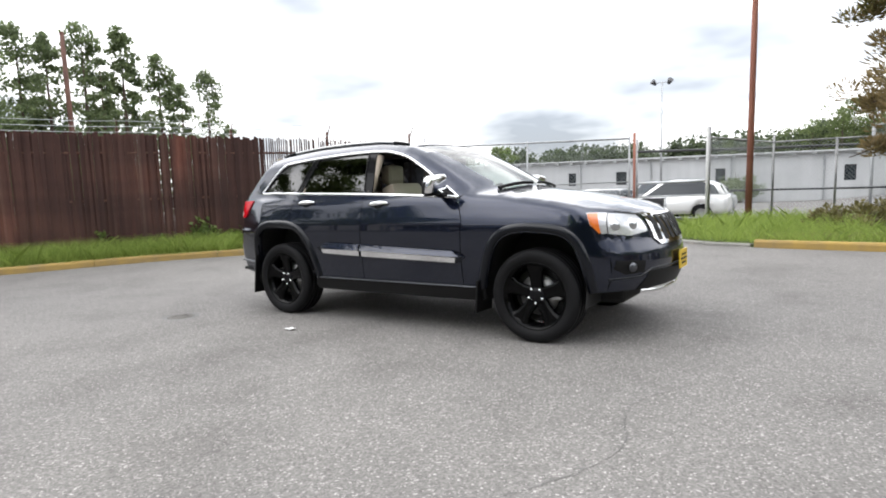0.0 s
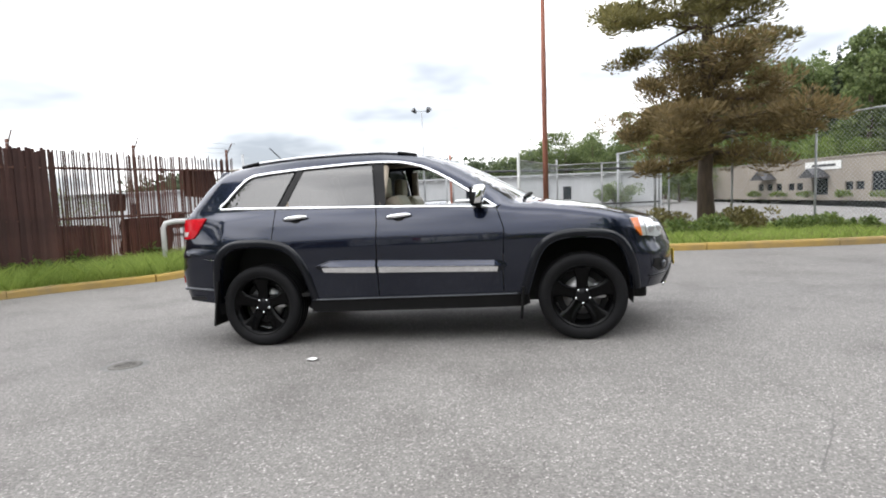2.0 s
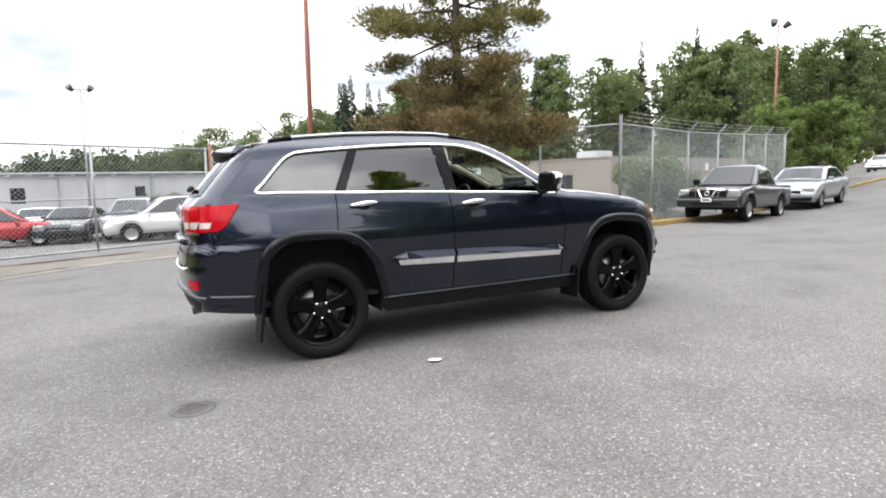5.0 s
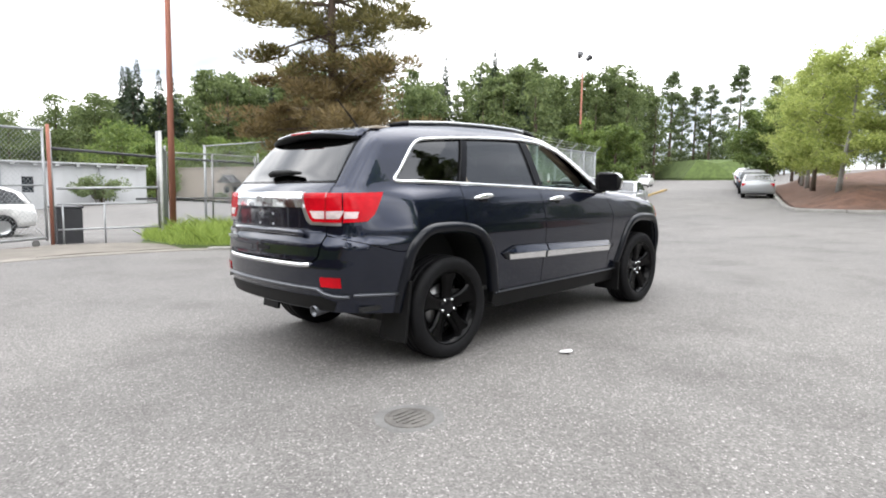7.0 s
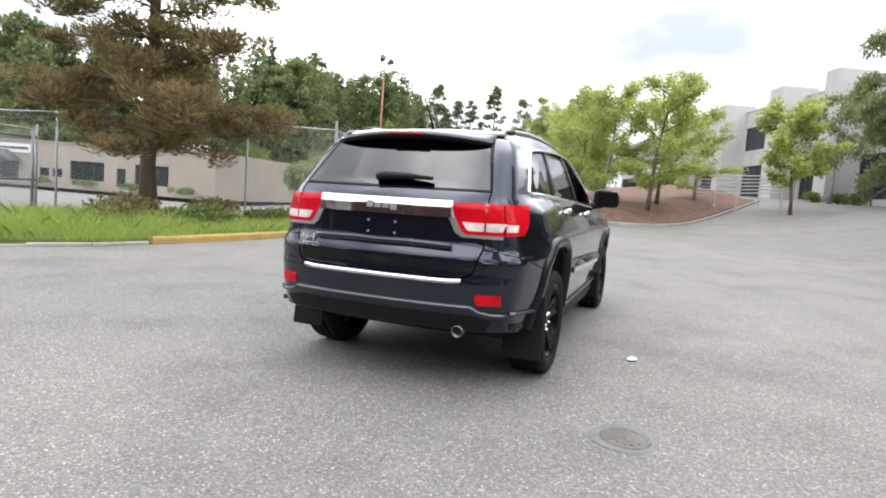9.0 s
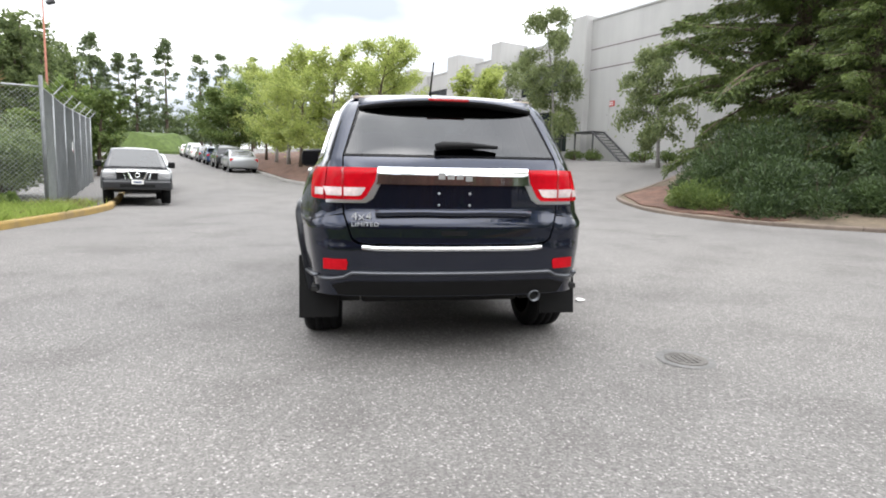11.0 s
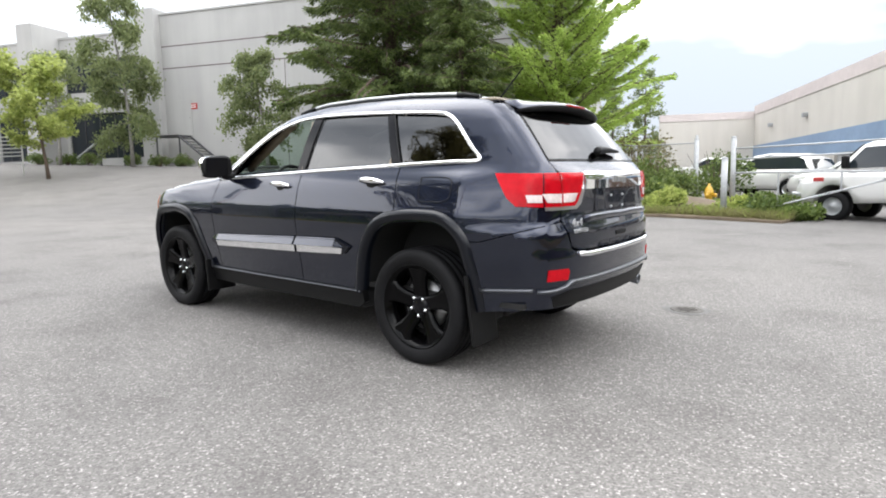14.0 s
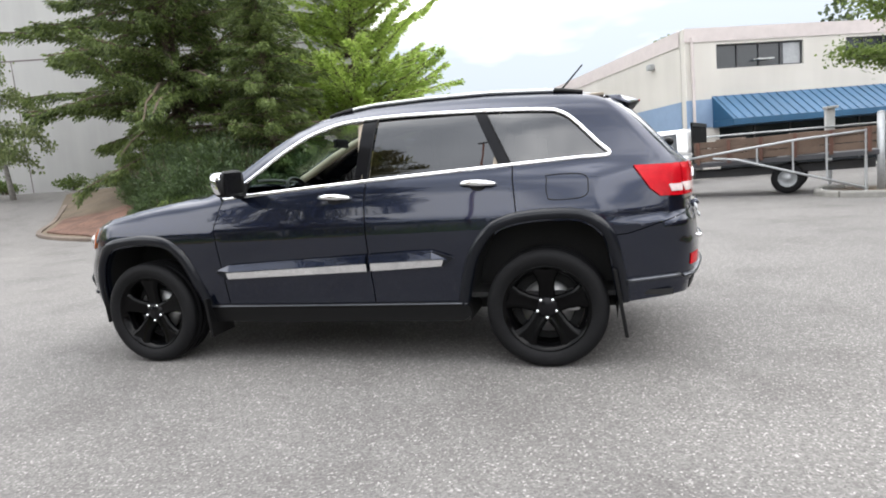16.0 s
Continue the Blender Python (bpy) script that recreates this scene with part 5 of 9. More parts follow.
def broadleaf(name, x, y, h, spread, material, label, seed, trunk_h=0.3, leaves=9000, leaf=0.16, bark=None, trunk_r=0.12, weep=0.0, levels=3, narrow=1.0, z=None):
    """A broadleaved tree: trunk, forking limbs and leaves in loose clumps at the twig ends."""
    rng = np.random.default_rng(seed)
    t = thing(name, label, "tree", at=Matrix.Translation((x, y, (gz(x, y) if z is None else z) - 0.05)))
    bm = bmesh.new()
    tips = []

    def grow(p, d, L, r, lv):
        pts = limb(p, d, L, 0.02 - weep * (1 if lv == 0 else 0.2), rng, 4, 0.13)
        bm_tube(pts, [r * (1 - 0.55 * i / 4) for i in range(5)], 6 if lv > 1 else 4, bm)
        if lv == 0:
            tips.append(np.array(pts))
            return
        kids = 4 if lv == levels else 3
        for k in range(kids):
            q = 0.45 + 0.55 * (k + rng.random()) / kids
            P = np.array(pts)
            c = [np.interp(q * 4, range(5), P[:, i]) for i in range(3)]
            a = rng.random() * 6.28
            out = Vector((math.cos(a), math.sin(a), 0)) * narrow
            nd = (Vector(d) * 0.55 + out * (0.75 + 0.3 * rng.random()) + Vector((0, 0, 0.35))).normalized()
            grow(tuple(c), nd, L * (0.62 + 0.2 * rng.random()), r * 0.55, lv - 1)
        if lv < levels:
            tips.append(np.array(pts))

    top = h * trunk_h
    lead = limb((0, 0, 0), (0, 0, 1), h * 0.78, 0, rng, 7, 0.05)
    bm_tube(lead, [trunk_r * (1.2 if i == 0 else 1) * (1 - 0.85 * i / 7) + 0.01 for i in range(8)], 8, bm)
    LP = np.array(lead)
    n_l = 13
    for k in range(n_l):
        q = trunk_h / 0.78 + (1 - trunk_h / 0.78) * (k + 0.4 * rng.random()) / n_l
        c = [np.interp(q * 7, range(8), LP[:, i]) for i in range(3)]
        a = k * 2.4 + rng.random()
        fall = math.sin(math.pi * min(0.98, 0.22 + 0.78 * (k / n_l)))
        grow(tuple(c), (math.cos(a) * narrow, math.sin(a) * narrow, 0.12 + 0.6 * k / n_l), spread * (0.42 + 0.5 * fall) * 0.62, trunk_r * 0.32, levels - 2)
    part("trunk", bm, bark or BARK, t, "", True)
    P = np.concatenate([p[1:] for p in tips])
    k = rng.integers(0, len(P), leaves)
    c = P[k] + rng.normal(size=(leaves, 3)) * (spread * 0.062, spread * 0.062, spread * 0.042)
    c[:, 2] -= weep * rng.random(leaves) * 0.8
    d = rng.normal(size=(leaves, 3)) * (1, 1, 0.5) + (0, 0, -0.3 - weep * 2)
    ln = leaf * (0.6 + 0.8 * rng.random(leaves))
    v, f = cards(c, d, ln, ln * 0.62, rng, 0.15)
    foliage_part(t, "crown", v, f, material)
    return t


def shrub(name, x, y, rx, ry, h, material, label, seed, leaves=4000, leaf=0.10, spray=False, rot=0.0, z=None, kind="", cat="shrub"):
    """A shrub: stems from the base and leaves over and through an uneven mound."""
    rng = np.random.default_rng(seed)
    t = thing(name, label, cat, kind=kind, at=Matrix.Translation((x, y, (gz(x, y) if z is None else z) - 0.03)) @ pose(0, 0, 0, 0, 0, rot))
    bm = bmesh.new()
    for k in range(14):
        a, q = rng.random() * 6.28, rng.random() ** 0.5
        bm_tube([(0.1 * math.cos(a), 0.1 * math.sin(a), 0), (rx * q * 0.45 * math.cos(a), ry * q * 0.45 * math.sin(a), h * 0.45), (rx * q * 0.8 * math.cos(a), ry * q * 0.8 * math.sin(a), h * (0.55 + 0.3 * rng.random()))], [0.02, 0.014, 0.005], 4, bm)
    part("stems", bm, BARK, t)
    lumps = 26
    la, lq = rng.random(lumps) * 6.28, rng.random(lumps) ** 0.5
    lc = np.stack([rx * 0.8 * lq * np.cos(la), ry * 0.8 * lq * np.sin(la), h * (0.22 + 0.55 * rng.random(lumps) * np.sqrt(np.clip(1 - lq * lq * 0.75, 0, 1)))], 1)
    lr = 0.22 * min(rx, ry) + 0.10 * h * rng.random(lumps) + 0.04
    k = rng.integers(0, lumps, leaves)
    g = rng.normal(size=(leaves, 3))
    g /= np.linalg.norm(g, axis=1)[:, None]
    c = lc[k] + g * (lr[k] * rng.random(leaves) ** 0.3)[:, None] * (1.15, 1.15, 0.95)
    c[:, 2] = np.abs(c[:, 2]) + 0.01
    d = g + rng.normal(size=(leaves, 3)) * 0.5 + (0, 0, 0.5 if spray else 0.0)
    ln = leaf * (0.6 + 0.8 * rng.random(leaves))
    v, f = cards(c, d, ln, ln * (0.3 if spray else 0.6), rng, 0.15)
    foliage_part(t, "leaves", v, f, material)
    return t


def grass_stuff(name, pts, material, label, rng, tall=0.3, lean=0.4, width=0.0042):
    """Blades of grass over ground points."""
    p = np.asarray(pts, float)
    n = len(p)
    h = tall * (0.45 + 0.8 * rng.random(n))
    d = np.stack([rng.normal(size=n) * lean, rng.normal(size=n) * lean, np.ones(n)], 1)
    s = rng.normal(size=(n, 3)) * (1, 1, 0)
    s /= np.linalg.norm(s, axis=1)[:, None]
    w = width * (0.6 + 0.8 * rng.random(n))[:, None]
    mid = p + d * h[:, None] * 0.55
    tip = p + d * h[:, None] + np.stack([d[:, 0], d[:, 1], np.zeros(n)], 1) * h[:, None] * 0.5
    v = np.stack([p - s * w, p + s * w, mid + s * w * 0.8, tip, mid - s * w * 0.8], 1).reshape(-1, 3)
    f = np.arange(5 * n).reshape(n, 5)
    return tagged(foliage_part(None, name, v, f, material), label, "grass", kind="stuff")


def scatter(poly, n, rng):
    q = np.array(poly)
    out = []
    while len(out) < n:
        p = rng.random((n * 2, 2)) * (q.max(0) - q.min(0)) + q.min(0)
        out += p[inside_poly(p, poly)].tolist()
    p = np.array(out[:n])
    return p


# ---- verges, kerbs and beds ----
def bed(name, outline, material, label, rise=0.12, mound=0.0, kind="structure", cat="verge", step=0.4):
    """A raised bed of soil over the ground, higher in the middle by mound."""
    P, F = flat_fill(outline, (), step)
    d = edge_distance(P, outline)
    z = land(P[:, 0], P[:, 1]) + rise + mound * smooth01(d / 2.5) + 0.02 * np.sin(P[:, 0] * 3.1) * np.cos(P[:, 1] * 2.7)
    V = np.concatenate([P, z[:, None]], 1)
    a, b, c = V[F[:, 0]], V[F[:, 1]], V[F[:, 2]]
    F = np.where((np.cross(b - a, c - a)[:, 2] < 0)[:, None], F[:, ::-1], F)
    count = {}
    for t in F:
        for i in range(3):
            count[(int(t[i]), int(t[(i + 1) % 3]))] = 1
    rim = [e for e in count if (e[1], e[0]) not in count]
    used = sorted({i for e in rim for i in e})
    back = {i: len(V) + k for k, i in enumerate(used)}
    V2 = np.concatenate([V, V[used] - (0, 0, rise + 0.25)])
    fs = [tuple(t) for t in F] + [(e[1], e[0], back[e[0]], back[e[1]]) for e in rim]
    return tagged(new(name, mesh_of(name, V2.tolist(), fs, material)), label, cat, kind=kind)


def kerb(name, line, material, label, width=0.16, height=0.14, piece=2.4):
    """A kerb in cast lengths with small joints, each length a piece of its own."""
    pts = np.array(dense(spline(line, 6), False, 0.3))
    root_ob = thing(name, label, "kerb", kind="structure")
    s = np.concatenate([[0], np.cumsum(np.linalg.norm(np.diff(pts, axis=0), axis=1))])
    k, total = 0, s[-1]
    while k * piece < total - 0.2:
        a, b = k * piece + 0.006, min((k + 1) * piece, total) - 0.006
        u = np.linspace(a, b, 8)
        c = np.stack([np.interp(u, s, pts[:, i]) for i in (0, 1)], 1)
        t = np.gradient(c, axis=0)
        n = np.stack([-t[:, 1], t[:, 0]], 1)
        n /= np.linalg.norm(n, axis=1)[:, None]
        g = land(c[:, 0], c[:, 1])
        prof = [(-0.5, -0.2), (-0.5, 0.7), (-0.42, 0.93), (-0.3, 1.0), (0.3, 1.0), (0.42, 0.93), (0.5, 0.7), (0.5, -0.2)]
        rows = [np.concatenate([c + n * (p * width), (g + q * height)[:, None]], 1) for p, q in prof]
        V = np.stack(rows, 1).reshape(-1, 3)
        m = len(prof)
        fs = [(i * m + j, i * m + j + 1, (i + 1) * m + j + 1, (i + 1) * m + j) for i in range(7) for j in range(m - 1)]
        fs += [tuple(range(m))[::-1], tuple(7 * m + j for j in range(m))]
        part("kerb_stone", (V.tolist(), [f[::-1] for f in fs]), material, root_ob)
        k += 1
    return root_ob


KERB_NW = [(-13.0, -8.0), (-11.2, -4.0), (-9.75, -0.6), (-8.9, 1.6), (-7.6, 3.5), (-6.4, 4.7), (-6.1, 6.1)]
KERB_NE = [(0.6, 7.9), (1.5, 7.25), (2.6, 6.9), (5.0, 6.5), (8.0, 6.35), (9.6, 6.5), (11.0, 6.95), (16.0, 8.5), (26.0, 11.8), (45, 18)]
rng0 = np.random.default_rng(5)
kerb("driveway_gutter", [(-6.0, 6.1), (-4.9, 7.3), (-3.3, 8.5), (-1.5, 8.65), (0.4, 8.15), (1.2, 7.5)], GUTTER, "flush worn concrete gutter across the gate driveway", 0.34, 0.018)
APRON = plain("dusty_apron", (0.165, 0.148, 0.126), 0.92, var=0.3, scale=3, bump=0.3)
bed("driveway_apron", [(-6.3, 8.8), (-1.3, 11.4), (0.3, 10.4), (0.3, 8.5), (-1.5, 8.9), (-3.3, 8.75), (-4.9, 7.55), (-5.95, 6.4)], APRON, "dusty tan apron of the gate driveway", 0.024, 0.0, cat="driveway")
FENCE_A, FENCE_B = Vector((-6.55, 8.85, 0)), Vector((-13.6, -5.55, 0))
verge_nw = KERB_NW + [(-6.75, 8.2), (-7.2, 8.0), (-14.6, -7.0)]
bed("verge_west", verge_nw, TURF, "grassy verge along the rusty fence", 0.03, 0.16)
kerb("kerb_west", KERB_NW, KERB_YELLOW, "worn yellow-painted concrete kerb along the verge")
p2 = scatter(verge_nw, 42000, rng0)
grass_stuff("verge_grass", np.concatenate([p2, (land(p2[:, 0], p2[:, 1]) + 0.08)[:, None]], 1), GRASS, "lush long green grass along the rusty fence", rng0, 0.42)
verge_ne = [(0.6, 7.9)] + spline(KERB_NE, 4)[1:21] + [(10.6, 8.2), (9.3, 8.0), (7.6, 11.0), (6.5, 13.4), (3.0, 13.4), (1.2, 12.9), (0.2, 10.6), (0.2, 8.8)]
bed("verge_north", verge_ne, TURF, "rough grass verge below the pine", 0.02, 0.16)
kerb("kerb_driveway", [(0.6, 7.9), (1.4, 7.32), (2.2, 7.03)], KERB_GREY, "worn grey concrete kerb end by the driveway", 0.16, 0.06, 0.9)
kerb("kerb_north", [(2.22, 7.02)] + KERB_NE[2:], KERB_YELLOW, "worn yellow-painted concrete kerb along the street")
p2 = scatter(verge_ne, 40000, rng0)
p2 = p2[(p2[:, 0] < 7.9) | (rng0.random(len(p2)) < 0.10)]
grass_stuff("rough_grass", np.concatenate([p2, (land(p2[:, 0], p2[:, 1]) + 0.08)[:, None]], 1), GRASS, "uneven green grass on the verge", rng0, 0.24)
p2 = scatter([(2.0, 7.5), (5.0, 6.8), (8.0, 6.65), (10.6, 7.1), (9.2, 8.0), (7.0, 9.6), (4.2, 9.0)], 12000, rng0)
grass_stuff("dry_verge_grass", np.concatenate([p2, (land(p2[:, 0], p2[:, 1]) + 0.05)[:, None]], 1), GRASS_DRY, "pale drying grass behind the kerb", rng0, 0.2)
p2 = scatter([(0.3, 8.6), (1.6, 7.6), (4.0, 7.6), (4.0, 10.5), (2.2, 12.6), (0.6, 10.6)], 5500, rng0)
grass_stuff("tall_grass", np.concatenate([p2, (land(p2[:, 0], p2[:, 1]) + 0.08)[:, None]], 1), GRASS, "tall green grass round the foot of the pole", rng0, 0.42, 0.35)
for i, (x, y, r, h) in enumerate(((3.6, 9.2, 0.8, 0.75), (5.0, 8.6, 0.9, 0.7), (6.2, 9.3, 1.0, 0.85), (7.4, 8.4, 0.8, 0.6), (4.4, 10.2, 0.9, 0.9), (8.4, 8.2, 0.5, 0.45))):
    shrub("bramble_bush", x, y, r, r * 0.8, h, BRAMBLE if i % 2 == 0 else LEAF_SHRUB, "tangled low bramble bush on the verge", 40 + i, 2200, 0.10)
for i, (x, y, h) in enumerate(((-9.2, 2.2, 0.7), (-8.3, 4.2, 0.8), (-10.2, 0.4, 0.6), (-7.6, 5.6, 0.6), (-8.7, 3.2, 1.25), (-8.0, 4.9, 0.95), (-10.6, -0.6, 0.9), (-11.3, -2.0, 1.1), (-9.7, 1.3, 1.0), (-12.0, -3.4, 0.8), (-8.5, 3.7, 0.7), (-7.3, 6.3, 0.9))):
    shrub("fence_weed", x - 0.6, y + 0.2, 0.35, 0.3, h, LEAF_SHRUB, "leafy weed growing up by the rusty fence", 60 + i, 420, 0.13)


# ---- the rusty slat fence ----
def slat_fence():
    f = thing("slat_fence", "rusted steel slat fence with gaps and barbed wire above", "fence", kind="")
    d = (FENCE_B - FENCE_A)
    L = d.length
    d.normalize()
    rng = np.random.default_rng(11)
    n = int((L - 0.4) / 0.054)
    shapes = []
    for k in range(4):
        bm = bm_box(-0.0165 + 0.001 * k, 0.0165 - 0.001 * k, -0.006, 0.006, 0.0, 2.62, 0.0)
        for v in bm.verts:
            v.co.y += 0.012 * math.sin(v.co.x * 60 + k)
        me = bpy.data.meshes.new("slat")
        bm.to_mesh(me)
        bm.free()
        me.materials.append(RUST)
        shapes.append(me)
    ang = math.degrees(math.atan2(d.y, d.x))
    for i in range(n):
        s = 0.3 + i * 0.054
        p = FENCE_A + d * s + Vector((-d.y, d.x, 0)) * (0.007 * (i % 2))
        if s < 4.5 and rng.random() < 0.06:
            continue
        ob = part("slat", shapes[i % 4], RUST, f)
        top = 1.0 + 0.06 * min(1, s / 9) + rng.normal() * 0.006
        ob.matrix_local = Matrix.Translation((p.x, p.y, gz(p.x, p.y) + 0.06 + rng.normal() * 0.02)) @ pose(0, 0, 0, rng.normal() * 0.5, rng.normal() * (0.25 if s < 4.4 else 0.15), ang + rng.normal() * 5) @ Matrix.Diagonal((1.0 if s < 4.6 else 2.0, 1, top, 1))
    for h in (0.35, 1.35, 2.40):
        a, b = FENCE_A + d * 0.2, FENCE_B
        off = Vector((d.y, -d.x, 0)) * 0.03
        pts = [(a + (b - a) * t + off) for t in np.linspace(0, 1, 12)]
        part("fence_rail", bm_tube([(p.x, p.y, gz(p.x, p.y) + h) for p in pts], 0.03, 6), RUSTY, f, "", True)
    for s in np.arange(0.4, L, 2.44):
        p = FENCE_A + d * s + Vector((d.y, -d.x, 0)) * 0.06
        g0 = gz(p.x, p.y)
        part("fence_post", bm_tube([(p.x, p.y, g0 - 0.1), (p.x, p.y, g0 + 2.95)], 0.035, 8), RUSTY, f, "", True)
        part("barb_arm", bm_tube([(p.x, p.y, g0 + 2.8), (p.x - 0.25 * d.y, p.y + 0.25 * d.x, g0 + 3.1)], 0.015, 5), RUSTY, f)
    for k, h in enumerate((2.86, 2.97, 3.08)):
        o = Vector((-d.y, d.x, 0)) * (0.03 + 0.09 * k)
        pts = []
        for s in np.arange(0.3, L, 0.8):
            p = FENCE_A + d * s + o
            pts.append((p.x, p.y, gz(p.x, p.y) + h - 0.02 * math.sin(s * 1.29) ** 2))
        part("barbed_wire", bm_tube(pts, 0.006, 4), WIRE, f)
    # tatters of pale sheet caught along the middle rail, and solid rusted sheet behind the far slats
    rngt = np.random.default_rng(8)
    for k in range(46):
        s = 5.4 + 5.4 * rngt.random()
        p = FENCE_A + d * s - Vector((-d.y, d.x, 0)) * 0.06
        w, h = 0.03 + 0.10 * rngt.random(), 0.025 + 0.075 * rngt.random()
        bm = bmesh.new()
        vs = [bm.verts.new((w * math.cos(a) * (0.5 + rngt.random()), 0.01 * rngt.random(), h * math.sin(a) * (0.5 + rngt.random()))) for a in np.linspace(0, 6.283, 8)[:-1]]
        bmesh.ops.solidify(bm, geom=[bm.faces.new(vs)], thickness=0.004)
        ob = part("torn_sheet", bm, WHITE_POST if k % 3 else GALV, f, "pale torn scrap" if k == 0 else "")
        ob.matrix_local = Matrix.Translation((p.x, p.y, gz(p.x, p.y) + 1.29 + 0.04 * math.sin(s * 1.7) + rngt.normal() * 0.035)) @ pose(0, 0, 0, 0, 0, ang)
    # rusted sheet patches tied to the slats
    rngp = np.random.default_rng(3)
    for s, z, w, h in ((1.25, 2.1, 0.95, 0.75), (2.7, 0.85, 1.3, 0.9), (4.1, 0.75, 1.2, 0.95), (1.9, 1.2, 0.35, 0.4), (3.3, 1.65, 0.4, 0.4), (0.7, 1.35, 0.25, 0.3)):
        p = FENCE_A + d * s - Vector((-d.y, d.x, 0)) * 0.05
        bm = bmesh.new()
        vs = [bm.verts.new((w * 0.5 * math.copysign(abs(math.cos(a)) ** 0.35, math.cos(a)) * (0.88 + 0.2 * rngp.random()), 0, h * 0.5 * math.copysign(abs(math.sin(a)) ** 0.35, math.sin(a)) * (0.88 + 0.2 * rngp.random()))) for a in np.linspace(0, 6.283, 15)[:-1]]
        fc = bm.faces.new(vs)
        bmesh.ops.solidify(bm, geom=[fc], thickness=0.008)
        ob = part("rusted_sheet", bm, RUSTY, f)
        ob.matrix_local = Matrix.Translation((p.x, p.y, gz(p.x, p.y) + z)) @ pose(0, 0, 0, 0, 0, ang)


slat_fence()


# ---- chain-link fences ----
def chain_mesh(p, q, z0, z1, pitch=0.075, w=0.0055):
    """Diagonal wires of a chain-link panel between two plan points: verts and faces."""
    p, q = Vector((p[0], p[1], 0)), Vector((q[0], q[1], 0))
    L, d = (q - p).length, (q - p).normalized()
    nrm = Vector((-d.y, d.x, 0))
    ga, gb = gz(p.x, p.y), gz(q.x, q.y)
    vs, fs = [], []
    H = z1 - z0

    def P(s, h, o):
        b = p + d * s
        return Vector((b.x, b.y, ga + (gb - ga) * s / L + z0 + h)) + nrm * o
    for sgn in (1, -1):
        c = -H
        while c < L + H:
            s0, s1 = (c, c + H) if sgn > 0 else (c + H, c)
            h0, h1 = 0.0, H
            pts = [(s0, h0), (s1, h1)]
            (a, ha), (b, hb) = pts
            lo, hi = 0.0, 1.0
            if b != a:
                t0, t1 = (0 - a) / (b - a), (L - a) / (b - a)
                lo, hi = max(lo, min(t0, t1)), min(hi, max(t0, t1))
            if hi > lo + 0.01:
                A, B = P(a + (b - a) * lo, H * lo, 0.004 * sgn), P(a + (b - a) * hi, H * hi, 0.004 * sgn)
                sd = (B - A).cross(nrm).normalized() * w * 0.5
                for e in (sd, nrm * w * 0.8):
                    o = len(vs)
                    vs += [A - e, A + e, B + e, B - e]
                    fs.append((o, o + 1, o + 2, o + 3))
            c += pitch * 1.414
    return [tuple(v) for v in vs], fs


def link_fence(name, points, height, label, arms=False, rail=True, pitch=0.075, base=0.05, mat_post=None):
    f = thing(name, label, "fence")
    mp = mat_post or GALV
    for i, (x, y) in enumerate(points):
        g0 = gz(x, y)
        r = 0.045 if i in (0, len(points) - 1) else 0.03
        part("fence_post", bm_tube([(x, y, g0 - 0.1), (x, y, g0 + height + (0.25 if i == 0 else 0.03))], r, 8), mp, f, "", True)
        if arms and i > 0:
            part("barb_arm", bm_tube([(x, y, g0 + height), (x + 0.22, y - 0.18, g0 + height + 0.32)], 0.016, 5), mp, f)
    for (a, b) in zip(points, points[1:]):
        if rail:
            part("top_rail", bm_tube([(a[0], a[1], gz(*a) + height), (b[0], b[1], gz(*b) + height)], 0.022, 6), mp, f, "", True)
        part("wire_mesh", chain_mesh(a, b, base, height, pitch), WIRE, f, "woven wire mesh")
        if arms:
            for k in (0.1, 0.2, 0.3):
                part("barbed_wire", bm_tube([(a[0] + 0.7 * k, a[1] - 0.56 * k, gz(*a) + height + k), (b[0] + 0.7 * k, b[1] - 0.56 * k, gz(*b) + height + k)], 0.005, 4), WIRE, f)
    return f


CORNER = (9.35, 7.75)
link_fence("chain_link_fence", [CORNER, (8.1, 9.9), (6.85, 12.1), (5.6, 14.3), (4.3, 16.5)], 2.85, "galvanised chain-link fence running past the pine")
link_fence("chain_link_fence", [CORNER] + [(9.35 + 0.95 * s, 7.75 + 0.31 * s) for s in (1.9, 4.4, 6.9, 9.4, 11.9, 14.4)], 2.85, "tall chain-link fence with barbed wire along the street", arms=True, pitch=0.06)


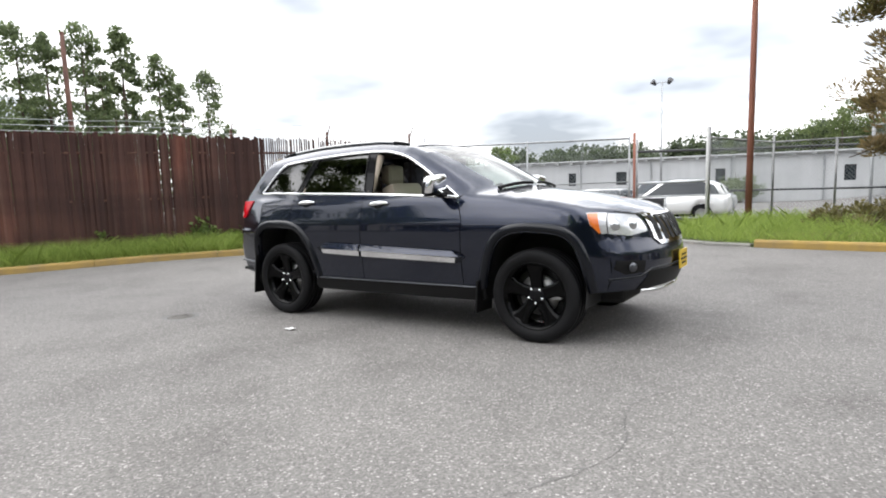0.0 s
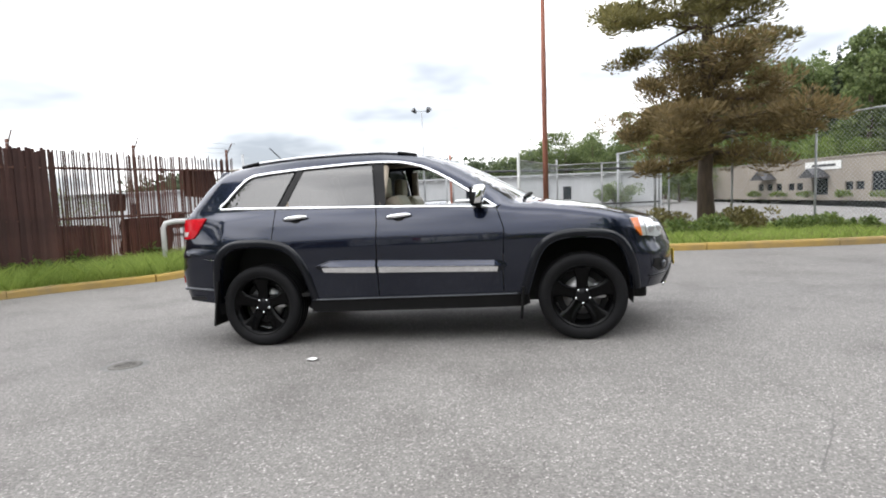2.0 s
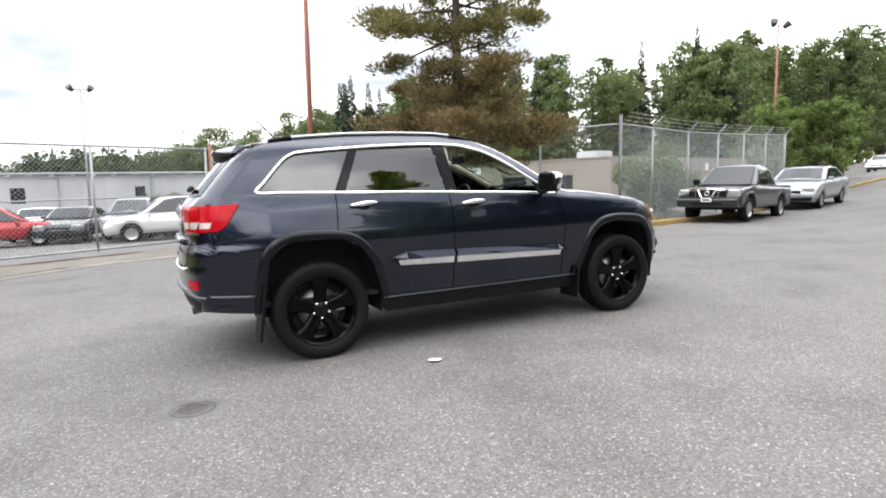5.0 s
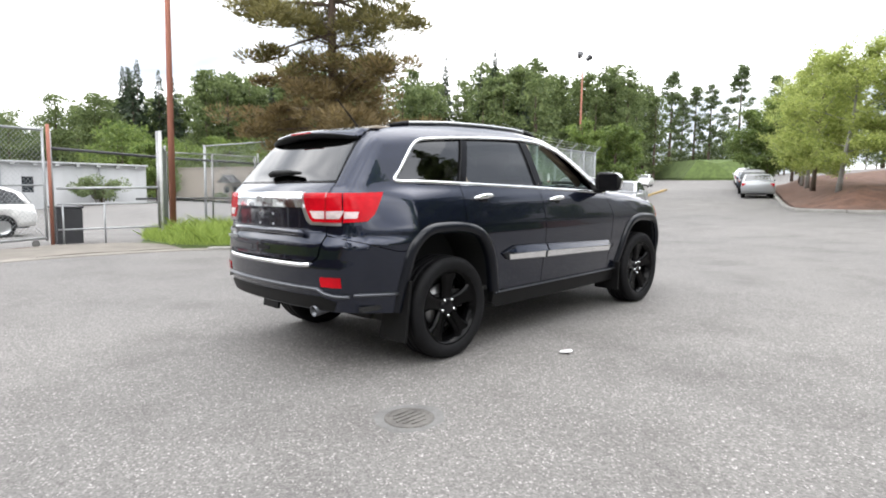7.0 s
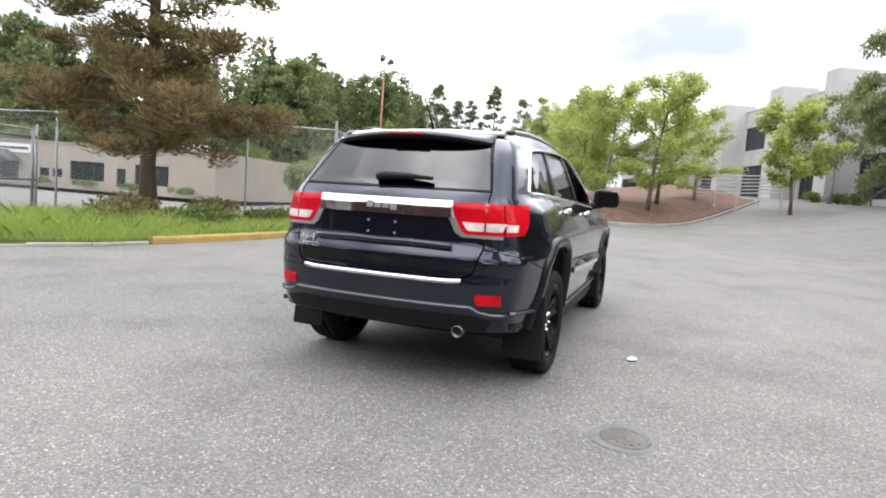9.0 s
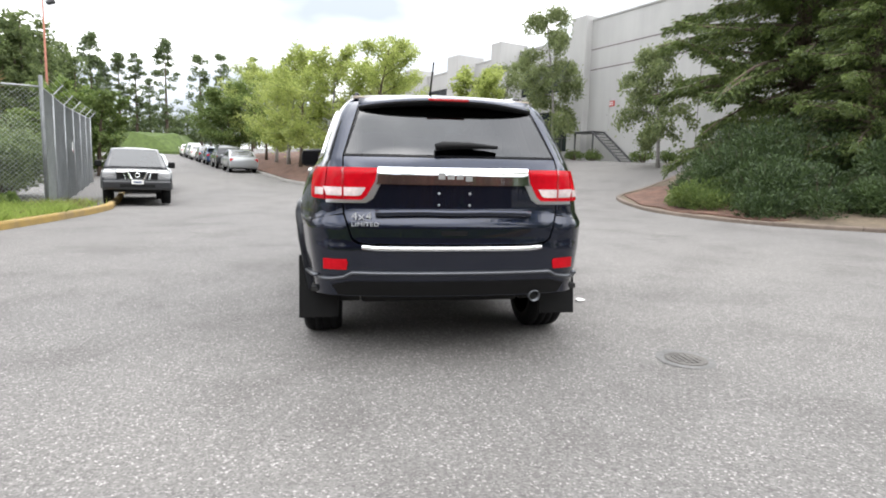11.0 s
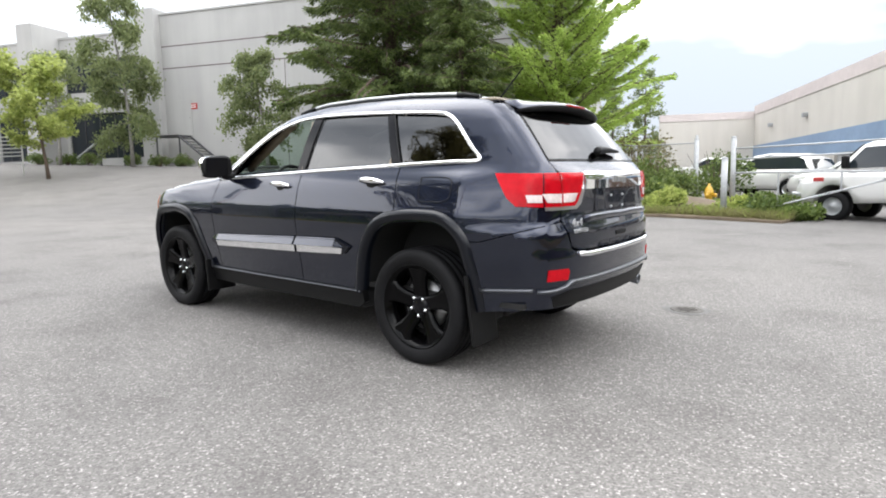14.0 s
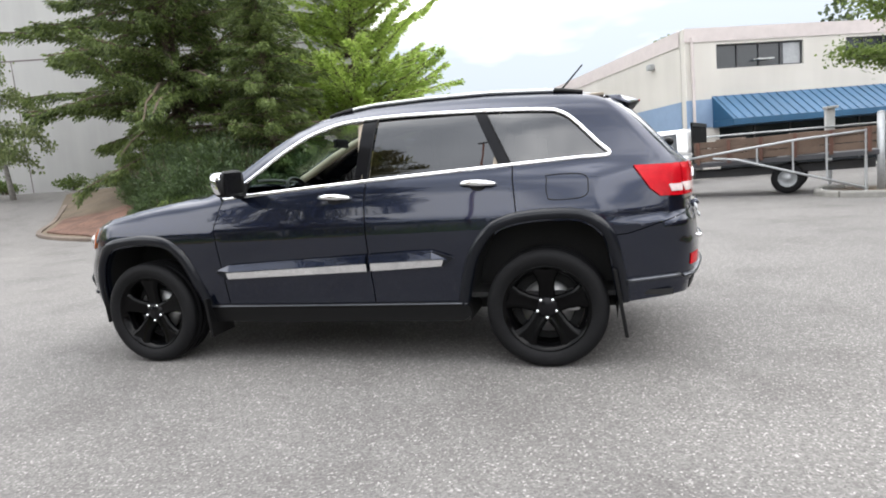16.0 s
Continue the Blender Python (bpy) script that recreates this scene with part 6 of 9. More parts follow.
def sliding_gate():
    g = thing("sliding_gate", "wide chain-link sliding gate on rollers", "gate")
    a, b = (-6.45, 9.0), (-1.42, 11.6)
    for z, r in ((0.18, 0.028), (1.35, 0.018), (2.55, 0.026)):
        part("gate_rail", bm_tube([(a[0], a[1], gz(*a) + z), (b[0], b[1], gz(*b) + z)], r, 8), GALV, g, "", True)
    for t in (0.0, 0.5, 1.0):
        x, y = a[0] + (b[0] - a[0]) * t, a[1] + (b[1] - a[1]) * t
        part("gate_upright", bm_tube([(x, y, gz(x, y) + 0.12), (x, y, gz(x, y) + 2.6)], 0.028, 8), GALV, g, "", True)
    part("wire_mesh", chain_mesh(a, b, 0.2, 2.55, 0.075), WIRE, g, "woven wire mesh")
    for t in (0.06, 0.95):
        x, y = a[0] + (b[0] - a[0]) * t, a[1] + (b[1] - a[1]) * t - 0.06
        part("roller", moved(revolve([(-0.02, 0.0), (-0.02, 0.075), (0.02, 0.075), (0.02, 0.0)], "y", 16), Matrix.Translation((x, y, gz(x, y) + 0.08)) @ pose(0, 0, 0, 0, 0, 6)), STEEL, g)
    part("gate_track", bm_tube([(a[0] - 0.3, a[1] - 0.05, gz(*a) + 0.012), (b[0] + 0.2, b[1] - 0.05, gz(*b) + 0.012)], 0.02, 6), RUSTY, g)
    return g


sliding_gate()


def banded_post(x, y, h, label, red_from, red_to, top=None):
    p = thing("gate_post", label, "post", at=Matrix.Translation((x, y, gz(x, y) - 0.05)))
    part("post", bm_tube([(0, 0, 0), (0, 0, h)], 0.036, 10), top or GALV, p, "", True)
    k, z = 0, red_from
    while z < red_to:
        part("band", moved(revolve([(0, 0.039), (0.2, 0.039)], "z", 12), Matrix.Translation((0, 0, z))), RED_PAINT if k % 2 == 0 else WHITE_POST, p)
        z += 0.2
        k += 1
    return p


banded_post(-6.55, 8.95, 2.9, "steel gate post with red and white bands", 0.1, 1.6)
banded_post(-1.3, 11.66, 2.75, "rust-red steel gate post", 0.0, 0.0, POLE_RUST)
banded_post(0.75, 10.74, 2.65, "white steel post beside the rusty pole", 0.0, 0.0, WHITE_POST)
link_fence("lot_fence", [(0.75, 10.9), (1.95, 13.66), (3.41, 13.92), (5.25, 14.75)], 2.35, "worn chain-link fence with a dark top rail round the lot", mat_post=STEEL)


lot_rail = thing("lot_rail", "two heavy black rails along the lot fence", "railing")
for zz, r, pts in ((2.0, 0.035, [(-1.25, 11.75), (1.95, 13.72), (5.4, 14.82)]), (0.84, 0.028, [(0.95, 13.1), (1.95, 13.72), (5.4, 14.82)])):
    part("rail", bm_tube([(px, py, zz) for px, py in pts], r, 8), FRAME_DARK, lot_rail, "", True)
for px, py in ((-1.25, 11.75), (1.95, 13.72), (5.4, 14.82)):
    part("post", bm_tube([(px, py, gz(px, py) - 0.1), (px, py, 2.35)], 0.03, 8), STEEL, lot_rail, "", True)


def swing_barrier():
    b = thing("pipe_barrier", "low galvanised pipe barrier across the gap", "gate")
    for z in (0.35, 0.92, 1.28):
        part("rail", bm_tube([(-1.2, 11.6, gz(-1.2, 11.6) + z), (0.7, 10.8, gz(0.7, 10.8) + z)], 0.02 if z < 1 else 0.028, 8), GALV, b, "", True)
    for t in (0.05, 0.45):
        x, y = -1.2 + 1.9 * t, 11.6 - 0.8 * t
        part("upright", bm_tube([(x, y, gz(x, y)), (x, y, gz(x, y) + 0.95)], 0.02, 8), GALV, b, "", True)
    bx = thing("control_box", "dark grey gate operator box on the ground", "box", at=Matrix.Translation((-0.9, 12.2, gz(-0.9, 12.2) - 0.02)) @ pose(0, 0, 0, 0, 0, 8))
    part("housing", bm_box(-0.28, 0.28, -0.22, 0.22, 0, 0.85, 0.03), FRAME_DARK, bx)
    part("lid", bm_box(-0.3, 0.3, -0.24, 0.24, 0.852, 0.9, 0.02), FRAME_DARK, bx)


swing_barrier()
hoop = thing("pipe_guard", "white-painted bent steel pipe guard in the grass", "bollard")
part("pipe", bm_tube([(-6.75, 5.55, gz(-6.75, 5.55)), (-6.75, 5.55, 0.85), (-6.72, 5.6, 0.95), (-6.6, 5.72, 0.98), (-6.3, 6.0, 0.98)], 0.055, 10), WHITE_POST, hoop, "", True)
part("cap", bm_box(-6.36, -6.16, 5.92, 6.12, 0.84, 1.12, 0.03), WHITE_POST, hoop)

pole = thing("light_pole", "tall oxide-red steel light pole in the verge", "street lamp", at=Matrix.Translation((1.53, 12.16, gz(1.53, 12.16) - 0.1)))
part("shaft", bm_tube([(0, 0, 0), (0.02, 0, 5.5), (0.05, 0.02, 12.5)], [0.085, 0.072, 0.05], 12), POLE_RUST, pole, "", True)
part("base_plate", bm_box(-0.18, 0.18, -0.18, 0.18, 0.0, 0.12, 0.02), POLE_RUST, pole)
part("lamp_head", bm_box(-0.3, 0.3, -0.12, 0.12, 12.4, 12.6, 0.04), FRAME_DARK, pole)


def flood_pole(x, y, h, material, label):
    p = thing("floodlight_pole", label, "street lamp", at=Matrix.Translation((x, y, gz(x, y) - 0.1)))
    part("shaft", bm_tube([(0, 0, 0), (0, 0, h)], [0.085, 0.04], 8), material, p, "", True)
    part("cross_arm", bm_tube([(-0.4, 0, h), (0.4, 0, h)], 0.03, 6), GALV, p)
    for s in (-1, 1):
        part("floodlight", moved(joined(revolve([(0, 0.1), (0.35, 0.2), (0.37, 0.0)], "z", 12)), Matrix.Translation((0.42 * s, 0, h - 0.1)) @ pose(0, 0, 0, 35, 40 * s, 0)), FRAME_DARK, p)


flood_pole(-6.63, 37.3, 8.6, GALV, "slim pole with two dark floodlights above the lot")
flood_pole(27.55, 15.95, 8.95, POLE_RUST, "wooden-brown pole with floodlights above the fence")



# ---- buildings ----
def wall_frame(p, d, z0=0.0):
    """A frame whose x runs along a wall, y out of it towards the street, z up."""
    d = Vector((d[0], d[1], 0)).normalized()
    n = Vector((-d.y, d.x, 0))
    return Matrix(((d.x, n.x, 0, p[0]), (d.y, n.y, 0, p[1]), (0, 0, 1, z0), (0, 0, 0, 1)))


def holed_wall(u0, u1, z0, z1, thick, holes):
    """A wall slab with rectangular openings through it: verts and faces, in wall axes."""
    us = sorted({u0, u1, *[h[0] for h in holes], *[h[1] for h in holes]})
    zs = sorted({z0, z1, *[h[2] for h in holes], *[h[3] for h in holes]})
    vs, fs, idx = [], [], {}

    def vid(u, y, z):
        k = (round(u, 4), y, round(z, 4))
        if k not in idx:
            idx[k] = len(vs)
            vs.append((u, y, z))
        return idx[k]

    def solid(a, b):
        if a < 0 or b < 0 or a >= len(us) - 1 or b >= len(zs) - 1:
            return False
        cu, cz = (us[a] + us[a + 1]) / 2, (zs[b] + zs[b + 1]) / 2
        return not any(h[0] < cu < h[1] and h[2] < cz < h[3] for h in holes)
    for a in range(len(us) - 1):
        for b in range(len(zs) - 1):
            if not solid(a, b):
                continue
            u, v, z, w = us[a], us[a + 1], zs[b], zs[b + 1]
            fs.append((vid(u, 0, z), vid(u, 0, w), vid(v, 0, w), vid(v, 0, z)))
            fs.append((vid(u, -thick, z), vid(v, -thick, z), vid(v, -thick, w), vid(u, -thick, w)))
            for (da, db, q) in ((-1, 0, [(u, z), (u, w)]), (1, 0, [(v, w), (v, z)]), (0, -1, [(v, z), (u, z)]), (0, 1, [(u, w), (v, w)])):
                if not solid(a + da, b + db):
                    (p0, p1) = q
                    fs.append((vid(p0[0], 0, p0[1]), vid(p0[0], -thick, p0[1]), vid(p1[0], -thick, p1[1]), vid(p1[0], 0, p1[1])))
    return vs, [f[::-1] for f in fs]


def window_in(parent, u0, u1, z0, z1, mullions=0, deep=0.12, frame=None, label=""):
    w = part("window", bm_box(u0, u1, -deep - 0.02, -deep, z0, z1), DARK_GLASS, parent, label)
    fr = frame or FRAME_DARK
    t = 0.05
    for a, b, c, d in ((u0, u1, z0, z0 + t), (u0, u1, z1 - t, z1), (u0, u0 + t, z0 + t, z1 - t), (u1 - t, u1, z0 + t, z1 - t)):
        part("frame", bm_box(a, b, -deep + 0.002, -deep + 0.05, c, d), fr, w)
    for k in range(mullions):
        u = u0 + (u1 - u0) * (k + 1) / (mullions + 1)
        part("frame", bm_box(u - 0.03, u + 0.03, -deep + 0.002, -deep + 0.04, z0 + t, z1 - t), fr, w)
    return w


def concrete_building():
    b = thing("concrete_building", "large pale concrete building with deep pilasters and dark window bands", "building", at=wall_frame(FACADE_P, FACADE_D))
    zb, zt = 1.4, 11.5
    part("blank_wall", holed_wall(-26.4, -1.4, zb, zt, 0.3, []), CONCRETE, b)
    for z in (9.66, 8.36):
        part("panel_joint", bm_box(-26.4, -1.41, 0.001, 0.006, z - 0.035, z + 0.035), CONCRETE_JOINT, b)
    for u in (-9.8, -18.0):
        part("panel_joint", bm_box(u - 0.02, u + 0.02, 0.001, 0.006, zb, 8.32), CONCRETE_JOINT, b)
    part("coping", bm_box(-26.4, -1.41, -0.33, 0.06, zt, zt + 0.12, 0.02), CONCRETE, b)
    for u0, u1 in ((-1.4, 0.0), (8.1, 9.4), (14.5, 16.3), (23.5, 25.0), (32, 33.5)):
        part("pilaster", bm_box(u0, u1, -2.2, 0.55, zb, zt + 0.35, 0.03), CONCRETE, b)
    bays = [(0.0, 8.1), (9.4, 14.5), (16.3, 23.5), (25.0, 32.0), (33.5, 60)]
    for u0, u1 in bays:
        holes = [(u0 + 0.25, u1 - 0.25, 7.6, 9.7), (u0 + 0.25, u1 - 0.25, 3.2, 6.2)]
        w = part("recessed_wall", moved(holed_wall(u0, u1, zb, zt - 0.35, 0.25, holes), Matrix.Translation((0, -1.4, 0))), CONCRETE, b)
        for h in holes:
            ww = window_in(w, *h, mullions=5, deep=0.15)
            ww.location.y = -1.4
        part("roof_edge", bm_box(u0, u1, -1.7, -1.35, zt - 0.346, zt - 0.2, 0.02), CONCRETE, b)
    part("roof_slab", bm_box(-26.4, 60, -30, -2.3, zt - 0.6, zt - 0.3), ROOF_DARK, b)
    part("side_wall", bm_box(-26.7, -26.4, -30, 0.0, zb, zt), CONCRETE, b)
    # red notice, stairs to a door
    sg = part("wall_sign", bm_box(-3.72, -3.12, 0.002, 0.03, 5.85, 6.2, 0.005), RED_PAINT, b, "small red and white notice")
    part("sign_bar", bm_box(-3.62, -3.22, 0.031, 0.036, 6.06, 6.12), PAPER, sg)
    part("sign_bar", bm_box(-3.62, -3.22, 0.031, 0.036, 5.94, 6.0), PAPER, sg)
    door = part("door", bm_box(-3.3, -2.3, 0.002, 0.05, 4.3, 6.4, 0.01), CONCRETE, b, "pale steel door above the stairs")
    part("door_handle", bm_box(-3.2, -3.14, 0.05, 0.1, 5.3, 5.36, 0.01), STEEL, door)
    st = thing("fire_stairs", "dark steel stairs with open treads against the wall", "stairs", at=wall_frame(FACADE_P, FACADE_D))
    part("landing", bm_box(-3.6, -1.8, 0.55, 1.65, 4.12, 4.22, 0.02), FRAME_DARK, st)
    for k in range(10):
        u, z = -3.72 - 0.25 * k, 4.02 - 0.19 * k
        part("tread", bm_box(u - 0.14, u + 0.14, 0.6, 1.6, z - 0.03, z, 0.006), FRAME_DARK, st)
    for y in (0.58, 1.62):
        part("stringer", bm_tube([(-3.55, y, 4.15), (-6.1, y, 2.2)], 0.06, 6), FRAME_DARK, st)
    for u, z in ((-1.9, 4.2), (-3.5, 4.2)):
        part("support", bm_tube([(u, 1.5, 2.0), (u, 1.5, z)], 0.05, 6), FRAME_DARK, st)
    st2 = thing("fire_stairs", "short dark steel stairs with open treads up to the entrance", "stairs", at=wall_frame(FACADE_P, FACADE_D))
    for k in range(8):
        u, z = 4.95 - 0.30 * k, 2.78 + 0.175 * k
        part("tread", bm_box(u - 0.15, u + 0.15, 0.2, 1.4, z - 0.05, z, 0.006), FRAME_DARK, st2)
    for yy in (0.18, 1.42):
        part("stringer", bm_tube([(5.1, yy, 2.62), (2.6, yy, 4.05)], 0.06, 6), GALV, st2)
    part("landing", bm_box(0.6, 2.65, 0.1, 1.5, 3.98, 4.08, 0.02), FRAME_DARK, st2)
    for u in (0.7, 2.5):
        part("support", bm_tube([(u, 1.35, 2.2), (u, 1.35, 4.0)], 0.05, 6), FRAME_DARK, st2)
    for k, (u, r) in enumerate(((-0.4, 0.6), (-2.6, 0.7), (-4.0, 0.75), (-8.2, 0.9), (-9.6, 0.8), (2.5, 0.8), (4.5, 0.7), (6.5, 0.8), (-12.5, 0.9), (-14.5, 0.9))):
        q = wall_frame(FACADE_P, FACADE_D) @ Vector((u, 1.9 + 0.3 * (k % 2), 0))
        shrub("clipped_bush", q.x, q.y, r, r * 0.8, 0.85, LEAF_SHRUB, "low rounded green bush at the wall", 100 + k, 900, 0.11)


concrete_building()


def stair_rail_blocks():
    """White pipe railing beside the bank."""
    r = thing("white_railing", "stacked white pipe railing above the bank", "railing")
    a, b = Vector((33.3, -2.8, 0)), Vector((32.3, -7.3, 0))
    for k in range(6):
        lo, hi = 2.62 + 0.22 * k, 2.95 + 0.19 * k
        part("rail", bm_tube([(a.x, a.y, lo), (b.x, b.y, hi)], 0.035, 6), WHITE_POST, r, "", True)
    for t in (0.0, 0.25, 0.5, 0.75, 1.0):
        q = a.lerp(b, t)
        part("upright", bm_tube([(q.x, q.y, gz(q.x, q.y) - 0.1), (q.x, q.y, 3.82 + 0.1 * t)], 0.04, 6), WHITE_POST, r)


stair_rail_blocks()


def white_sheds():
    b = thing("white_warehouse", "long low white metal warehouse with small dark windows", "building", at=wall_frame((11.75, 45), (-1, 0), -0.75))
    w = [(27.8, 0.7), (23.45, 0.9), (7.45, 0.7), (15.75, 0.7), (37.75, 0.8), (47.75, 0.8)]
    holes = [(u - s * 0.5, u + s * 0.5, 1.35, 2.45) for u, s in w]
    part("front_wall", holed_wall(0, 72, -0.5, 3.4, 0.25, holes), WHITE_WALL, b)
    for h in holes:
        window_in(b, *h, mullions=0, deep=0.1)
    part("roof", bm_box(-0.3, 72.3, -14, 0.35, 3.403, 3.52, 0.02), WHITE_WALL, b, "thin white metal roof edge")
    for u in np.arange(0.5, 72, 1.3):
        part("eave_bracket", bm_box(u - 0.12, u + 0.12, 0.02, 0.3, 3.22, 3.395), WHITE_WALL, b)
    for u in np.arange(3.0, 72, 6.0):
        part("downpipe", bm_tube([(u, 0.08, 0), (u, 0.08, 3.2)], 0.06, 6), GALV, b)
    part("end_wall", bm_box(-0.25, 0.0, -14, 0, 0, 3.4), WHITE_WALL, b)


white_sheds()


def beige_building():
    a, e = np.array((22.4, 66.3)), np.array((28.5, 29.9))
    d = (e - a) / np.linalg.norm(e - a)
    m = wall_frame(e, -d, 0.12)
    L = 36.9

    def U(u):
        return L - u
    b = thing("beige_building", "low beige block building with shop windows and dark awnings", "building", at=m)
    holes = [(U(27.5), U(24.4), 0.35, 1.8), (U(33.1), U(30.2), 0.35, 1.85), (U(29.4), U(28.6), 0.05, 1.45), (U(19.6), U(17.6), 0.05, 1.5)]
    holes += [(U(u + 0.9), U(u), 0.45, 1.1) for u in (9.3, 10.8, 12.3, 14.2, 15.4, 21.6, 22.8)]
    part("front_wall", holed_wall(0.2, 38, -0.4, 3.06, 0.3, holes), BEIGE_WALL, b)
    for h in holes:
        window_in(b, *h, mullions=2 if h[1] - h[0] > 2 else 0, deep=0.15)
    part("roof", bm_box(0.1, 38.1, -20, 0.08, 3.063, 3.18, 0.02), BEIGE_WALL, b)
    part("end_wall", bm_box(-0.1, 0.198, -20, 0, -0.4, 3.06), BEIGE_WALL, b)
    sg = part("sign_board", bm_box(U(21.2), U(16.7), 0.004, 0.08, 2.15, 2.85, 0.02), PAPER, b, "white sign board over the door")
    part("sign_bar", bm_box(U(20.6), U(17.6), 0.081, 0.09, 2.4, 2.6), FRAME_DARK, sg)
    for u in (18.6, 11.0):
        bm = bmesh.new()
        vs = [bm.verts.new(p) for p in ((U(u) - 1.3, 0.01, 1.55), (U(u) + 1.3, 0.01, 1.55), (U(u) + 1.3, 1.2, 1.5), (U(u) - 1.3, 1.2, 1.5), (U(u), 0.01, 2.35), (U(u), 1.2, 2.3))]
        for f in ((0, 1, 2, 3), (0, 3, 5, 4), (1, 4, 5, 2), (3, 2, 5), (0, 4, 1)):
            bm.faces.new([vs[i] for i in f])
        part("awning", bm, FRAME_DARK, b, "dark gabled awning")
    part("roof_unit", bm_box(3.0, 5.2, -4, -2, 3.182, 3.8, 0.1), WHITE_WALL, b, "white roof unit")
    for k in range(7):
        q = m @ Vector((2 + 4.2 * k, 0.8, 0))
        shrub("hedge_bush", q.x, q.y, 1.3, 0.5, 0.7, LEAF_MID, "low clipped hedge below the windows", 140 + k, 500, 0.13, rot=-80, z=0.0)


beige_building()


def cream_building():
    c = (-5.53, -20.9)
    u = np.array((-0.905, -0.425))
    v = np.array((0.41, -0.91))
    mr = wall_frame((c[0] + u[0] * 24, c[1] + u[1] * 24), -u, 0.05)
    b = thing("cream_warehouse", "cream two-storey warehouse with a blue band, pink parapet and blue awning", "building", at=mr)
    R = lambda s: 24 - s
    hr = [(R(5.35), R(1.37), 4.36, 5.3), (R(11.2), R(7.37), 4.36, 5.3), (R(17.2), R(13.3), 4.36, 5.3), (R(9.8), R(1.4), 0.1, 2.2), (R(18), R(12), 0.1, 2.2)]
    part("front_wall", holed_wall(0, 24, -0.3, 5.95, 0.3, hr), CREAM_WALL, b)
    for h in hr:
        ww = window_in(b, *h, mullions=4 if h[3] < 3 else 3, deep=0.14)
        if h[3] > 3:
            part("blind", bm_box(h[0] + 0.06, h[0] + 0.85, -0.139, -0.125, h[2] + 0.06, h[3] - 0.06), GALV, ww)
    part("open_vent", bm_box(R(3.9), R(3.1), -0.1, 0.12, 4.62, 4.66, 0.01), PAPER, b, "white tilted vent pane")
    part("pink_parapet", bm_box(0, 24.03, 0.003, 0.035, 5.42, 5.952), PINK_BAND, b)
    part("blue_band", bm_box(R(1.1), 24.03, 0.003, 0.03, 2.1, 3.2), BLUE_BAND, b)
    part("corner_pipe", bm_tube([(R(0.25), 0.1, 0), (R(0.25), 0.1, 5.6)], 0.06, 8), PINK_BAND, b)
    aw = part("awning", bm_box(R(11.4), R(1.1), 0.004, 1.25, 2.05, 2.3, 0.02), AWNING, b, "blue ribbed metal awning")
    bm = bmesh.new()
    p = [(R(11.4), 0.004, 3.3), (R(1.1), 0.004, 3.3), (R(1.1), 1.25, 2.3), (R(11.4), 1.25, 2.3), (R(11.4), 0.004, 2.3), (R(1.1), 0.004, 2.3)]
    q = [bm.verts.new(t) for t in p]
    for f in ((0, 3, 2, 1), (1, 2, 5), (0, 4, 3)):
        bm.faces.new([q[i] for i in f])
    part("awning_slope", bm, AWNING, aw)
    for k in range(27):
        s = R(11.4) + 0.39 * k
        part("awning_rib", bm_tube([(s, 0.02, 3.31), (s, 1.26, 2.31)], 0.022, 5), AWNING, aw)
    # the long side wall
    ml = wall_frame(c, v, 0.05)
    s = thing("warehouse_side", "long cream side wall with blue band and pink parapet", "building", at=ml)
    part("side_wall", moved(holed_wall(0.35, 24.1, -0.3, 5.95, 0.3, [(7.4, 10.2, 0, 2.6), (14.6, 17.4, 0, 2.6)]), Matrix.Translation((0, 0, 0))), CREAM_WALL, s)
    part("pink_parapet", bm_box(0.36, 24.1, 0.003, 0.035, 5.35, 5.952), PINK_BAND, s)
    part("blue_band", bm_box(0.36, 24.1, 0.003, 0.03, 2.1, 3.2), BLUE_BAND, s)
    for a in (7.4, 14.6):
        part("roller_door", bm_box(a, a + 2.8, -0.2, -0.15, 0, 2.6), WHITE_WALL, s)
    for a, z in ((2.4, 4.95), (14.0, 4.3), (20.0, 4.3)):
        lamp = part("wall_lamp", bm_box(a - 0.15, a + 0.15, 0.002, 0.25, z - 0.12, z + 0.12, 0.05), GALV, s, "grey wall lamp")
    part("return_wall", bm_box(24.1, 24.4, 0.0, 6.3, -0.3, 5.6), CREAM_WALL, s)
    part("return_parapet", bm_box(24.062, 24.097, 0.04, 6.3, 5.1, 5.602), PINK_BAND, s)
    part("roof", bm_box(0.3, 24, -24, -0.31, 5.5, 5.6), ROOF_DARK, s)


cream_building()


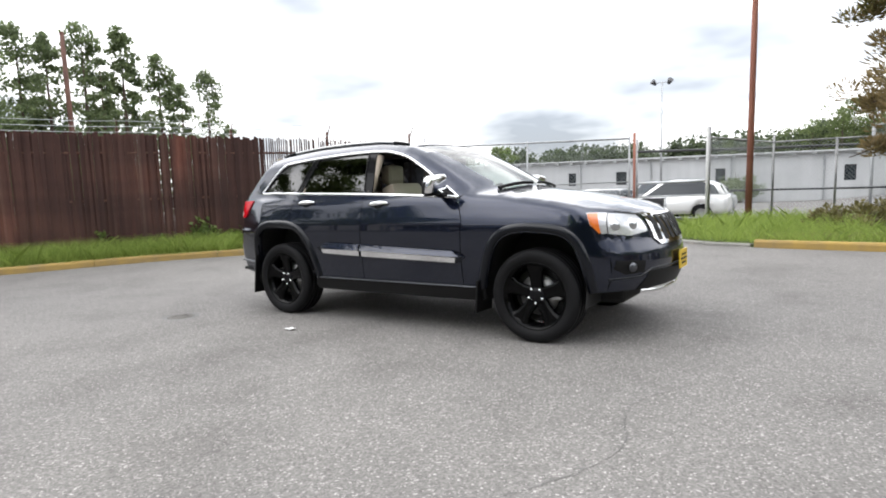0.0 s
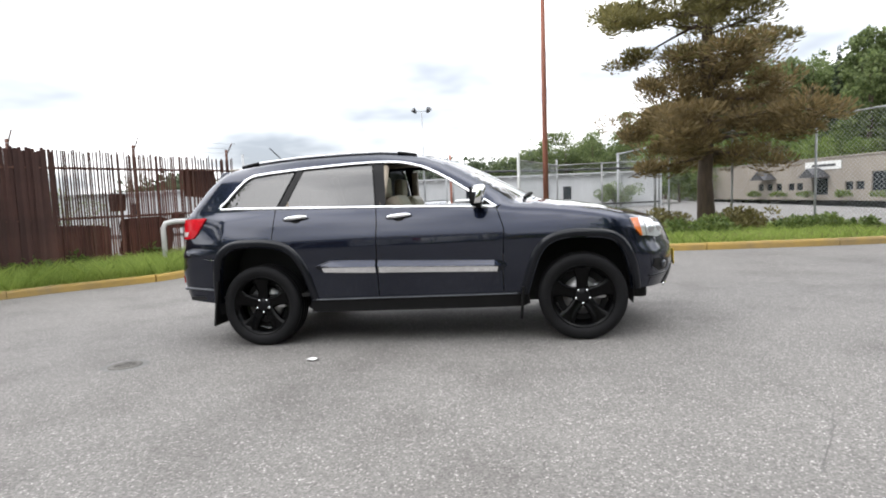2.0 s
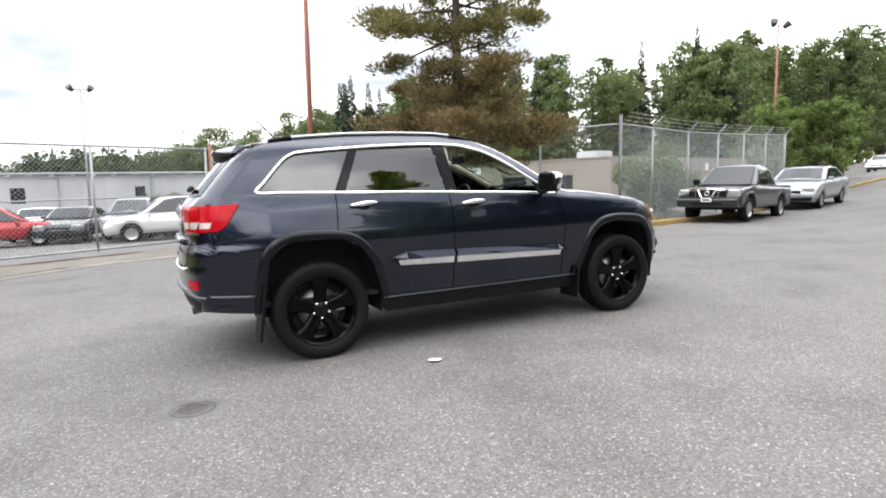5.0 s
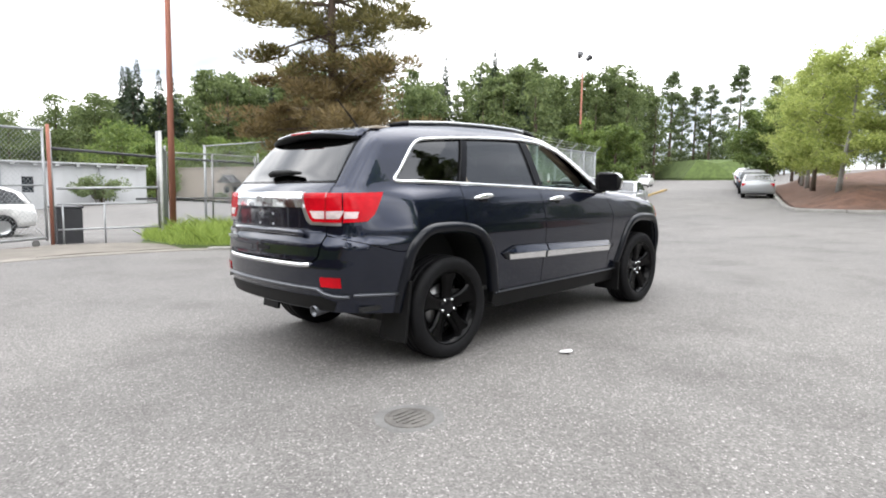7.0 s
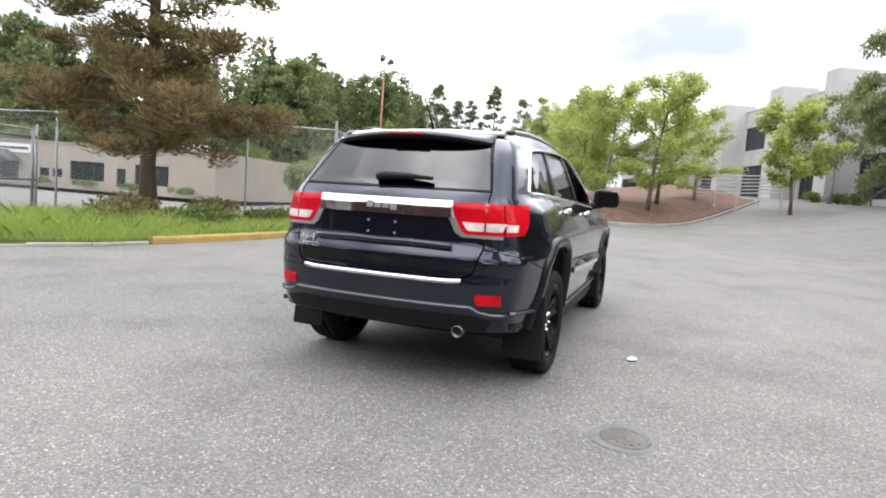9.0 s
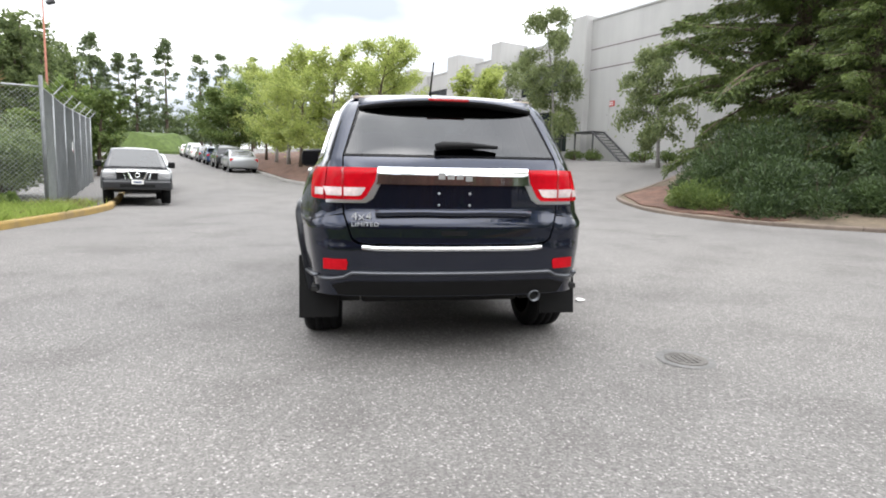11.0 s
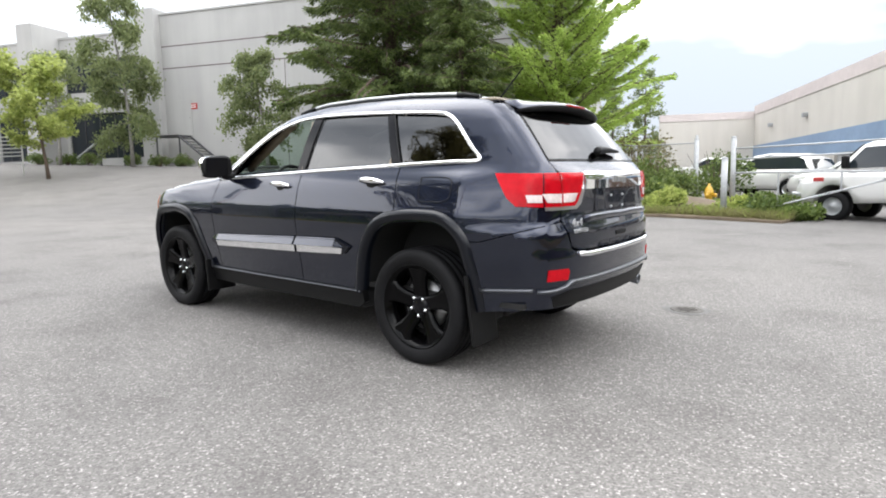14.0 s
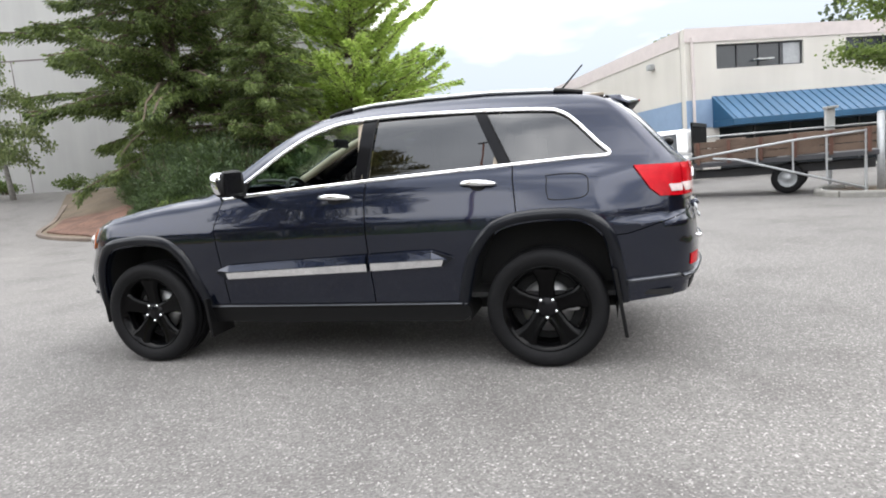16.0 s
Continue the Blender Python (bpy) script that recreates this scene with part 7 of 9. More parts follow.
# ---- parked vehicles ----
def shell(profile, wide, crown=0.02, step=0.22):
    """A body closed between its two flanks; profile in (x, z), half width by height."""
    P, F = flat_fill(profile, (), step)
    w = wide(P[:, 1])
    n = len(P)
    L = np.stack([P[:, 0], w, P[:, 1]], 1)
    vs = np.concatenate([L, L * (1, -1, 1)]).tolist()
    a, b, c = P[F[:, 0]], P[F[:, 1]], P[F[:, 2]]
    ccw = ((b - a)[:, 0] * (c - a)[:, 1] - (b - a)[:, 1] * (c - a)[:, 0]) > 0
    Fl = np.where(ccw[:, None], F[:, ::-1], F)
    fs = [tuple(t) for t in Fl] + [tuple(i + n for i in t[::-1]) for t in Fl]
    count = {}
    for t in Fl:
        for i in range(3):
            count[(int(t[i]), int(t[(i + 1) % 3]))] = 1
    rim = [e for e in count if (e[1], e[0]) not in count]
    cols = {}
    for i in {i for e in rim for i in e}:
        row = [i]
        for k in (0.9, 0.5, 0.0, -0.5, -0.9):
            x, z, ww = P[i, 0], P[i, 1], w[i]
            cx = (P[:, 0].min() + P[:, 0].max()) / 2
            end = min(1.0, abs(x - cx) / (0.5 * np.ptp(P[:, 0])))
            vs.append((x + math.copysign(0.10, x - cx) * (1 - k * k) * end**6, ww * k, z + crown * (1 - k * k)))
            row.append(len(vs) - 1)
        row.append(i + n)
        cols[i] = row
    for a_, b_ in rim:
        for k in range(6):
            fs.append((cols[b_][k], cols[a_][k], cols[a_][k + 1], cols[b_][k + 1]))
    return vs, fs


KINDS = {
    "sedan": dict(l=4.6, r=0.32, w=0.89, wb=2.7, body=[(-2.25, 0.3), (-2.3, 0.6), (-2.25, 0.95), (-1.7, 1.02), (0.9, 0.98), (1.8, 0.86), (2.2, 0.7), (2.3, 0.5), (2.2, 0.28), (0, 0.22)], cabin=[(-1.75, 0.98), (-1.0, 1.38), (-0.3, 1.45), (0.25, 1.40), (1.05, 0.96)]),
    "suv": dict(l=4.6, r=0.36, w=0.92, wb=2.7, body=[(-2.25, 0.38), (-2.32, 0.7), (-2.25, 1.08), (-1.5, 1.12), (0.9, 1.06), (1.7, 0.98), (2.15, 0.85), (2.28, 0.6), (2.2, 0.34), (0, 0.28)], cabin=[(-2.22, 1.05), (-1.95, 1.5), (-1.5, 1.68), (-0.3, 1.72), (0.25, 1.64), (1.05, 1.04)]),
}


def parked_car(kind, x, y, heading, paint, label, rims=None):
    """A parked car with its nose towards heading (degrees)."""
    k = KINDS[kind]
    zs = [gz(x, y), gz(x + 1.3 * math.cos(radians(heading)), y + 1.3 * math.sin(radians(heading)))]
    pitch = math.degrees(math.atan2(zs[1] - zs[0], 1.3))
    c = thing("parked_car", label, "car", at=Matrix.Translation((x, y, zs[0])) @ pose(0, 0, 0, 0, -pitch, heading))
    W = k["w"]
    lo = table((0.2, W - 0.08), (0.5, W), (0.8, W), (1.1, W - 0.07), (1.5, W - 0.22), (1.8, W - 0.34))
    hub = k["wb"] / 2
    rr = k["r"]
    body = []
    base_pts = k["body"]
    for p in base_pts[:-1]:
        body.append(p)
    # wheel arches along the underside
    low = base_pts[-1][1]
    for cx in (hub, -hub):
        for a in np.linspace(0.0, math.pi, 9):
            body.append((cx + (rr + 0.05) * math.cos(a), low + 0.08 + (rr + 0.05) * math.sin(a) * 1.02))
    part("body", shell(body, lo, 0.03), paint, c, "", True)
    part("underbody", bm_box(-k["l"] * 0.46, k["l"] * 0.45, -W * 0.7, W * 0.7, low + 0.02, low + 0.38), DARK, c)
    part("cabin", shell(k["cabin"], lo, 0.035), paint, c, "", True)
    cab = np.array(k["cabin"])
    ctr = cab.mean(0)
    glass_out = ctr + (cab - ctr) * (0.86, 0.80)
    top = glass_out[:, 1].max()
    bot = max(glass_out[:, 1].min(), 1.0 if kind == "sedan" else 1.1)
    poly = [(p[0], max(p[1], bot)) for p in glass_out]
    Pg, Fg = flat_fill(poly, (), 0.3)
    for s in (1, -1):
        V = np.stack([Pg[:, 0], s * (lo(Pg[:, 1]) + 0.006), Pg[:, 1]], 1)
        a, b, d = V[Fg[:, 0]], V[Fg[:, 1]], V[Fg[:, 2]]
        fl = np.cross(b - a, d - a)[:, 1] * s < 0
        part("side_window", (V.tolist(), np.where(fl[:, None], Fg[:, ::-1], Fg).tolist()), DARK_GLASS, c, "dark side windows")
        xm = (poly[0][0] + poly[-1][0]) / 2
        part("pillar", bm_box(xm - 0.05, xm + 0.03, min(s * (lo(bot) - 0.11), s * (lo(bot) + 0.0)), max(s * (lo(bot) - 0.11), s * (lo(bot) + 0.0)), bot, bot + 0.02), paint, c)

    def pane(p, q, name):
        (x0, z0), (x1, z1) = p, q
        vs = []
        for t in (0.12, 0.9):
            xx, zz = x0 + (x1 - x0) * t, z0 + (z1 - z0) * t
            n = Vector((-(z1 - z0), 0, (x1 - x0)))
            n = n.normalized() * (0.04 if n.z > 0 else -0.04)
            for f in (-0.86, -0.4, 0.4, 0.86):
                vs.append((xx + n.x, f * lo(zz), zz + n.z + 0.035 * (1 - f * f) * 0.6))
        fs = [(0, 1, 5, 4), (1, 2, 6, 5), (2, 3, 7, 6)]
        part(name, (vs, fs), DARK_GLASS, c)
    pane(k["cabin"][-1], k["cabin"][-2], "windscreen")
    pane(k["cabin"][0], k["cabin"][1], "rear_window")
    tyre = mesh_of("tyre", *revolve([(-0.1, rr * 0.62), (-0.11, rr * 0.9), (-0.08, rr), (0.08, rr), (0.11, rr * 0.9), (0.1, rr * 0.62)], "y", 24), RUBBER, True)
    rimm = mesh_of("rim", *revolve([(0.1, rr * 0.64), (0.07, rr * 0.55), (0.085, rr * 0.2), (0.09, 0.0)], "y", 20), rims or SATIN, True)
    for cx in (hub, -hub):
        for s in (1, -1):
            t = part("wheel", tyre, RUBBER, c)
            t.matrix_local = pose(cx, s * (W - 0.13), rr, 0, 0, 0 if s > 0 else 180)
            part("rim", rimm, SATIN, t)
    xf, xr = k["l"] / 2, -k["l"] / 2
    for s in (1, -1):
        part("headlamp", bm_box(xf - 0.28, xf - 0.02, min(s * (W - 0.42), s * (W - 0.05)), max(s * (W - 0.42), s * (W - 0.05)), 0.66 if kind == "sedan" else 0.78, 0.78 if kind == "sedan" else 0.93, 0.03), CLEAR_LENS, c)
        part("tail_lamp", bm_box(xr - 0.0, xr + 0.16, min(s * (W - 0.30), s * (W - 0.03)), max(s * (W - 0.30), s * (W - 0.03)), 0.72, 0.92, 0.03), RED_LENS, c)
        part("mirror", bm_box(0.62, 0.78, min(s * W, s * (W + 0.16)), max(s * W, s * (W + 0.16)), 0.98, 1.1, 0.03), paint, c)
    part("grille", bm_box(xf - 0.02, xf + 0.045, -0.45, 0.45, 0.52, 0.68, 0.02), BLACK_PLASTIC, c)
    part("bumper", bm_box(xf - 0.12, xf + 0.06, -W + 0.1, W - 0.1, 0.34, 0.46, 0.04), BLACK_PLASTIC, c)
    part("rear_plate", bm_box(xr - 0.055, xr - 0.04, -0.16, 0.16, 0.72, 0.82), PAPER, c)
    return c


def car_paint(name, color):
    return plain(name, color, 0.3, 0.3, 0.9, 0.05, 3, spec=0.3)


SILVER, WHITE_CAR, RED_CAR = car_paint("silver_paint", (0.32, 0.33, 0.345)), car_paint("white_paint", (0.74, 0.74, 0.73)), car_paint("red_paint", (0.36, 0.02, 0.028))
BLACK_CAR, BLUE_CAR, GREY_CAR = car_paint("black_paint", (0.018, 0.02, 0.022)), car_paint("blue_paint", (0.03, 0.06, 0.14)), car_paint("grey_paint", (0.13, 0.14, 0.15))
ROAD_A = math.degrees(math.atan2(0.31, 0.95))


PICKUP_CAR = plain("charcoal_paint", (0.026, 0.027, 0.030), 0.3, 0.2, 0.8, 0.08, 3, spec=0.3)


def pickup(x, y, heading):
    """The dark pickup parked nose-first to the camera."""
    c = thing("pickup_truck", "black mid-size pickup truck with chrome grille at the kerb", "pickup truck", at=Matrix.Translation((x, y, gz(x, y))) @ pose(0, 0, 0, 0, -1.2, heading) @ Matrix.Scale(0.93, 4))
    wide = table((0.3, 0.86), (0.55, 0.925), (0.95, 0.925), (1.1, 0.90), (1.5, 0.74), (1.8, 0.66))
    body = [(-2.6, 0.5), (-2.62, 1.05), (-0.95, 1.07), (0.85, 1.1), (1.9, 1.03), (2.4, 0.94), (2.52, 0.72), (2.45, 0.42)]
    for cx in (1.65, -1.55):
        body += [(cx + 0.44 * math.cos(a), 0.42 + 0.46 * math.sin(a)) for a in np.linspace(0, math.pi, 11)]
    part("body", shell(body, wide, 0.03, 0.16), PICKUP_CAR, c, "", True)
    part("underbody", bm_box(-2.5, 2.35, -0.62, 0.62, 0.36, 0.8), DARK, c)
    part("cabin", shell([(-1.0, 1.05), (-0.85, 1.55), (-0.6, 1.70), (0.1, 1.745), (0.35, 1.69), (1.1, 1.07)], wide, 0.04, 0.16), PICKUP_CAR, c, "", True)
    for s in (1, -1):
        for (x0, x1, x2, x3) in ((-0.82, -0.20, -0.28, -0.66), (-0.10, 0.92, 0.30, -0.12)):
            zs = (1.15, 1.15, 1.6, 1.6)
            vs = [(xx, s * (float(wide(zz)) + 0.007), zz) for xx, zz in zip((x0, x1, x2, x3), zs)]
            part("side_window", (vs, [(0, 1, 2, 3) if s < 0 else (3, 2, 1, 0)]), DARK_GLASS, c)
        part("headlamp", bm_box(2.30, 2.50, min(0.54 * s, 0.90 * s), max(0.54 * s, 0.90 * s), 0.74, 0.97, 0.04), CLEAR_LENS, c, "clear headlamp")
        m = part("door_mirror", bm_box(0.72, 0.86, min(0.93 * s, 1.14 * s), max(0.93 * s, 1.14 * s), 1.13, 1.32, 0.04), BLACK_PLASTIC, c)
        part("wheel_flare", bm_tube([(1.65 + 0.46 * math.cos(a), s * 0.925, 0.42 + 0.47 * math.sin(a)) for a in np.linspace(0.1, math.pi - 0.1, 13)], 0.035, 6), PICKUP_CAR, c)
        for cx in (1.65, -1.55):
            t = part("wheel", revolve([(-0.11, 0.23), (-0.125, 0.34), (-0.09, 0.375), (0.09, 0.375), (0.125, 0.34), (0.11, 0.23)], "y", 30), RUBBER, c, "", True)
            t.matrix_local = pose(cx, s * 0.79, 0.375, 0, 0, 0 if s > 0 else 180)
            part("rim", revolve([(0.11, 0.235), (0.06, 0.2), (0.085, 0.08), (0.09, 0.0)], "y", 24), SATIN, t, "", True)
        part("bed_rail", bm_box(-2.6, -1.0, min(0.80 * s, 0.90 * s), max(0.80 * s, 0.90 * s), 1.055, 1.12, 0.02), BLACK_PLASTIC, c)
    ws = [(1.10, -0.74, 1.10), (1.10, 0.74, 1.10), (0.36, 0.62, 1.665), (0.36, -0.62, 1.665)]
    part("windscreen", ([(x + 0.03, y, z + 0.045) for x, y, z in ws], [(0, 1, 2, 3)]), DARK_GLASS, c, "grey windscreen")
    part("bumper", bm_box(2.34, 2.66, -0.90, 0.90, 0.44, 0.70, 0.05), PICKUP_CAR, c)
    part("bumper_intake", bm_box(2.655, 2.667, -0.46, 0.46, 0.50, 0.60, 0.005), BLACK_PLASTIC, c)
    g = part("grille", bm_box(2.44, 2.60, -0.54, 0.54, 0.73, 0.96, 0.03), BLACK_PLASTIC, c, "black grille with a chrome vee")
    for s in (1, -1):
        part("chrome_bar", bm_tube([(2.61, 0.52 * s, 0.955), (2.63, 0.26 * s, 0.95), (2.63, 0.16 * s, 0.74)], 0.035, 6), CHROME, g)
        part("chrome_bar", bm_tube([(2.61, 0.36 * s, 0.95), (2.62, 0.30 * s, 0.74)], 0.03, 6), CHROME, g)
    part("emblem", moved(revolve([(0, 0.075), (0.02, 0.07), (0.02, 0.05), (0.0, 0.045)], "y", 20), pose(2.615, 0, 0.855, 0, 0, -90)), CHROME, g, "", True)
    part("chrome_lip", bm_tube([(2.60, -0.50, 0.97), (2.64, 0, 0.985), (2.60, 0.50, 0.97)], 0.018, 6), CHROME, g)
    pl = part("front_plate", bm_box(2.668, 2.676, -0.155, 0.155, 0.60, 0.72), PAPER, c, "white plate")
    part("plate_bar", bm_box(2.677, 2.679, -0.11, 0.11, 0.635, 0.68), BLUE_CAR, pl)
    part("tailgate_panel", bm_box(-2.66, -2.60, -0.8, 0.8, 0.55, 1.05, 0.02), PICKUP_CAR, c)


pickup(13.5, 7.16, 181.5 + ROAD_A)
notice = thing("fence_notice", "small white notice with a faded red edge tied to the fence", "sign", at=Matrix.Translation((14.9, 9.53, 1.75)) @ pose(0, 0, 0, 0, 0, ROAD_A))
part("plate", bm_box(-0.14, 0.14, -0.03, -0.02, -0.15, 0.15, 0.003), PAPER, notice)
part("plate_edge", bm_box(-0.14, 0.14, -0.034, -0.031, -0.15, -0.11), RED_PAINT, notice)


parked_car("sedan", 19.3, 8.75, 180 + ROAD_A, SILVER, "silver sedan parked at the kerb behind the pickup")
x, y = 35.5, 8.05
parked_car("sedan", x, y, ROAD_A, SILVER, "silver sedan parked along the mulched bank")
parked_car("suv", x + 5.6, y + 1.95, ROAD_A, BLACK_CAR, "black sport utility vehicle parked along the bank")
parked_car("sedan", x + 12.0, y + 4.1, ROAD_A, BLUE_CAR, "dark blue sedan parked along the street")
parked_car("sedan", x + 17.8, y + 6.1, ROAD_A, GREY_CAR, "grey sedan parked along the street")
parked_car("sedan", x + 25, y + 8.6, ROAD_A, WHITE_CAR, "white sedan parked far up the street")
parked_car("suv", x + 31, y + 10.6, ROAD_A, SILVER, "silver wagon parked far up the street")
parked_car("sedan", x + 38, y + 13, ROAD_A, WHITE_CAR, "white car parked far up the street")
parked_car("sedan", 56, 25.5, 180 + ROAD_A, WHITE_CAR, "white car facing down the street")
parked_car("suv", -2.35, 20.7, 183, WHITE_CAR, "white sport utility vehicle parked in the lot behind the gate")
red_suv = parked_car("suv", -8.35, 22.7, 9, RED_CAR, "red compact sport utility vehicle parked in the lot")
red_suv.matrix_world = red_suv.matrix_world @ Matrix.Scale(0.93, 4)
parked_car("suv", -11.6, 25.6, 5, WHITE_CAR, "white van-like car parked behind the red one")
parked_car("sedan", -5.9, 24.0, -100, BLACK_CAR, "black sedan parked in the lot row")
parked_car("suv", -3.7, 24.0, -97, GREY_CAR, "dark grey car parked in the lot row")
parked_car("sedan", -1.6, 24.4, -95, SILVER, "silver sedan parked in the lot row")
parked_car("sedan", -7.6, 26.8, -95, WHITE_CAR, "white sedan parked in the second row")
parked_car("sedan", -16.5, 27.5, -60, WHITE_CAR, "white sedan parked far in the lot")

for k, (x, y, body, col, word) in enumerate(((48.7, 40.5, "suv", RED_CAR, "red"), (49.7, 39.1, "sedan", RED_CAR, "dark red"), (50.4, 38.1, "sedan", BLACK_CAR, "black"), (51.0, 37.2, "sedan", GREY_CAR, "grey"), (51.9, 35.8, "suv", WHITE_CAR, "white"), (47.2, 42.4, "sedan", WHITE_CAR, "white"))):
    parked_car(body, x, y, 215 + 3 * (k % 3), col, word + " car parked in the lot behind the street fence")


def flatbed():
    """White cab truck with a stake bed."""
    t = thing("flatbed_truck", "white work truck with a loaded brown stake bed", "truck", at=Matrix.Translation((-4.7, -12.5, gz(-4.7, -12.5))) @ pose(0, 0, 0, 0, 0, -20) @ Matrix.Scale(0.92, 4))
    wide = table((0.4, 0.9), (0.7, 0.98), (1.15, 0.98), (1.3, 0.95), (1.8, 0.80), (2.0, 0.72))
    body = [(0.28, 0.5), (0.25, 1.22), (1.75, 1.25), (2.5, 1.15), (2.75, 1.05), (2.85, 0.8), (2.8, 0.5)]
    body += [(2.0 + 0.46 * math.cos(a), 0.46 + 0.46 * math.sin(a)) for a in np.linspace(0, math.pi, 11)]
    part("cab_body", shell(body, wide, 0.03, 0.16), WHITE_CAR, t, "white painted cab and hood", True)
    part("cab", shell([(0.27, 1.2), (0.33, 1.75), (0.45, 1.92), (1.25, 1.93), (1.45, 1.85), (2.0, 1.22)], wide, 0.04, 0.16), WHITE_CAR, t, "", True)
    for s in (1, -1):
        vs = [(xx, s * (float(wide(zz)) + 0.007), zz) for xx, zz in ((0.55, 1.32), (1.78, 1.30), (1.40, 1.80), (0.60, 1.82))]
        part("side_window", (vs, [(0, 1, 2, 3) if s < 0 else (3, 2, 1, 0)]), DARK_GLASS, t)
        part("headlamp", bm_box(2.62, 2.84, min(0.62 * s, 0.93 * s), max(0.62 * s, 0.93 * s), 0.82, 1.06, 0.03), CLEAR_LENS, t)
        part("mirror", bm_box(1.62, 1.74, min(1.0 * s, 1.22 * s), max(1.0 * s, 1.22 * s), 1.3, 1.6, 0.04), BLACK_PLASTIC, t)
        part("door_seam", bm_box(0.50, 0.51, min(0.981 * s, 0.986 * s), max(0.981 * s, 0.986 * s), 0.6, 1.25), BLACK_PLASTIC, t)
        part("marker", bm_box(2.2, 2.45, min(0.972 * s, 0.99 * s), max(0.972 * s, 0.99 * s), 1.0, 1.1, 0.01), RED_PAINT, t)
        for cx in (2.0, -2.1):
            w = part("wheel", revolve([(-0.13, 0.22), (-0.14, 0.345), (-0.1, 0.38), (0.1, 0.38), (0.14, 0.345), (0.12, 0.22)], "y", 28), RUBBER, t, "", True)
            w.matrix_local = pose(cx, s * 0.82, 0.38, 0, 0, 0 if s > 0 else 180)
            part("rim", revolve([(0.11, 0.225), (0.0, 0.20), (0.02, 0.12), (0.08, 0.1), (0.09, 0.0)], "y", 20), GALV, w, "", True)
        for k in range(6):
            part("stake", bm_box(-3.85 + 0.76 * k, -3.77 + 0.76 * k, min(1.06 * s, 1.11 * s), max(1.06 * s, 1.11 * s), 0.9, 1.5), RUSTY, t)
        for z in (1.05, 1.24, 1.42):
            part("side_board", bm_box(-3.95, 0.10, min(1.02 * s, 1.057 * s), max(1.02 * s, 1.057 * s), z - 0.08, z + 0.08, 0.006), CRATE, t)
    part("windscreen", ([(x + 0.03, y, z + 0.05) for x, y, z in ((2.0, -0.84, 1.25), (2.0, 0.84, 1.25), (1.46, 0.72, 1.83), (1.46, -0.72, 1.83))], [(0, 1, 2, 3)]), DARK_GLASS, t)
    part("bumper", bm_box(2.72, 2.98, -0.98, 0.98, 0.5, 0.74, 0.04), SATIN, t, "chrome bumper")
    part("chassis", bm_box(-3.95, 2.6, -0.45, 0.45, 0.5, 0.72, 0.02), FRAME_DARK, t)
    part("bed_deck", bm_box(-4.0, 0.2, -1.06, 1.06, 0.82, 0.94, 0.01), FRAME_DARK, t)
    rack = part("headache_rack", bm_box(0.12, 0.18, -1.0, 1.0, 1.98, 2.08), BLACK_PLASTIC, t, "black bar rack behind the cab")
    for k in range(9):
        yy = -0.98 + 0.245 * k
        part("bar", bm_box(0.13, 0.17, yy - 0.025, yy + 0.025, 0.94, 1.98), BLACK_PLASTIC, rack)
    for k, (x0, y0, h) in enumerate(((-0.6, -0.5, 0.62), (-1.5, 0.3, 0.5), (-2.4, -0.2, 0.58))):
        part("crate", bm_box(x0 - 0.35, x0 + 0.35, y0 - 0.35, y0 + 0.35, 0.945, 0.945 + h, 0.02), CRATE, t, "brown load")


flatbed()
parked_car("suv", 0.3, -23.2, -25, WHITE_CAR, "white crew-cab pickup behind the pipe gate")
parked_car("suv", -3.2, -19.6, -28, WHITE_CAR, "white van in the works yard")
parked_car("suv", 4.0, -30.0, -25, WHITE_CAR, "white van at the far end of the yard")


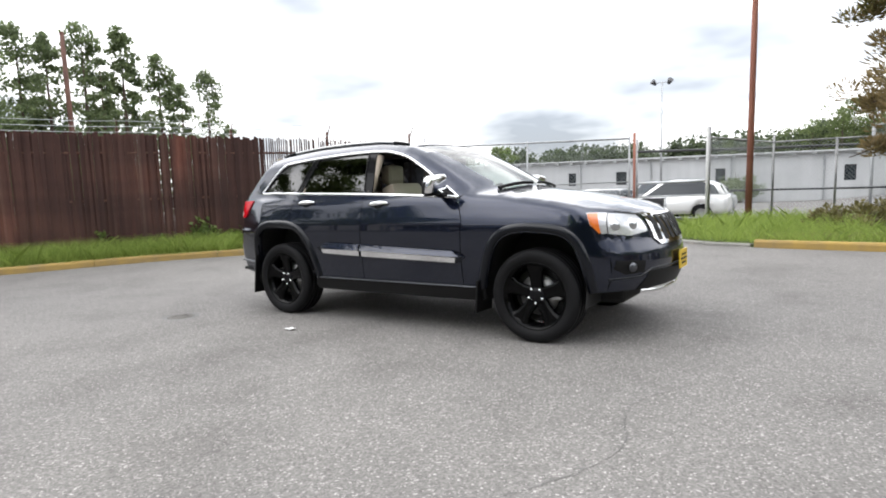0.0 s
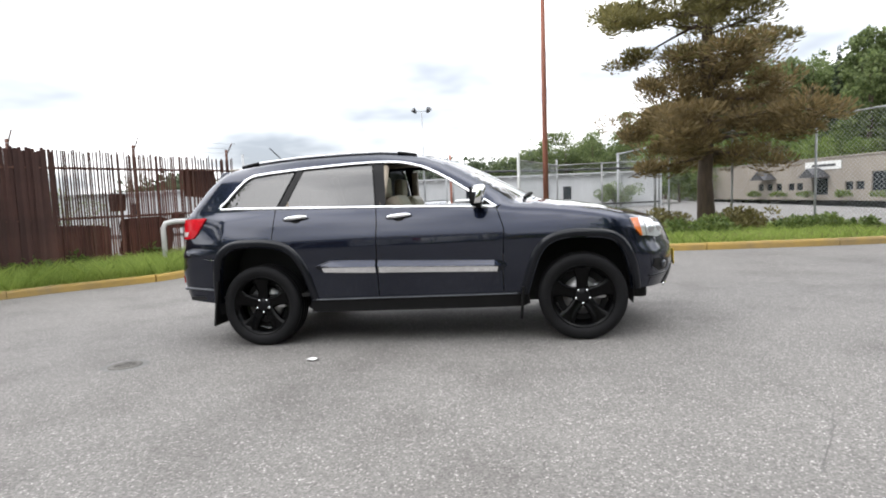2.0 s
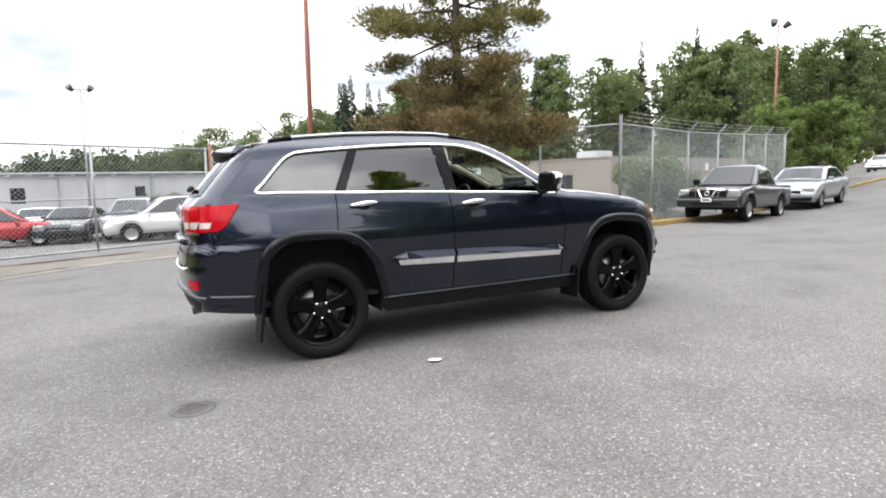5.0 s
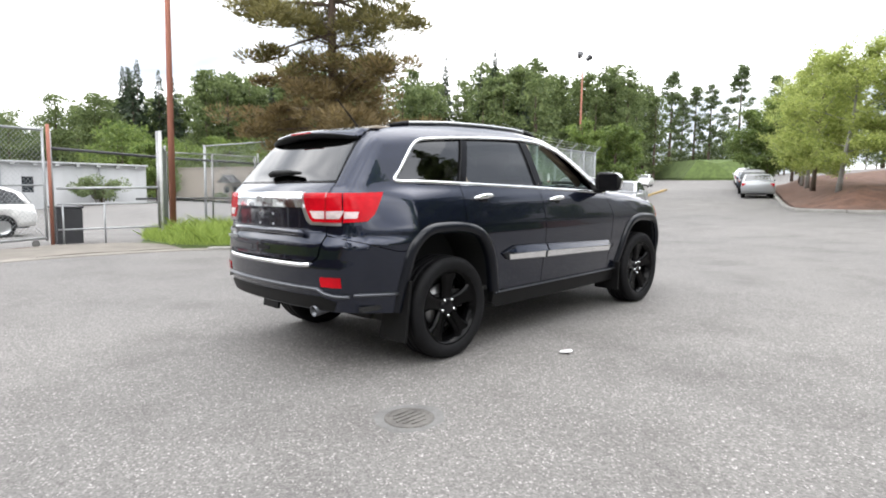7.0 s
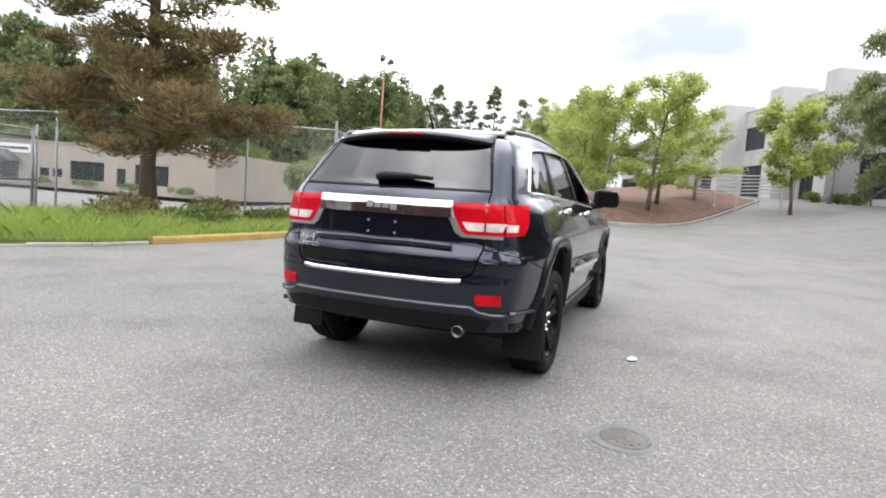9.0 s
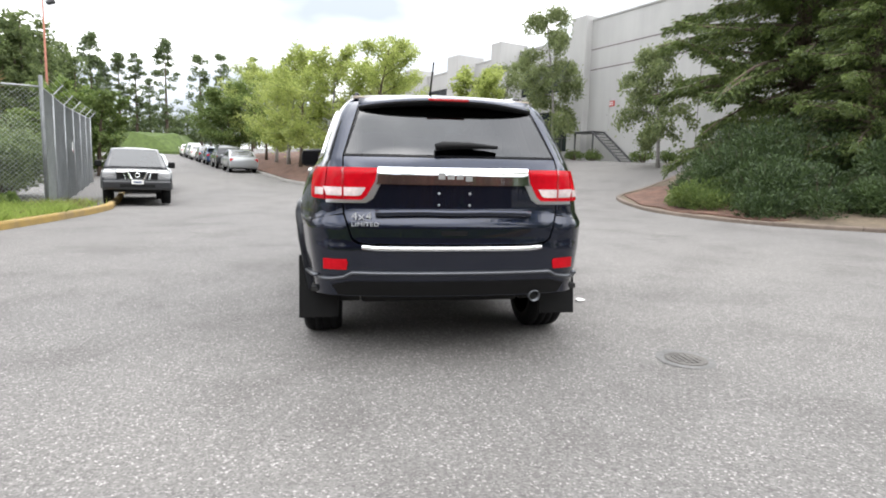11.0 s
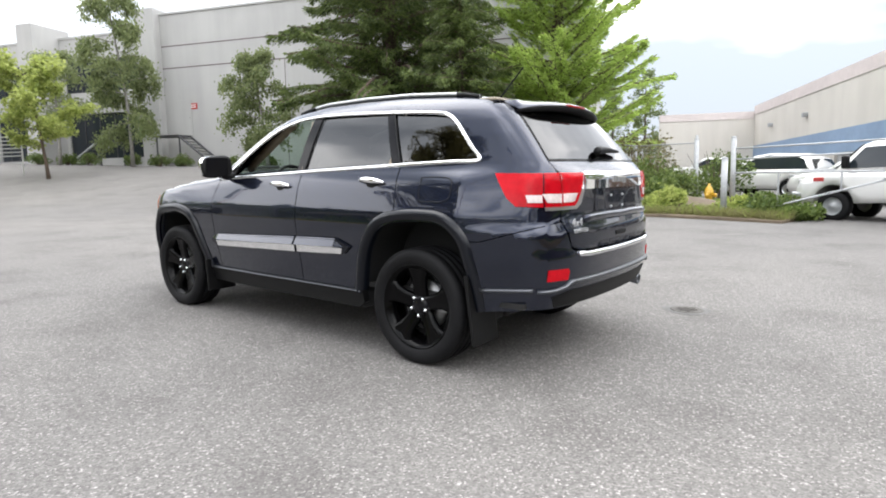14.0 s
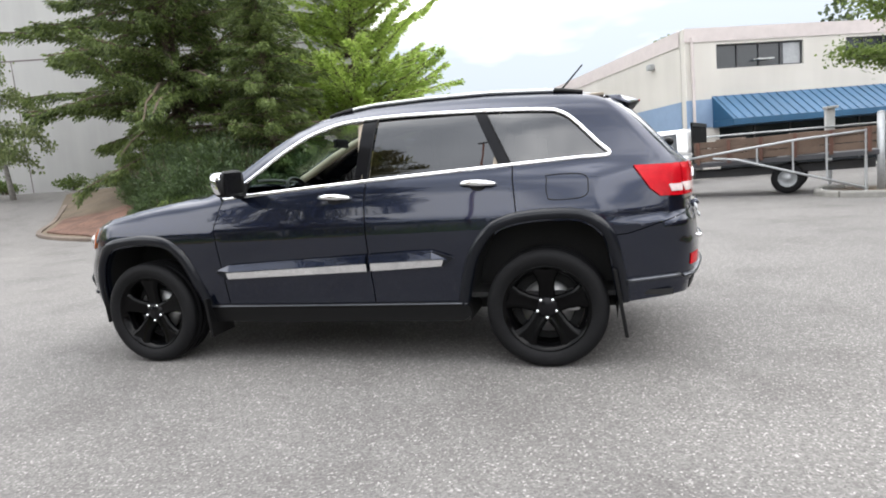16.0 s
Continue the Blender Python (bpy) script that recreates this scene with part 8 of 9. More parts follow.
# ---- works gate, hydrant and small things on the south side ----
def pipe_gate():
    g = thing("pipe_gate", "long galvanised pipe swing gate with diagonal brace", "gate")
    a, b = Vector((-7.75, -10.40, 0)), Vector((-0.60, -11.83, 0))

    def on(f, h):
        p = a.lerp(b, f)
        return (p.x, p.y, gz(p.x, p.y) + h)

    # two tapered leaves that meet in the middle
    part("top_rail", bm_tube([on(0.015, 1.38), on(0.2, 1.28), on(0.58, 0.95)], 0.028, 8), GALV, g, "", True)
    part("brace", bm_tube([on(0.015, 0.10), on(0.37, 0.92), on(0.44, 0.98)], 0.028, 8), GALV, g, "", True)
    part("top_rail", bm_tube([on(0.985, 1.09), on(0.5, 1.12)], 0.022, 8), GALV, g, "", True)
    part("brace", bm_tube([on(0.985, 0.12), on(0.84, 0.36), on(0.55, 0.99)], 0.022, 8), GALV, g, "", True)
    part("end_stile", bm_tube([on(0.02, 0.06), on(0.02, 1.42)], 0.03, 8), GALV, g)
    for f, h0, h1 in ((0.12, 0.34, 1.32), (0.21, 0.55, 1.26), (0.31, 0.79, 1.18), (0.68, 0.72, 1.10), (0.85, 0.36, 1.09), (0.545, 0.7, 1.0)):
        part("strut", bm_tube([on(f, h0), on(f, h1)], 0.022, 6), GALV, g)
    z0 = gz(a.x, a.y)
    for x, y, h in ((-7.88, -10.38, 1.82), (-0.48, -11.86, 1.52), (-0.05, -14.9, 2.15), (1.3, -16.2, 2.2), (-10.6, -13.3, 1.6)):
        p = thing("gate_post", "galvanised steel gate post", "post", at=Matrix.Translation((x, y, gz(x, y) - 0.1)))
        part("post", bm_tube([(0, 0, 0), (0, 0, h)], 0.075, 12), GALV, p, "", True)
        part("cap", moved(revolve([(0, 0.08), (0.04, 0.07), (0.06, 0.0)], "z", 12), Matrix.Translation((0, 0, h))), GALV, p)
    g2 = thing("yard_barrier", "two galvanised pipes across the yard entrance", "gate")
    for z in (1.05, 1.45, 1.75):
        part("rail", bm_tube([(-0.05, -14.9, z0 + z + 0.2), (-3.6, -14.6, z0 + z + 0.25)], 0.025, 8), GALV, g2, "", True)
    part("rail", bm_tube([(-3.6, -14.6, z0 + 1.68), (-10.6, -13.3, z0 + 1.55)], 0.025, 8), GALV, g2, "", True)
    kp = thing("entry_keypad", "pale weathered keypad box on a post by the yard gate", "keypad", at=Matrix.Translation((-8.1, -13.9, gz(-8.1, -13.9) - 0.05)))
    part("post", bm_tube([(0, 0, 0), (0, 0, 1.45)], 0.05, 10), GALV, kp)
    part("box", bm_box(-0.11, 0.11, -0.08, 0.08, 1.40, 2.12, 0.02), WHITE_POST, kp, "pale painted box")
    part("hood", bm_box(-0.14, 0.14, -0.10, 0.24, 2.10, 2.16, 0.01), WHITE_POST, kp)
    link_fence("yard_fence", [(1.3, -16.2), (3.6, -17.2), (6.0, -18.2), (8.4, -19.2)], 2.0, "grey chain-link fence behind the brush")


pipe_gate()
ISLAND = [(-7.0, -11.2), (-6.72, -10.6), (-6.75, -9.9), (-7.2, -9.4), (-8.2, -9.1), (-10.5, -8.9), (-13.5, -9.4), (-13.5, -12.6), (-9.0, -12.2), (-7.6, -11.7)]
bed("gate_island", ISLAND, SOIL, "bare soil island round the gate post", 0.05, 0.12)
kerb("kerb_island", ISLAND[-1:] + ISLAND[:7], KERB_GREY, "worn concrete kerb round the gate island")


def hydrant(x, y):
    h = thing("fire_hydrant", "yellow cast-iron fire hydrant in the grass", "hydrant", at=Matrix.Translation((x, y, gz(x, y) + 0.02)))
    part("barrel", revolve([(0, 0.15), (0.05, 0.15), (0.06, 0.105), (0.42, 0.10), (0.44, 0.13), (0.5, 0.13), (0.52, 0.105)], "z", 20), HYDRANT, h, "", True)
    part("bonnet", revolve([(0.52, 0.12), (0.6, 0.10), (0.66, 0.05), (0.69, 0.03), (0.74, 0.03), (0.745, 0.0)], "z", 20), HYDRANT, h, "", True)
    for a in (0, 90, 180):
        part("nozzle", moved(revolve([(0.08, 0.05), (0.16, 0.05), (0.165, 0.062), (0.21, 0.062), (0.215, 0.0)], "y", 12), Matrix.Translation((0, 0, 0.4)) @ pose(0, 0, 0, 0, 0, a)), HYDRANT, h, "", True)


hydrant(0.5, -14.55)
BED_S = [(14.6, -10.2), (13.4, -8.6), (11.0, -7.95), (8.6, -7.85), (6.0, -8.7), (4.3, -10.7), (2.5, -11.3), (0.0, -11.1), (-1.9, -10.75), (-2.2, -12.3), (-0.8, -15.6), (2.2, -18.4), (8.0, -21.5), (14.0, -20.0), (19.0, -15.0)]
bed("planting_south", BED_S, SOIL, "soil bed below the spruce and brush", 0.06, 0.35)
ISLE = [(14.4, -10.4), (13.3, -8.75), (11.0, -8.1), (8.6, -8.0), (6.1, -8.85), (6.3, -11.0), (10, -13), (14, -13)]
bed("mulch_isle", ISLE, MULCH, "reddish bark mulch at the foot of the junipers", 0.11, 0.38)
kerb("kerb_isle", [(16.5, -12.5), (14.6, -10.2), (13.4, -8.6), (11.0, -7.95), (8.6, -7.85), (6.0, -8.7), (4.4, -10.6)], KERB_DIRTY, "low dirt-stained concrete kerb round the planted island", 0.15, 0.09)
STRIP_S = [(4.3, -10.9), (2.5, -11.45), (0.0, -11.25), (-2.0, -10.9), (-2.2, -12.2), (-0.9, -15.4), (2.2, -17.0), (5.0, -14.5)]
p2 = scatter(STRIP_S, 9000, rng0)
grass_stuff("strip_grass", np.concatenate([p2, (land(p2[:, 0], p2[:, 1]) + 0.10)[:, None]], 1), GRASS, "rough green grass along the pavement edge", rng0, 0.22)
p2 = scatter([(4.0, -11.2), (2.5, -11.5), (0, -11.3), (-1.9, -10.9), (-2.1, -11.5), (0.5, -12.6), (4, -12.4)], 15000, rng0)
grass_stuff("dry_grass", np.concatenate([p2, (land(p2[:, 0], p2[:, 1]) + 0.04)[:, None]], 1), GRASS_DRY, "drying pale grass on the soil edge", rng0, 0.22)
for i, (x, y, r, h, m) in enumerate(((2.4, -13.2, 1.1, 1.2, LEAF_SHRUB), (3.6, -14.0, 1.2, 1.5, LEAF_BRIGHT), (1.9, -13.9, 0.7, 0.9, LEAF_BRIGHT), (4.6, -13.2, 1.0, 1.0, LEAF_MID), (-1.5, -12.0, 0.7, 0.7, LEAF_SHRUB), (-1.9, -11.9, 0.7, 0.55, LEAF_MID), (2.9, -15.6, 1.4, 2.2, LEAF_SHRUB), (5.2, -16.0, 1.5, 2.6, LEAF_MID), (1.9, -15.6, 0.9, 1.6, LEAF_FAR), (3.0, -12.5, 0.6, 0.7, LEAF_SHRUB), (1.1, -12.6, 0.7, 0.8, LEAF_BRIGHT), (4.2, -12.2, 0.7, 0.9, BRAMBLE), (3.6, -17.5, 1.6, 3.0, BRAMBLE), (1.0, -17.6, 1.2, 2.2, LEAF_SHRUB), (6.6, -15.6, 1.4, 2.4, BRAMBLE), (-0.6, -12.5, 0.5, 0.6, LEAF_BRIGHT))):
    shrub("wild_bush", x, y, r, r * 0.85, h, m, "wild green bush at the pavement edge", 200 + i, 2400, 0.11)
post = thing("utility_marker", "small white utility marker box on a stake", "sign", at=Matrix.Translation((5.6, -13.4, gz(5.6, -13.4))))
part("stake", bm_box(-0.03, 0.03, -0.03, 0.03, 0, 0.6), GALV, post)
part("plate", bm_box(-0.11, 0.11, -0.05, 0.05, 0.602, 1.0, 0.01), PAPER, post)
part("plate_bar", bm_box(-0.04, 0.04, 0.051, 0.055, 0.75, 0.86), FRAME_DARK, post)

# ---- trees and bushes ----
conifer("pine_tree", 5.9, 11.15, 12.5, 2.75, 2.0, NEEDLE_PINE, "open-crowned pine, olive above and browning below, with bare limbs", 21, whorls=25, per=6, density=150, leaf=(0.17, 0.042), profile=((0, 0.06, 0.14, 0.22, 0.275, 0.33, 0.42, 0.6, 0.78, 1), (0.72, 1.0, 1.0, 0.82, 0.5, 0.6, 0.95, 0.95, 0.85, 0.4)), droop=-0.03, rise=0.12, clumpy=True, trunk_r=0.2, bare=0.26, low=(4.9, NEEDLE_BROWN))
conifer("spruce_tree", 13.2, -15.0, 17.5, 5.3, 1.6, NEEDLE_SPRUCE, "tall dense dark green spruce sweeping low", 22, whorls=34, per=10, density=200, leaf=(0.17, 0.052), profile=((0, 0.15, 0.35, 0.6, 1), (0.82, 0.95, 0.85, 0.55, 0.0)), droop=-0.05, rise=0.10, trunk_r=0.3, hang=0.36, bare=0.2)
conifer("hemlock_tree", 8.6, -13.6, 8.5, 2.7, 0.3, NEEDLE_SPRUCE, "smaller dark green conifer beside the spruce", 23, whorls=26, per=9, density=170, leaf=(0.14, 0.042), shape=0.75, droop=-0.05, rise=0.1, trunk_r=0.16, hang=0.22, bare=0.12)
conifer("larch_tree", 7.3, -18.5, 19.0, 4.5, 0.8, LEAF_FRESH, "feathery larch with fresh yellow-green needles on rising limbs", 24, whorls=58, per=8, density=175, leaf=(0.16, 0.045), shape=0.75, droop=0.05, rise=0.30, trunk_r=0.18, hang=0.22, bare=0.1)
for i, (x, y, rx, h) in enumerate(((9.7, -10.5, 1.7, 2.4), (8.3, -10.2, 1.8, 1.6), (11.3, -11.3, 1.5, 2.6), (7.0, -10.8, 1.6, 1.4), (9.2, -12.0, 2.3, 3.0), (5.9, -12.2, 1.6, 1.5), (6.8, -13.2, 1.8, 2.6), (11.2, -12.6, 1.9, 3.4), (9.9, -9.5, 1.1, 1.1), (9.0, -9.15, 1.3, 0.9), (7.2, -9.55, 1.2, 0.85))):
    shrub("juniper_bush", x, y, rx, rx * 0.85, h, JUNIPER if i not in (7, 9) else LEAF_SHRUB, "spreading dark juniper bush over the mulch", 240 + i, 15000 if rx > 1.4 else 8000, 0.105, True)
broadleaf("birch_tree", 30.6, -12.1, 12.0, 3.0, LEAF_BIRCH, "slender white-barked birch with drooping leaves", 31, 0.2, 17000, 0.15, BARK_PALE, 0.10, 0.75)
broadleaf("birch_tree", 20.5, -13.9, 7.4, 2.6, LEAF_BIRCH, "slender birch with thin drooping leaves before the wall", 32, 0.22, 11000, 0.14, BARK_PALE, 0.09, 0.5)
broadleaf("birch_tree", 36.5, -10.5, 8.5, 3.0, LEAF_BIRCH, "slender birch with drooping leaves", 34, 0.3, 5000, 0.16, BARK_PALE, 0.09, 0.4)
broadleaf("yard_tree", -15.5, -10.6, 18.5, 6.4, LEAF_SHRUB, "tall dark leafy tree beyond the yard gate", 35, 0.16, 34000, 0.21)
broadleaf("yard_tree", -10.0, -11.6, 8.5, 3.4, LEAF_MID, "leafy tree with green leaves by the gate", 33, 0.22, 26000, 0.11)

BANK = [(24.6, 3.2), (23.2, 2.0), (22.9, 0.6), (24.0, -0.9), (28.1, -2.9), (38.6, -6.7), (52, -3.5), (56, 12.5), (42, 8.7), (30.6, 5.2)]
bed("mulch_bank", BANK, MULCH, "reddish bark-mulch bank planted with young trees", 0.14, 0.85, step=0.7)
kerb("kerb_bank", [(42, 9.0), (30.6, 5.45), (24.6, 3.4), (23.1, 2.2), (22.65, 0.6), (23.8, -1.1), (28.0, -3.15), (38.6, -6.95)], KERB_GREY, "pale concrete kerb round the mulched bank")
for i, (x, y, h, r, lf) in enumerate(((24.8, -0.5, 7.8, 3.0, 9000), (25.8, 1.9, 6.9, 3.0, 9000), (28.2, 3.4, 7.2, 3.0, 9000), (31.5, 4.4, 6.8, 3.0, 8000), (28.6, -0.8, 7.2, 3.0, 7000), (35.5, 5.6, 6.8, 3.2, 8000), (41, 7.0, 7.0, 3.6, 7000), (33, -2.8, 6.5, 2.8, 6000), (47, 9, 9, 4, 7000))):
    broadleaf("maple_tree", x, y, h, r, LEAF_BRIGHT if i != 6 else LEAF_MID, "young tree with airy fresh yellow-green leaves on the bank", 300 + i, 0.13, int(lf * 1.7), 0.115, BARK_PALE if i % 2 else BARK, 0.10, 0.05, narrow=0.8, z=gz(x, y) + 0.75)
broadleaf("maple_tree", 29.0, -7.3, 6.7, 2.9, LEAF_BRIGHT, "small bright green tree before the concrete building", 320, 0.22, 7500, 0.18, BARK, 0.08)
broadleaf("street_tree", 46.6, 10.6, 7.0, 4.2, LEAF_SHRUB, "broad dark green tree over the parked cars", 330, 0.2, 20000, 0.18)
broadleaf("street_tree", 27.7, 13.7, 5.2, 2.2, LEAF_SHRUB, "dark green tree at the end of the street fence", 334, 0.06, 9000, 0.15)
shrub("fence_shrub", 13.9, 11.1, 1.65, 1.5, 2.85, LEAF_FENCE, "rounded grey-green shrub behind the chain-link fence", 331, 15000, 0.10)
shrub("fence_shrub", 15.2, 11.9, 1.1, 1.1, 1.7, LEAF_FENCE, "smaller grey-green shrub behind the chain-link fence", 332, 5000, 0.10)
for i, (x, y, h) in enumerate(((26, 13.4, 5.5), (30, 14.8, 5.0), (34.5, 16.4, 6.0), (39, 17.8, 6.0))):
    broadleaf("street_tree", x, y + 1.2, h, 2.4, LEAF_MID, "leafy green tree along the fence", 340 + i, 0.1, 5000, 0.18)


broadleaf("lot_tree", -25.7, 49.7, 7.3, 2.4, LEAF_MID, "small leafy tree at the end of the lot", 353, 0.25, 7000, 0.18)
broadleaf("lot_tree", 14.6, 50.0, 5.4, 3.2, LEAF_MID, "low bright green tree at the end of the lot", 350, 0.12, 9000, 0.2)
shrub("lot_bush", 8.2, 43.2, 2.2, 1.2, 2.7, LEAF_FENCE, "grey-green bush before the white warehouse", 351, 5000, 0.14)
shrub("lot_bush", -2.4, 43.3, 1.8, 1.0, 2.7, LEAF_FENCE, "grey-green bush before the white warehouse", 352, 3500, 0.14)


def wood(name, spots, label, material, seed, kind="fir", cards_each=420, bark=None, leafk=0.028, airy=False):
    """A stand of far trees as one mass: needles or leaves, with trunks."""
    rng = np.random.default_rng(seed)
    V, F, n = [], [], 0
    bm = bmesh.new()
    for x, y, h, r in spots:
        z = gz(x, y) - 0.3
        bm_tube([(x, y, z), (x, y, z + h * 0.96)], [0.02 * h, 0.01], 5, bm)
        m = cards_each
        if kind == "fir":
            f = rng.random(m) ** 0.75
            a = rng.random(m) * 6.283
            tier = 0.75 + 0.25 * np.sin(f * h * 3.0 + x)
            q = r * (1 - f) ** 0.85 * tier * np.sqrt(rng.random(m)) + 0.1
            c = np.stack([x + q * np.cos(a), y + q * np.sin(a), z + h * (0.06 + 0.94 * f) - 0.12 * q], 1)
            d = np.stack([np.cos(a), np.sin(a), np.full(m, -0.35)], 1) + rng.normal(size=(m, 3)) * 0.25
            ln = h * 0.075 * (0.6 + 0.8 * rng.random(m)) * (1.15 - f)
            v, _ = cards(c, d, ln, ln * 0.42, rng)
        else:
            k = 85 if airy else 22
            f0 = 0.25 + 0.72 * rng.random(k)
            a0, q0 = rng.random(k) * 6.283, r * np.sqrt(rng.random(k)) * np.sin(np.pi * np.clip(f0 * 0.9, 0, 1)) ** 0.6
            if airy:
                f0 = 0.12 + 0.87 * rng.random(k)
                q0 = 1.25 * r * np.sqrt(rng.random(k)) * (1.02 - f0) ** 0.45
            cc = np.stack([x + q0 * np.cos(a0), y + q0 * np.sin(a0), z + h * f0], 1)
            i = rng.integers(0, k, m)
            g = rng.normal(size=(m, 3))
            g /= np.linalg.norm(g, axis=1)[:, None]
            rad = (0.22 * r + 0.006 * h if airy else 0.30 * r + 0.02 * h) * rng.random(m) ** 0.4
            c = cc[i] + g * rad[:, None] * ((1.2, 1.2, 0.75) if airy else (1, 1, 1.25))
            ln = leafk * h * (0.6 + 0.9 * rng.random(m))
            v, _ = cards(c, g + rng.normal(size=(m, 3)) * 0.6, ln, ln * 0.75, rng)
        V.append(v)
        n += m
    V = np.concatenate(V)
    ob = tagged(foliage_part(None, name, V, np.arange(4 * n).reshape(n, 4), material), label, "trees", kind="stuff")
    part("trunks", bm, bark or BARK, ob)
    return ob


rw = np.random.default_rng(77)


def band(n, a0, a1, d0, d1, h0, h1, r0):
    out = []
    for _ in range(n):
        a, d = radians(a0 + (a1 - a0) * rw.random()), d0 + (d1 - d0) * rw.random()
        h = h0 + (h1 - h0) * rw.random()
        out.append((d * math.cos(a), d * math.sin(a), h, r0 * (0.75 + 0.5 * rw.random())))
    return out


# bearings are from the car, anticlockwise from its nose
wood("fir_wood", band(10, 53, 58, 74, 88, 15, 19, 2.6) + band(7, 59, 62.5, 78, 88, 13, 19, 2.4) + band(8, 69, 75, 95, 105, 17, 20, 2.6) + band(5, 36, 48, 80, 95, 16, 21, 2.3), "stand of tall dark firs on the hillside", NEEDLE_FIR, 1, "fir", 1100)
wood("bright_wood", band(34, 57, 76, 70, 80, 5.5, 9, 3.4) + band(14, 30, 44, 66, 72, 4.5, 6.5, 2.8), "bright green scrubby trees at the foot of the hill", LEAF_MID, 13, "leaf", 1500, leafk=0.035, airy=True)
wood("mixed_wood", band(60, 34, 62, 74, 100, 14.5, 19.5, 3.2) + band(30, 60, 70, 84, 106, 14, 18.5, 3.4) + band(26, 70, 80, 95, 112, 11, 15.5, 3.4) + band(26, 79, 90, 100, 116, 8.5, 13, 3.4) + band(18, 88, 98, 104, 118, 6, 9.5, 3.4), "mixed green wood on the hillside", LEAF_HILL, 2, "leaf", 2000, leafk=0.024, airy=True)
wood("street_wood", band(46, 24, 37, 96, 125, 15, 21, 2.9), "dark green wood beyond the fence along the street", LEAF_HILL, 3, "leaf", 2200, leafk=0.022, airy=True)
wood("poplar_row", [(d * math.cos(radians(a)), d * math.sin(radians(a)), h, r) for a, d, h, r in ((22.9, 120, 21.5, 2.5), (21.9, 126, 17, 2.0), (20.8, 122, 18.5, 2.1), (19.5, 121, 18.6, 2.2), (18.4, 128, 15, 1.8), (17.1, 120, 21.5, 2.6), (14.2, 123, 19.5, 2.7), (12.4, 122, 19.0, 2.7), (9.5, 126, 19, 2.6), (6.5, 128, 20, 2.6))], "tall thin poplars at the end of the street", LEAF_POPLAR, 4, "leaf", 4200, leafk=0.017, airy=True)
wood("street_end_scrub", band(26, 4, 25, 122, 134, 5, 8.5, 2.6), "low dark scrub below the poplars", LEAF_HILL, 12, "leaf", 900, leafk=0.04)
wood("low_tree_line", band(150, 66, 128, 105, 140, 6, 9.5, 4.6), "low far line of trees beyond the warehouse", LEAF_DARK, 5, "leaf", 700, leafk=0.07)
wood("far_fir_line", band(30, 62, 110, 120, 160, 9, 14, 2.6), "far dark firs above the warehouse roof", NEEDLE_FIR, 6, "fir", 260)
wood("near_poplars", [(-32.6, 7.0, 11.1, 1.95), (-33.9, 9.5, 11.5, 1.7), (-29.7, 9.1, 10.2, 1.1), (-32.6, 12.3, 12.0, 1.5), (-30.0, 13.1, 11.3, 1.25), (-26.9, 10.3, 8.8, 0.9), (-32.5, 16.7, 11.2, 1.5), (-28.5, 15.6, 8.7, 0.85), (-32.6, 20.2, 10.7, 1.6), (-32.0, 21.4, 7.0, 1.0), (-29, 1.5, 11, 2.0), (-27, 5.0, 10.6, 1.8)], "tall airy poplars behind the slat fence", LEAF_POPLAR, 7, "leaf", 5200, leafk=0.015, airy=True)
wood("poplar_scrub", [(-24 - 3 * (k % 3), -6 + 3.2 * k, 3.6 + 0.8 * (k % 3), 2.4) for k in range(11)], "dark scrub behind the slat fence", LEAF_FAR, 8, "leaf", 500)
wood("yard_trees", [(14.0, -48.6, 8.6, 1.7), (16.5, -47.5, 6.5, 1.6), (19, -46, 6.0, 2.0), (-6.3, -35.3, 8.3, 2.2)], "trees behind the cream warehouse", LEAF_HILL, 9, "leaf", 3600, leafk=0.02, airy=True)
wood("rear_trees", band(60, 150, 250, 45, 80, 7, 12, 3.6), "trees closing the view behind the street", LEAF_DARK, 10, "leaf", 900, leafk=0.05)
GRASSY = [(95, 26), (120, 30), (150, 44), (150, 70), (110, 52), (92, 36)]
bed("grass_slope", GRASSY, TURF, "green grassy slope at the end of the street", 0.4, 3.0, step=3.0)

rp = thing("rusty_pole", "tall rust-brown pole among the poplars behind the slat fence", "pole", at=Matrix.Translation((-26.64, 8.59, gz(-26.64, 8.59) - 0.1)))
part("shaft", bm_tube([(0, 0, 0), (0.03, 0.02, 4.69), (0, 0, 9.38)], [0.13, 0.12, 0.10], 10), RUSTY, rp, "", True)
part("cap", moved(revolve([(0, 0.11), (0.05, 0.10), (0.08, 0.0)], "z", 10), Matrix.Translation((0, 0, 9.38))), RUSTY, rp)

# ---- litter, manhole, cracks ----
lit = thing("paper_scrap", "flat crumpled scrap of white paper on the asphalt", "litter", at=Matrix.Translation((-0.79, -1.47, gz(-0.79, -1.47) + 0.004)))
bm = bmesh.new()
rl = np.random.default_rng(9)
vv = [[bm.verts.new(((i - 1.5) * 0.03 + rl.normal() * 0.004, (j - 1) * 0.035 + rl.normal() * 0.004, 0.005 + abs(rl.normal()) * 0.008)) for j in range(3)] for i in range(4)]
for i in range(3):
    for j in range(2):
        bm.faces.new((vv[i][j], vv[i + 1][j], vv[i + 1][j + 1], vv[i][j + 1]))
part("sheet", bm, PAPER, lit)


PATCH = plain("patched_asphalt", (0.125, 0.122, 0.118), 0.9, var=0.3, scale=30, bump=0.4)


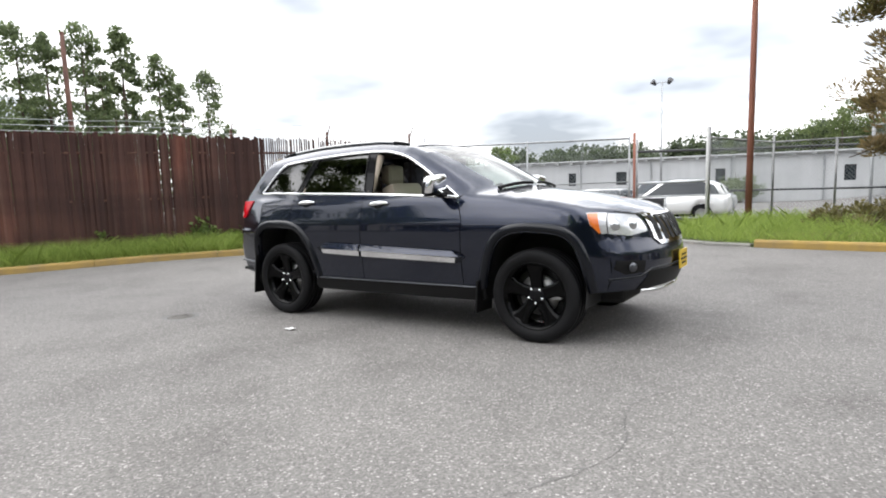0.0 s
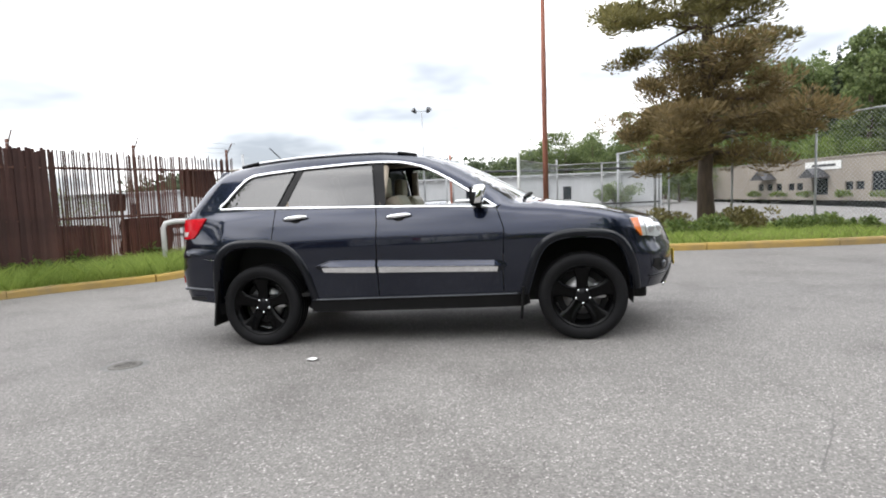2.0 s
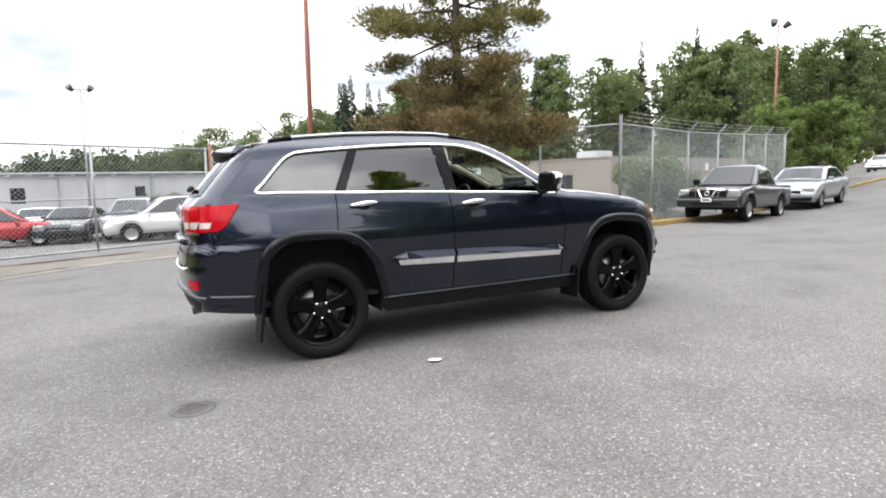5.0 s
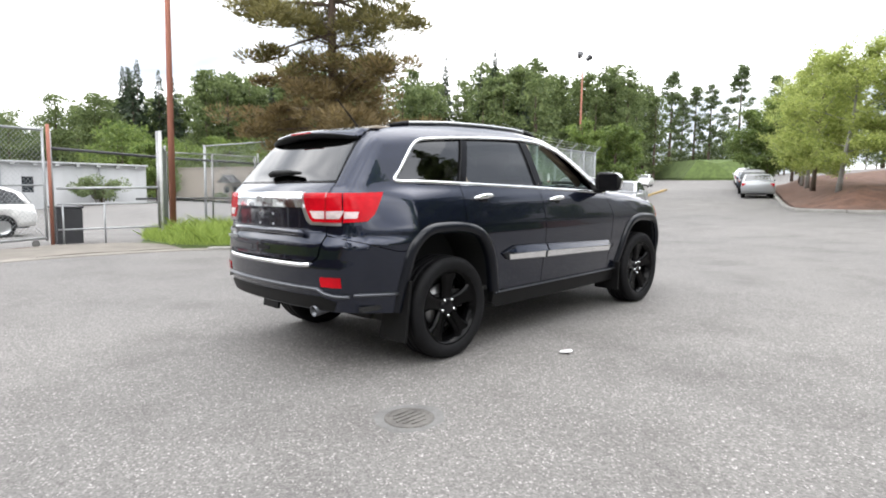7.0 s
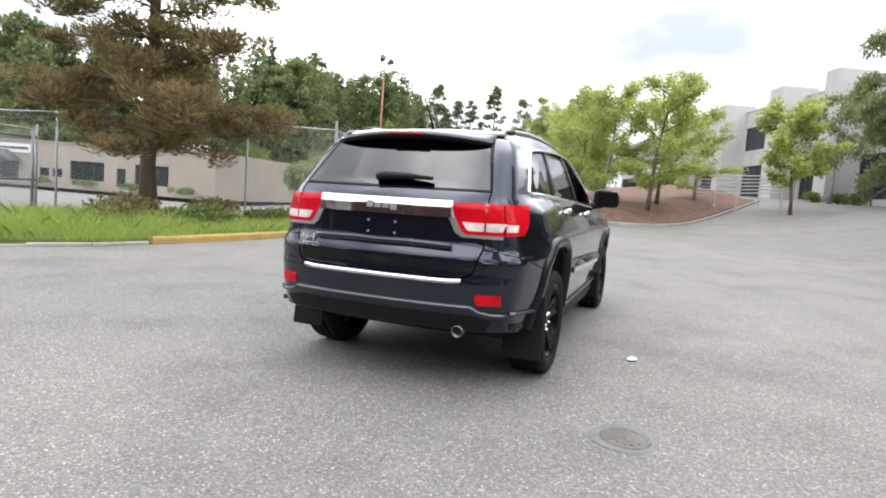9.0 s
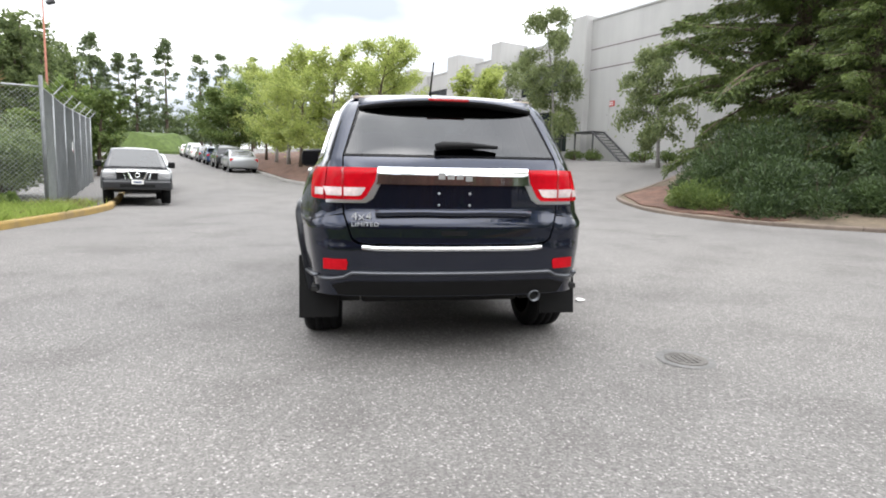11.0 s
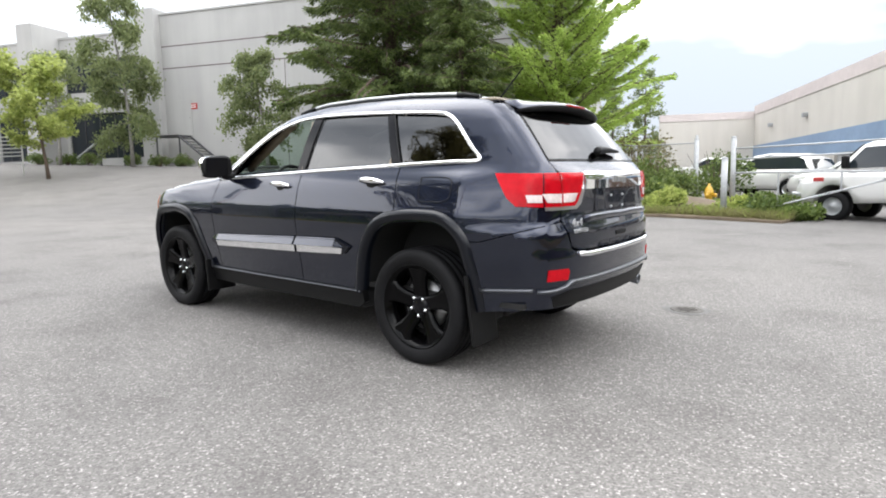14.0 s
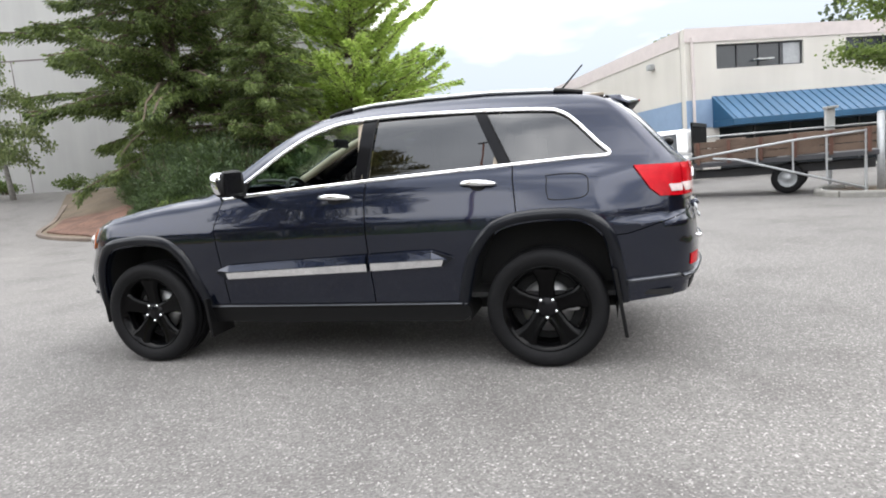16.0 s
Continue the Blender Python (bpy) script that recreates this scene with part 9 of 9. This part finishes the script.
def manhole(x, y):
    m = thing("manhole_cover", "round dark cast-iron cover set in patched asphalt", "manhole cover", at=Matrix.Translation((x, y, gz(x, y))) @ pose(0, 0, 0, 0, -1.1, 0))
    part("frame_ring", revolve([(0.0, 0.135), (0.006, 0.135), (0.007, 0.114), (0.004, 0.111)], "z", 36), IRON, m, "", True)
    part("cover", revolve([(0.0045, 0.11), (0.0045, 0.0)], "z", 36), IRON, m)
    for k in range(5):
        w = 0.09 * math.cos((k - 2) * 0.5)
        part("rib", bm_box(-w, w, (k - 2) * 0.037 - 0.007, (k - 2) * 0.037 + 0.007, 0.003, 0.009), IRON, m)
    bm = bmesh.new()
    rg = np.random.default_rng(4)
    ring = [bm.verts.new(((0.17 + 0.04 * rg.random()) * math.cos(a), (0.165 + 0.04 * rg.random()) * math.sin(a), 0.002)) for a in np.linspace(0, 6.283, 29)[:-1]]
    bm.faces.new(ring)
    part("patch", bm, PATCH, m, "faintly darker asphalt patch")


manhole(-2.44, -1.54)


def crack(pts, width, seed):
    rg = np.random.default_rng(seed)
    P = np.array(dense(spline(pts, 8), False, 0.05))
    P += rg.normal(size=P.shape) * 0.008
    t = np.gradient(P, axis=0)
    n = np.stack([-t[:, 1], t[:, 0]], 1)
    n /= np.linalg.norm(n, axis=1)[:, None] + 1e-9
    w = width * (0.4 + 0.9 * rg.random(len(P)))[:, None]
    A, B = P + n * w, P - n * w
    vs = [(*p, gz(*p) + 0.004) for p in A] + [(*p, gz(*p) + 0.004) for p in B]
    k = len(P)
    fs = [(i, i + k, i + k + 1, i + 1) for i in range(k - 1)]
    tagged(new("pavement_crack", mesh_of("pavement_crack", vs, fs, TAR)), "thin dark irregular crack in the asphalt", "crack", kind="structure")


crack([(2.2, -3.4), (2.6, -2.6), (2.5, -1.9), (2.9, -1.2)], 0.002, 1)
crack([(9.5, -3.0), (12.0, -1.0), (15.0, 0.5), (19, 0.9)], 0.01, 5)


# ---- things of a kind that one could count ----
GROUPS = {"parked_car": "vehicles parked in the lots", "maple_tree": "young trees on the bank", "juniper_bush": "junipers over the mulch", "clipped_bush": "clipped bushes on the bank", "birch_tree": "birches before the concrete building", "wild_bush": "wild bushes", "bramble_bush": "brambles on the verge", "hedge_bush": "hedge bushes", "street_tree": "street trees", "fence_weed": "weeds along the rusty fence", "gate_post": "gate posts", "floodlight_pole": "floodlight poles"}
for ob in list(scene.objects):
    kind_name = ob.name.split(".")[0]
    if ob.parent is None and kind_name in GROUPS:
        tagged(ob, group=GROUPS[kind_name])
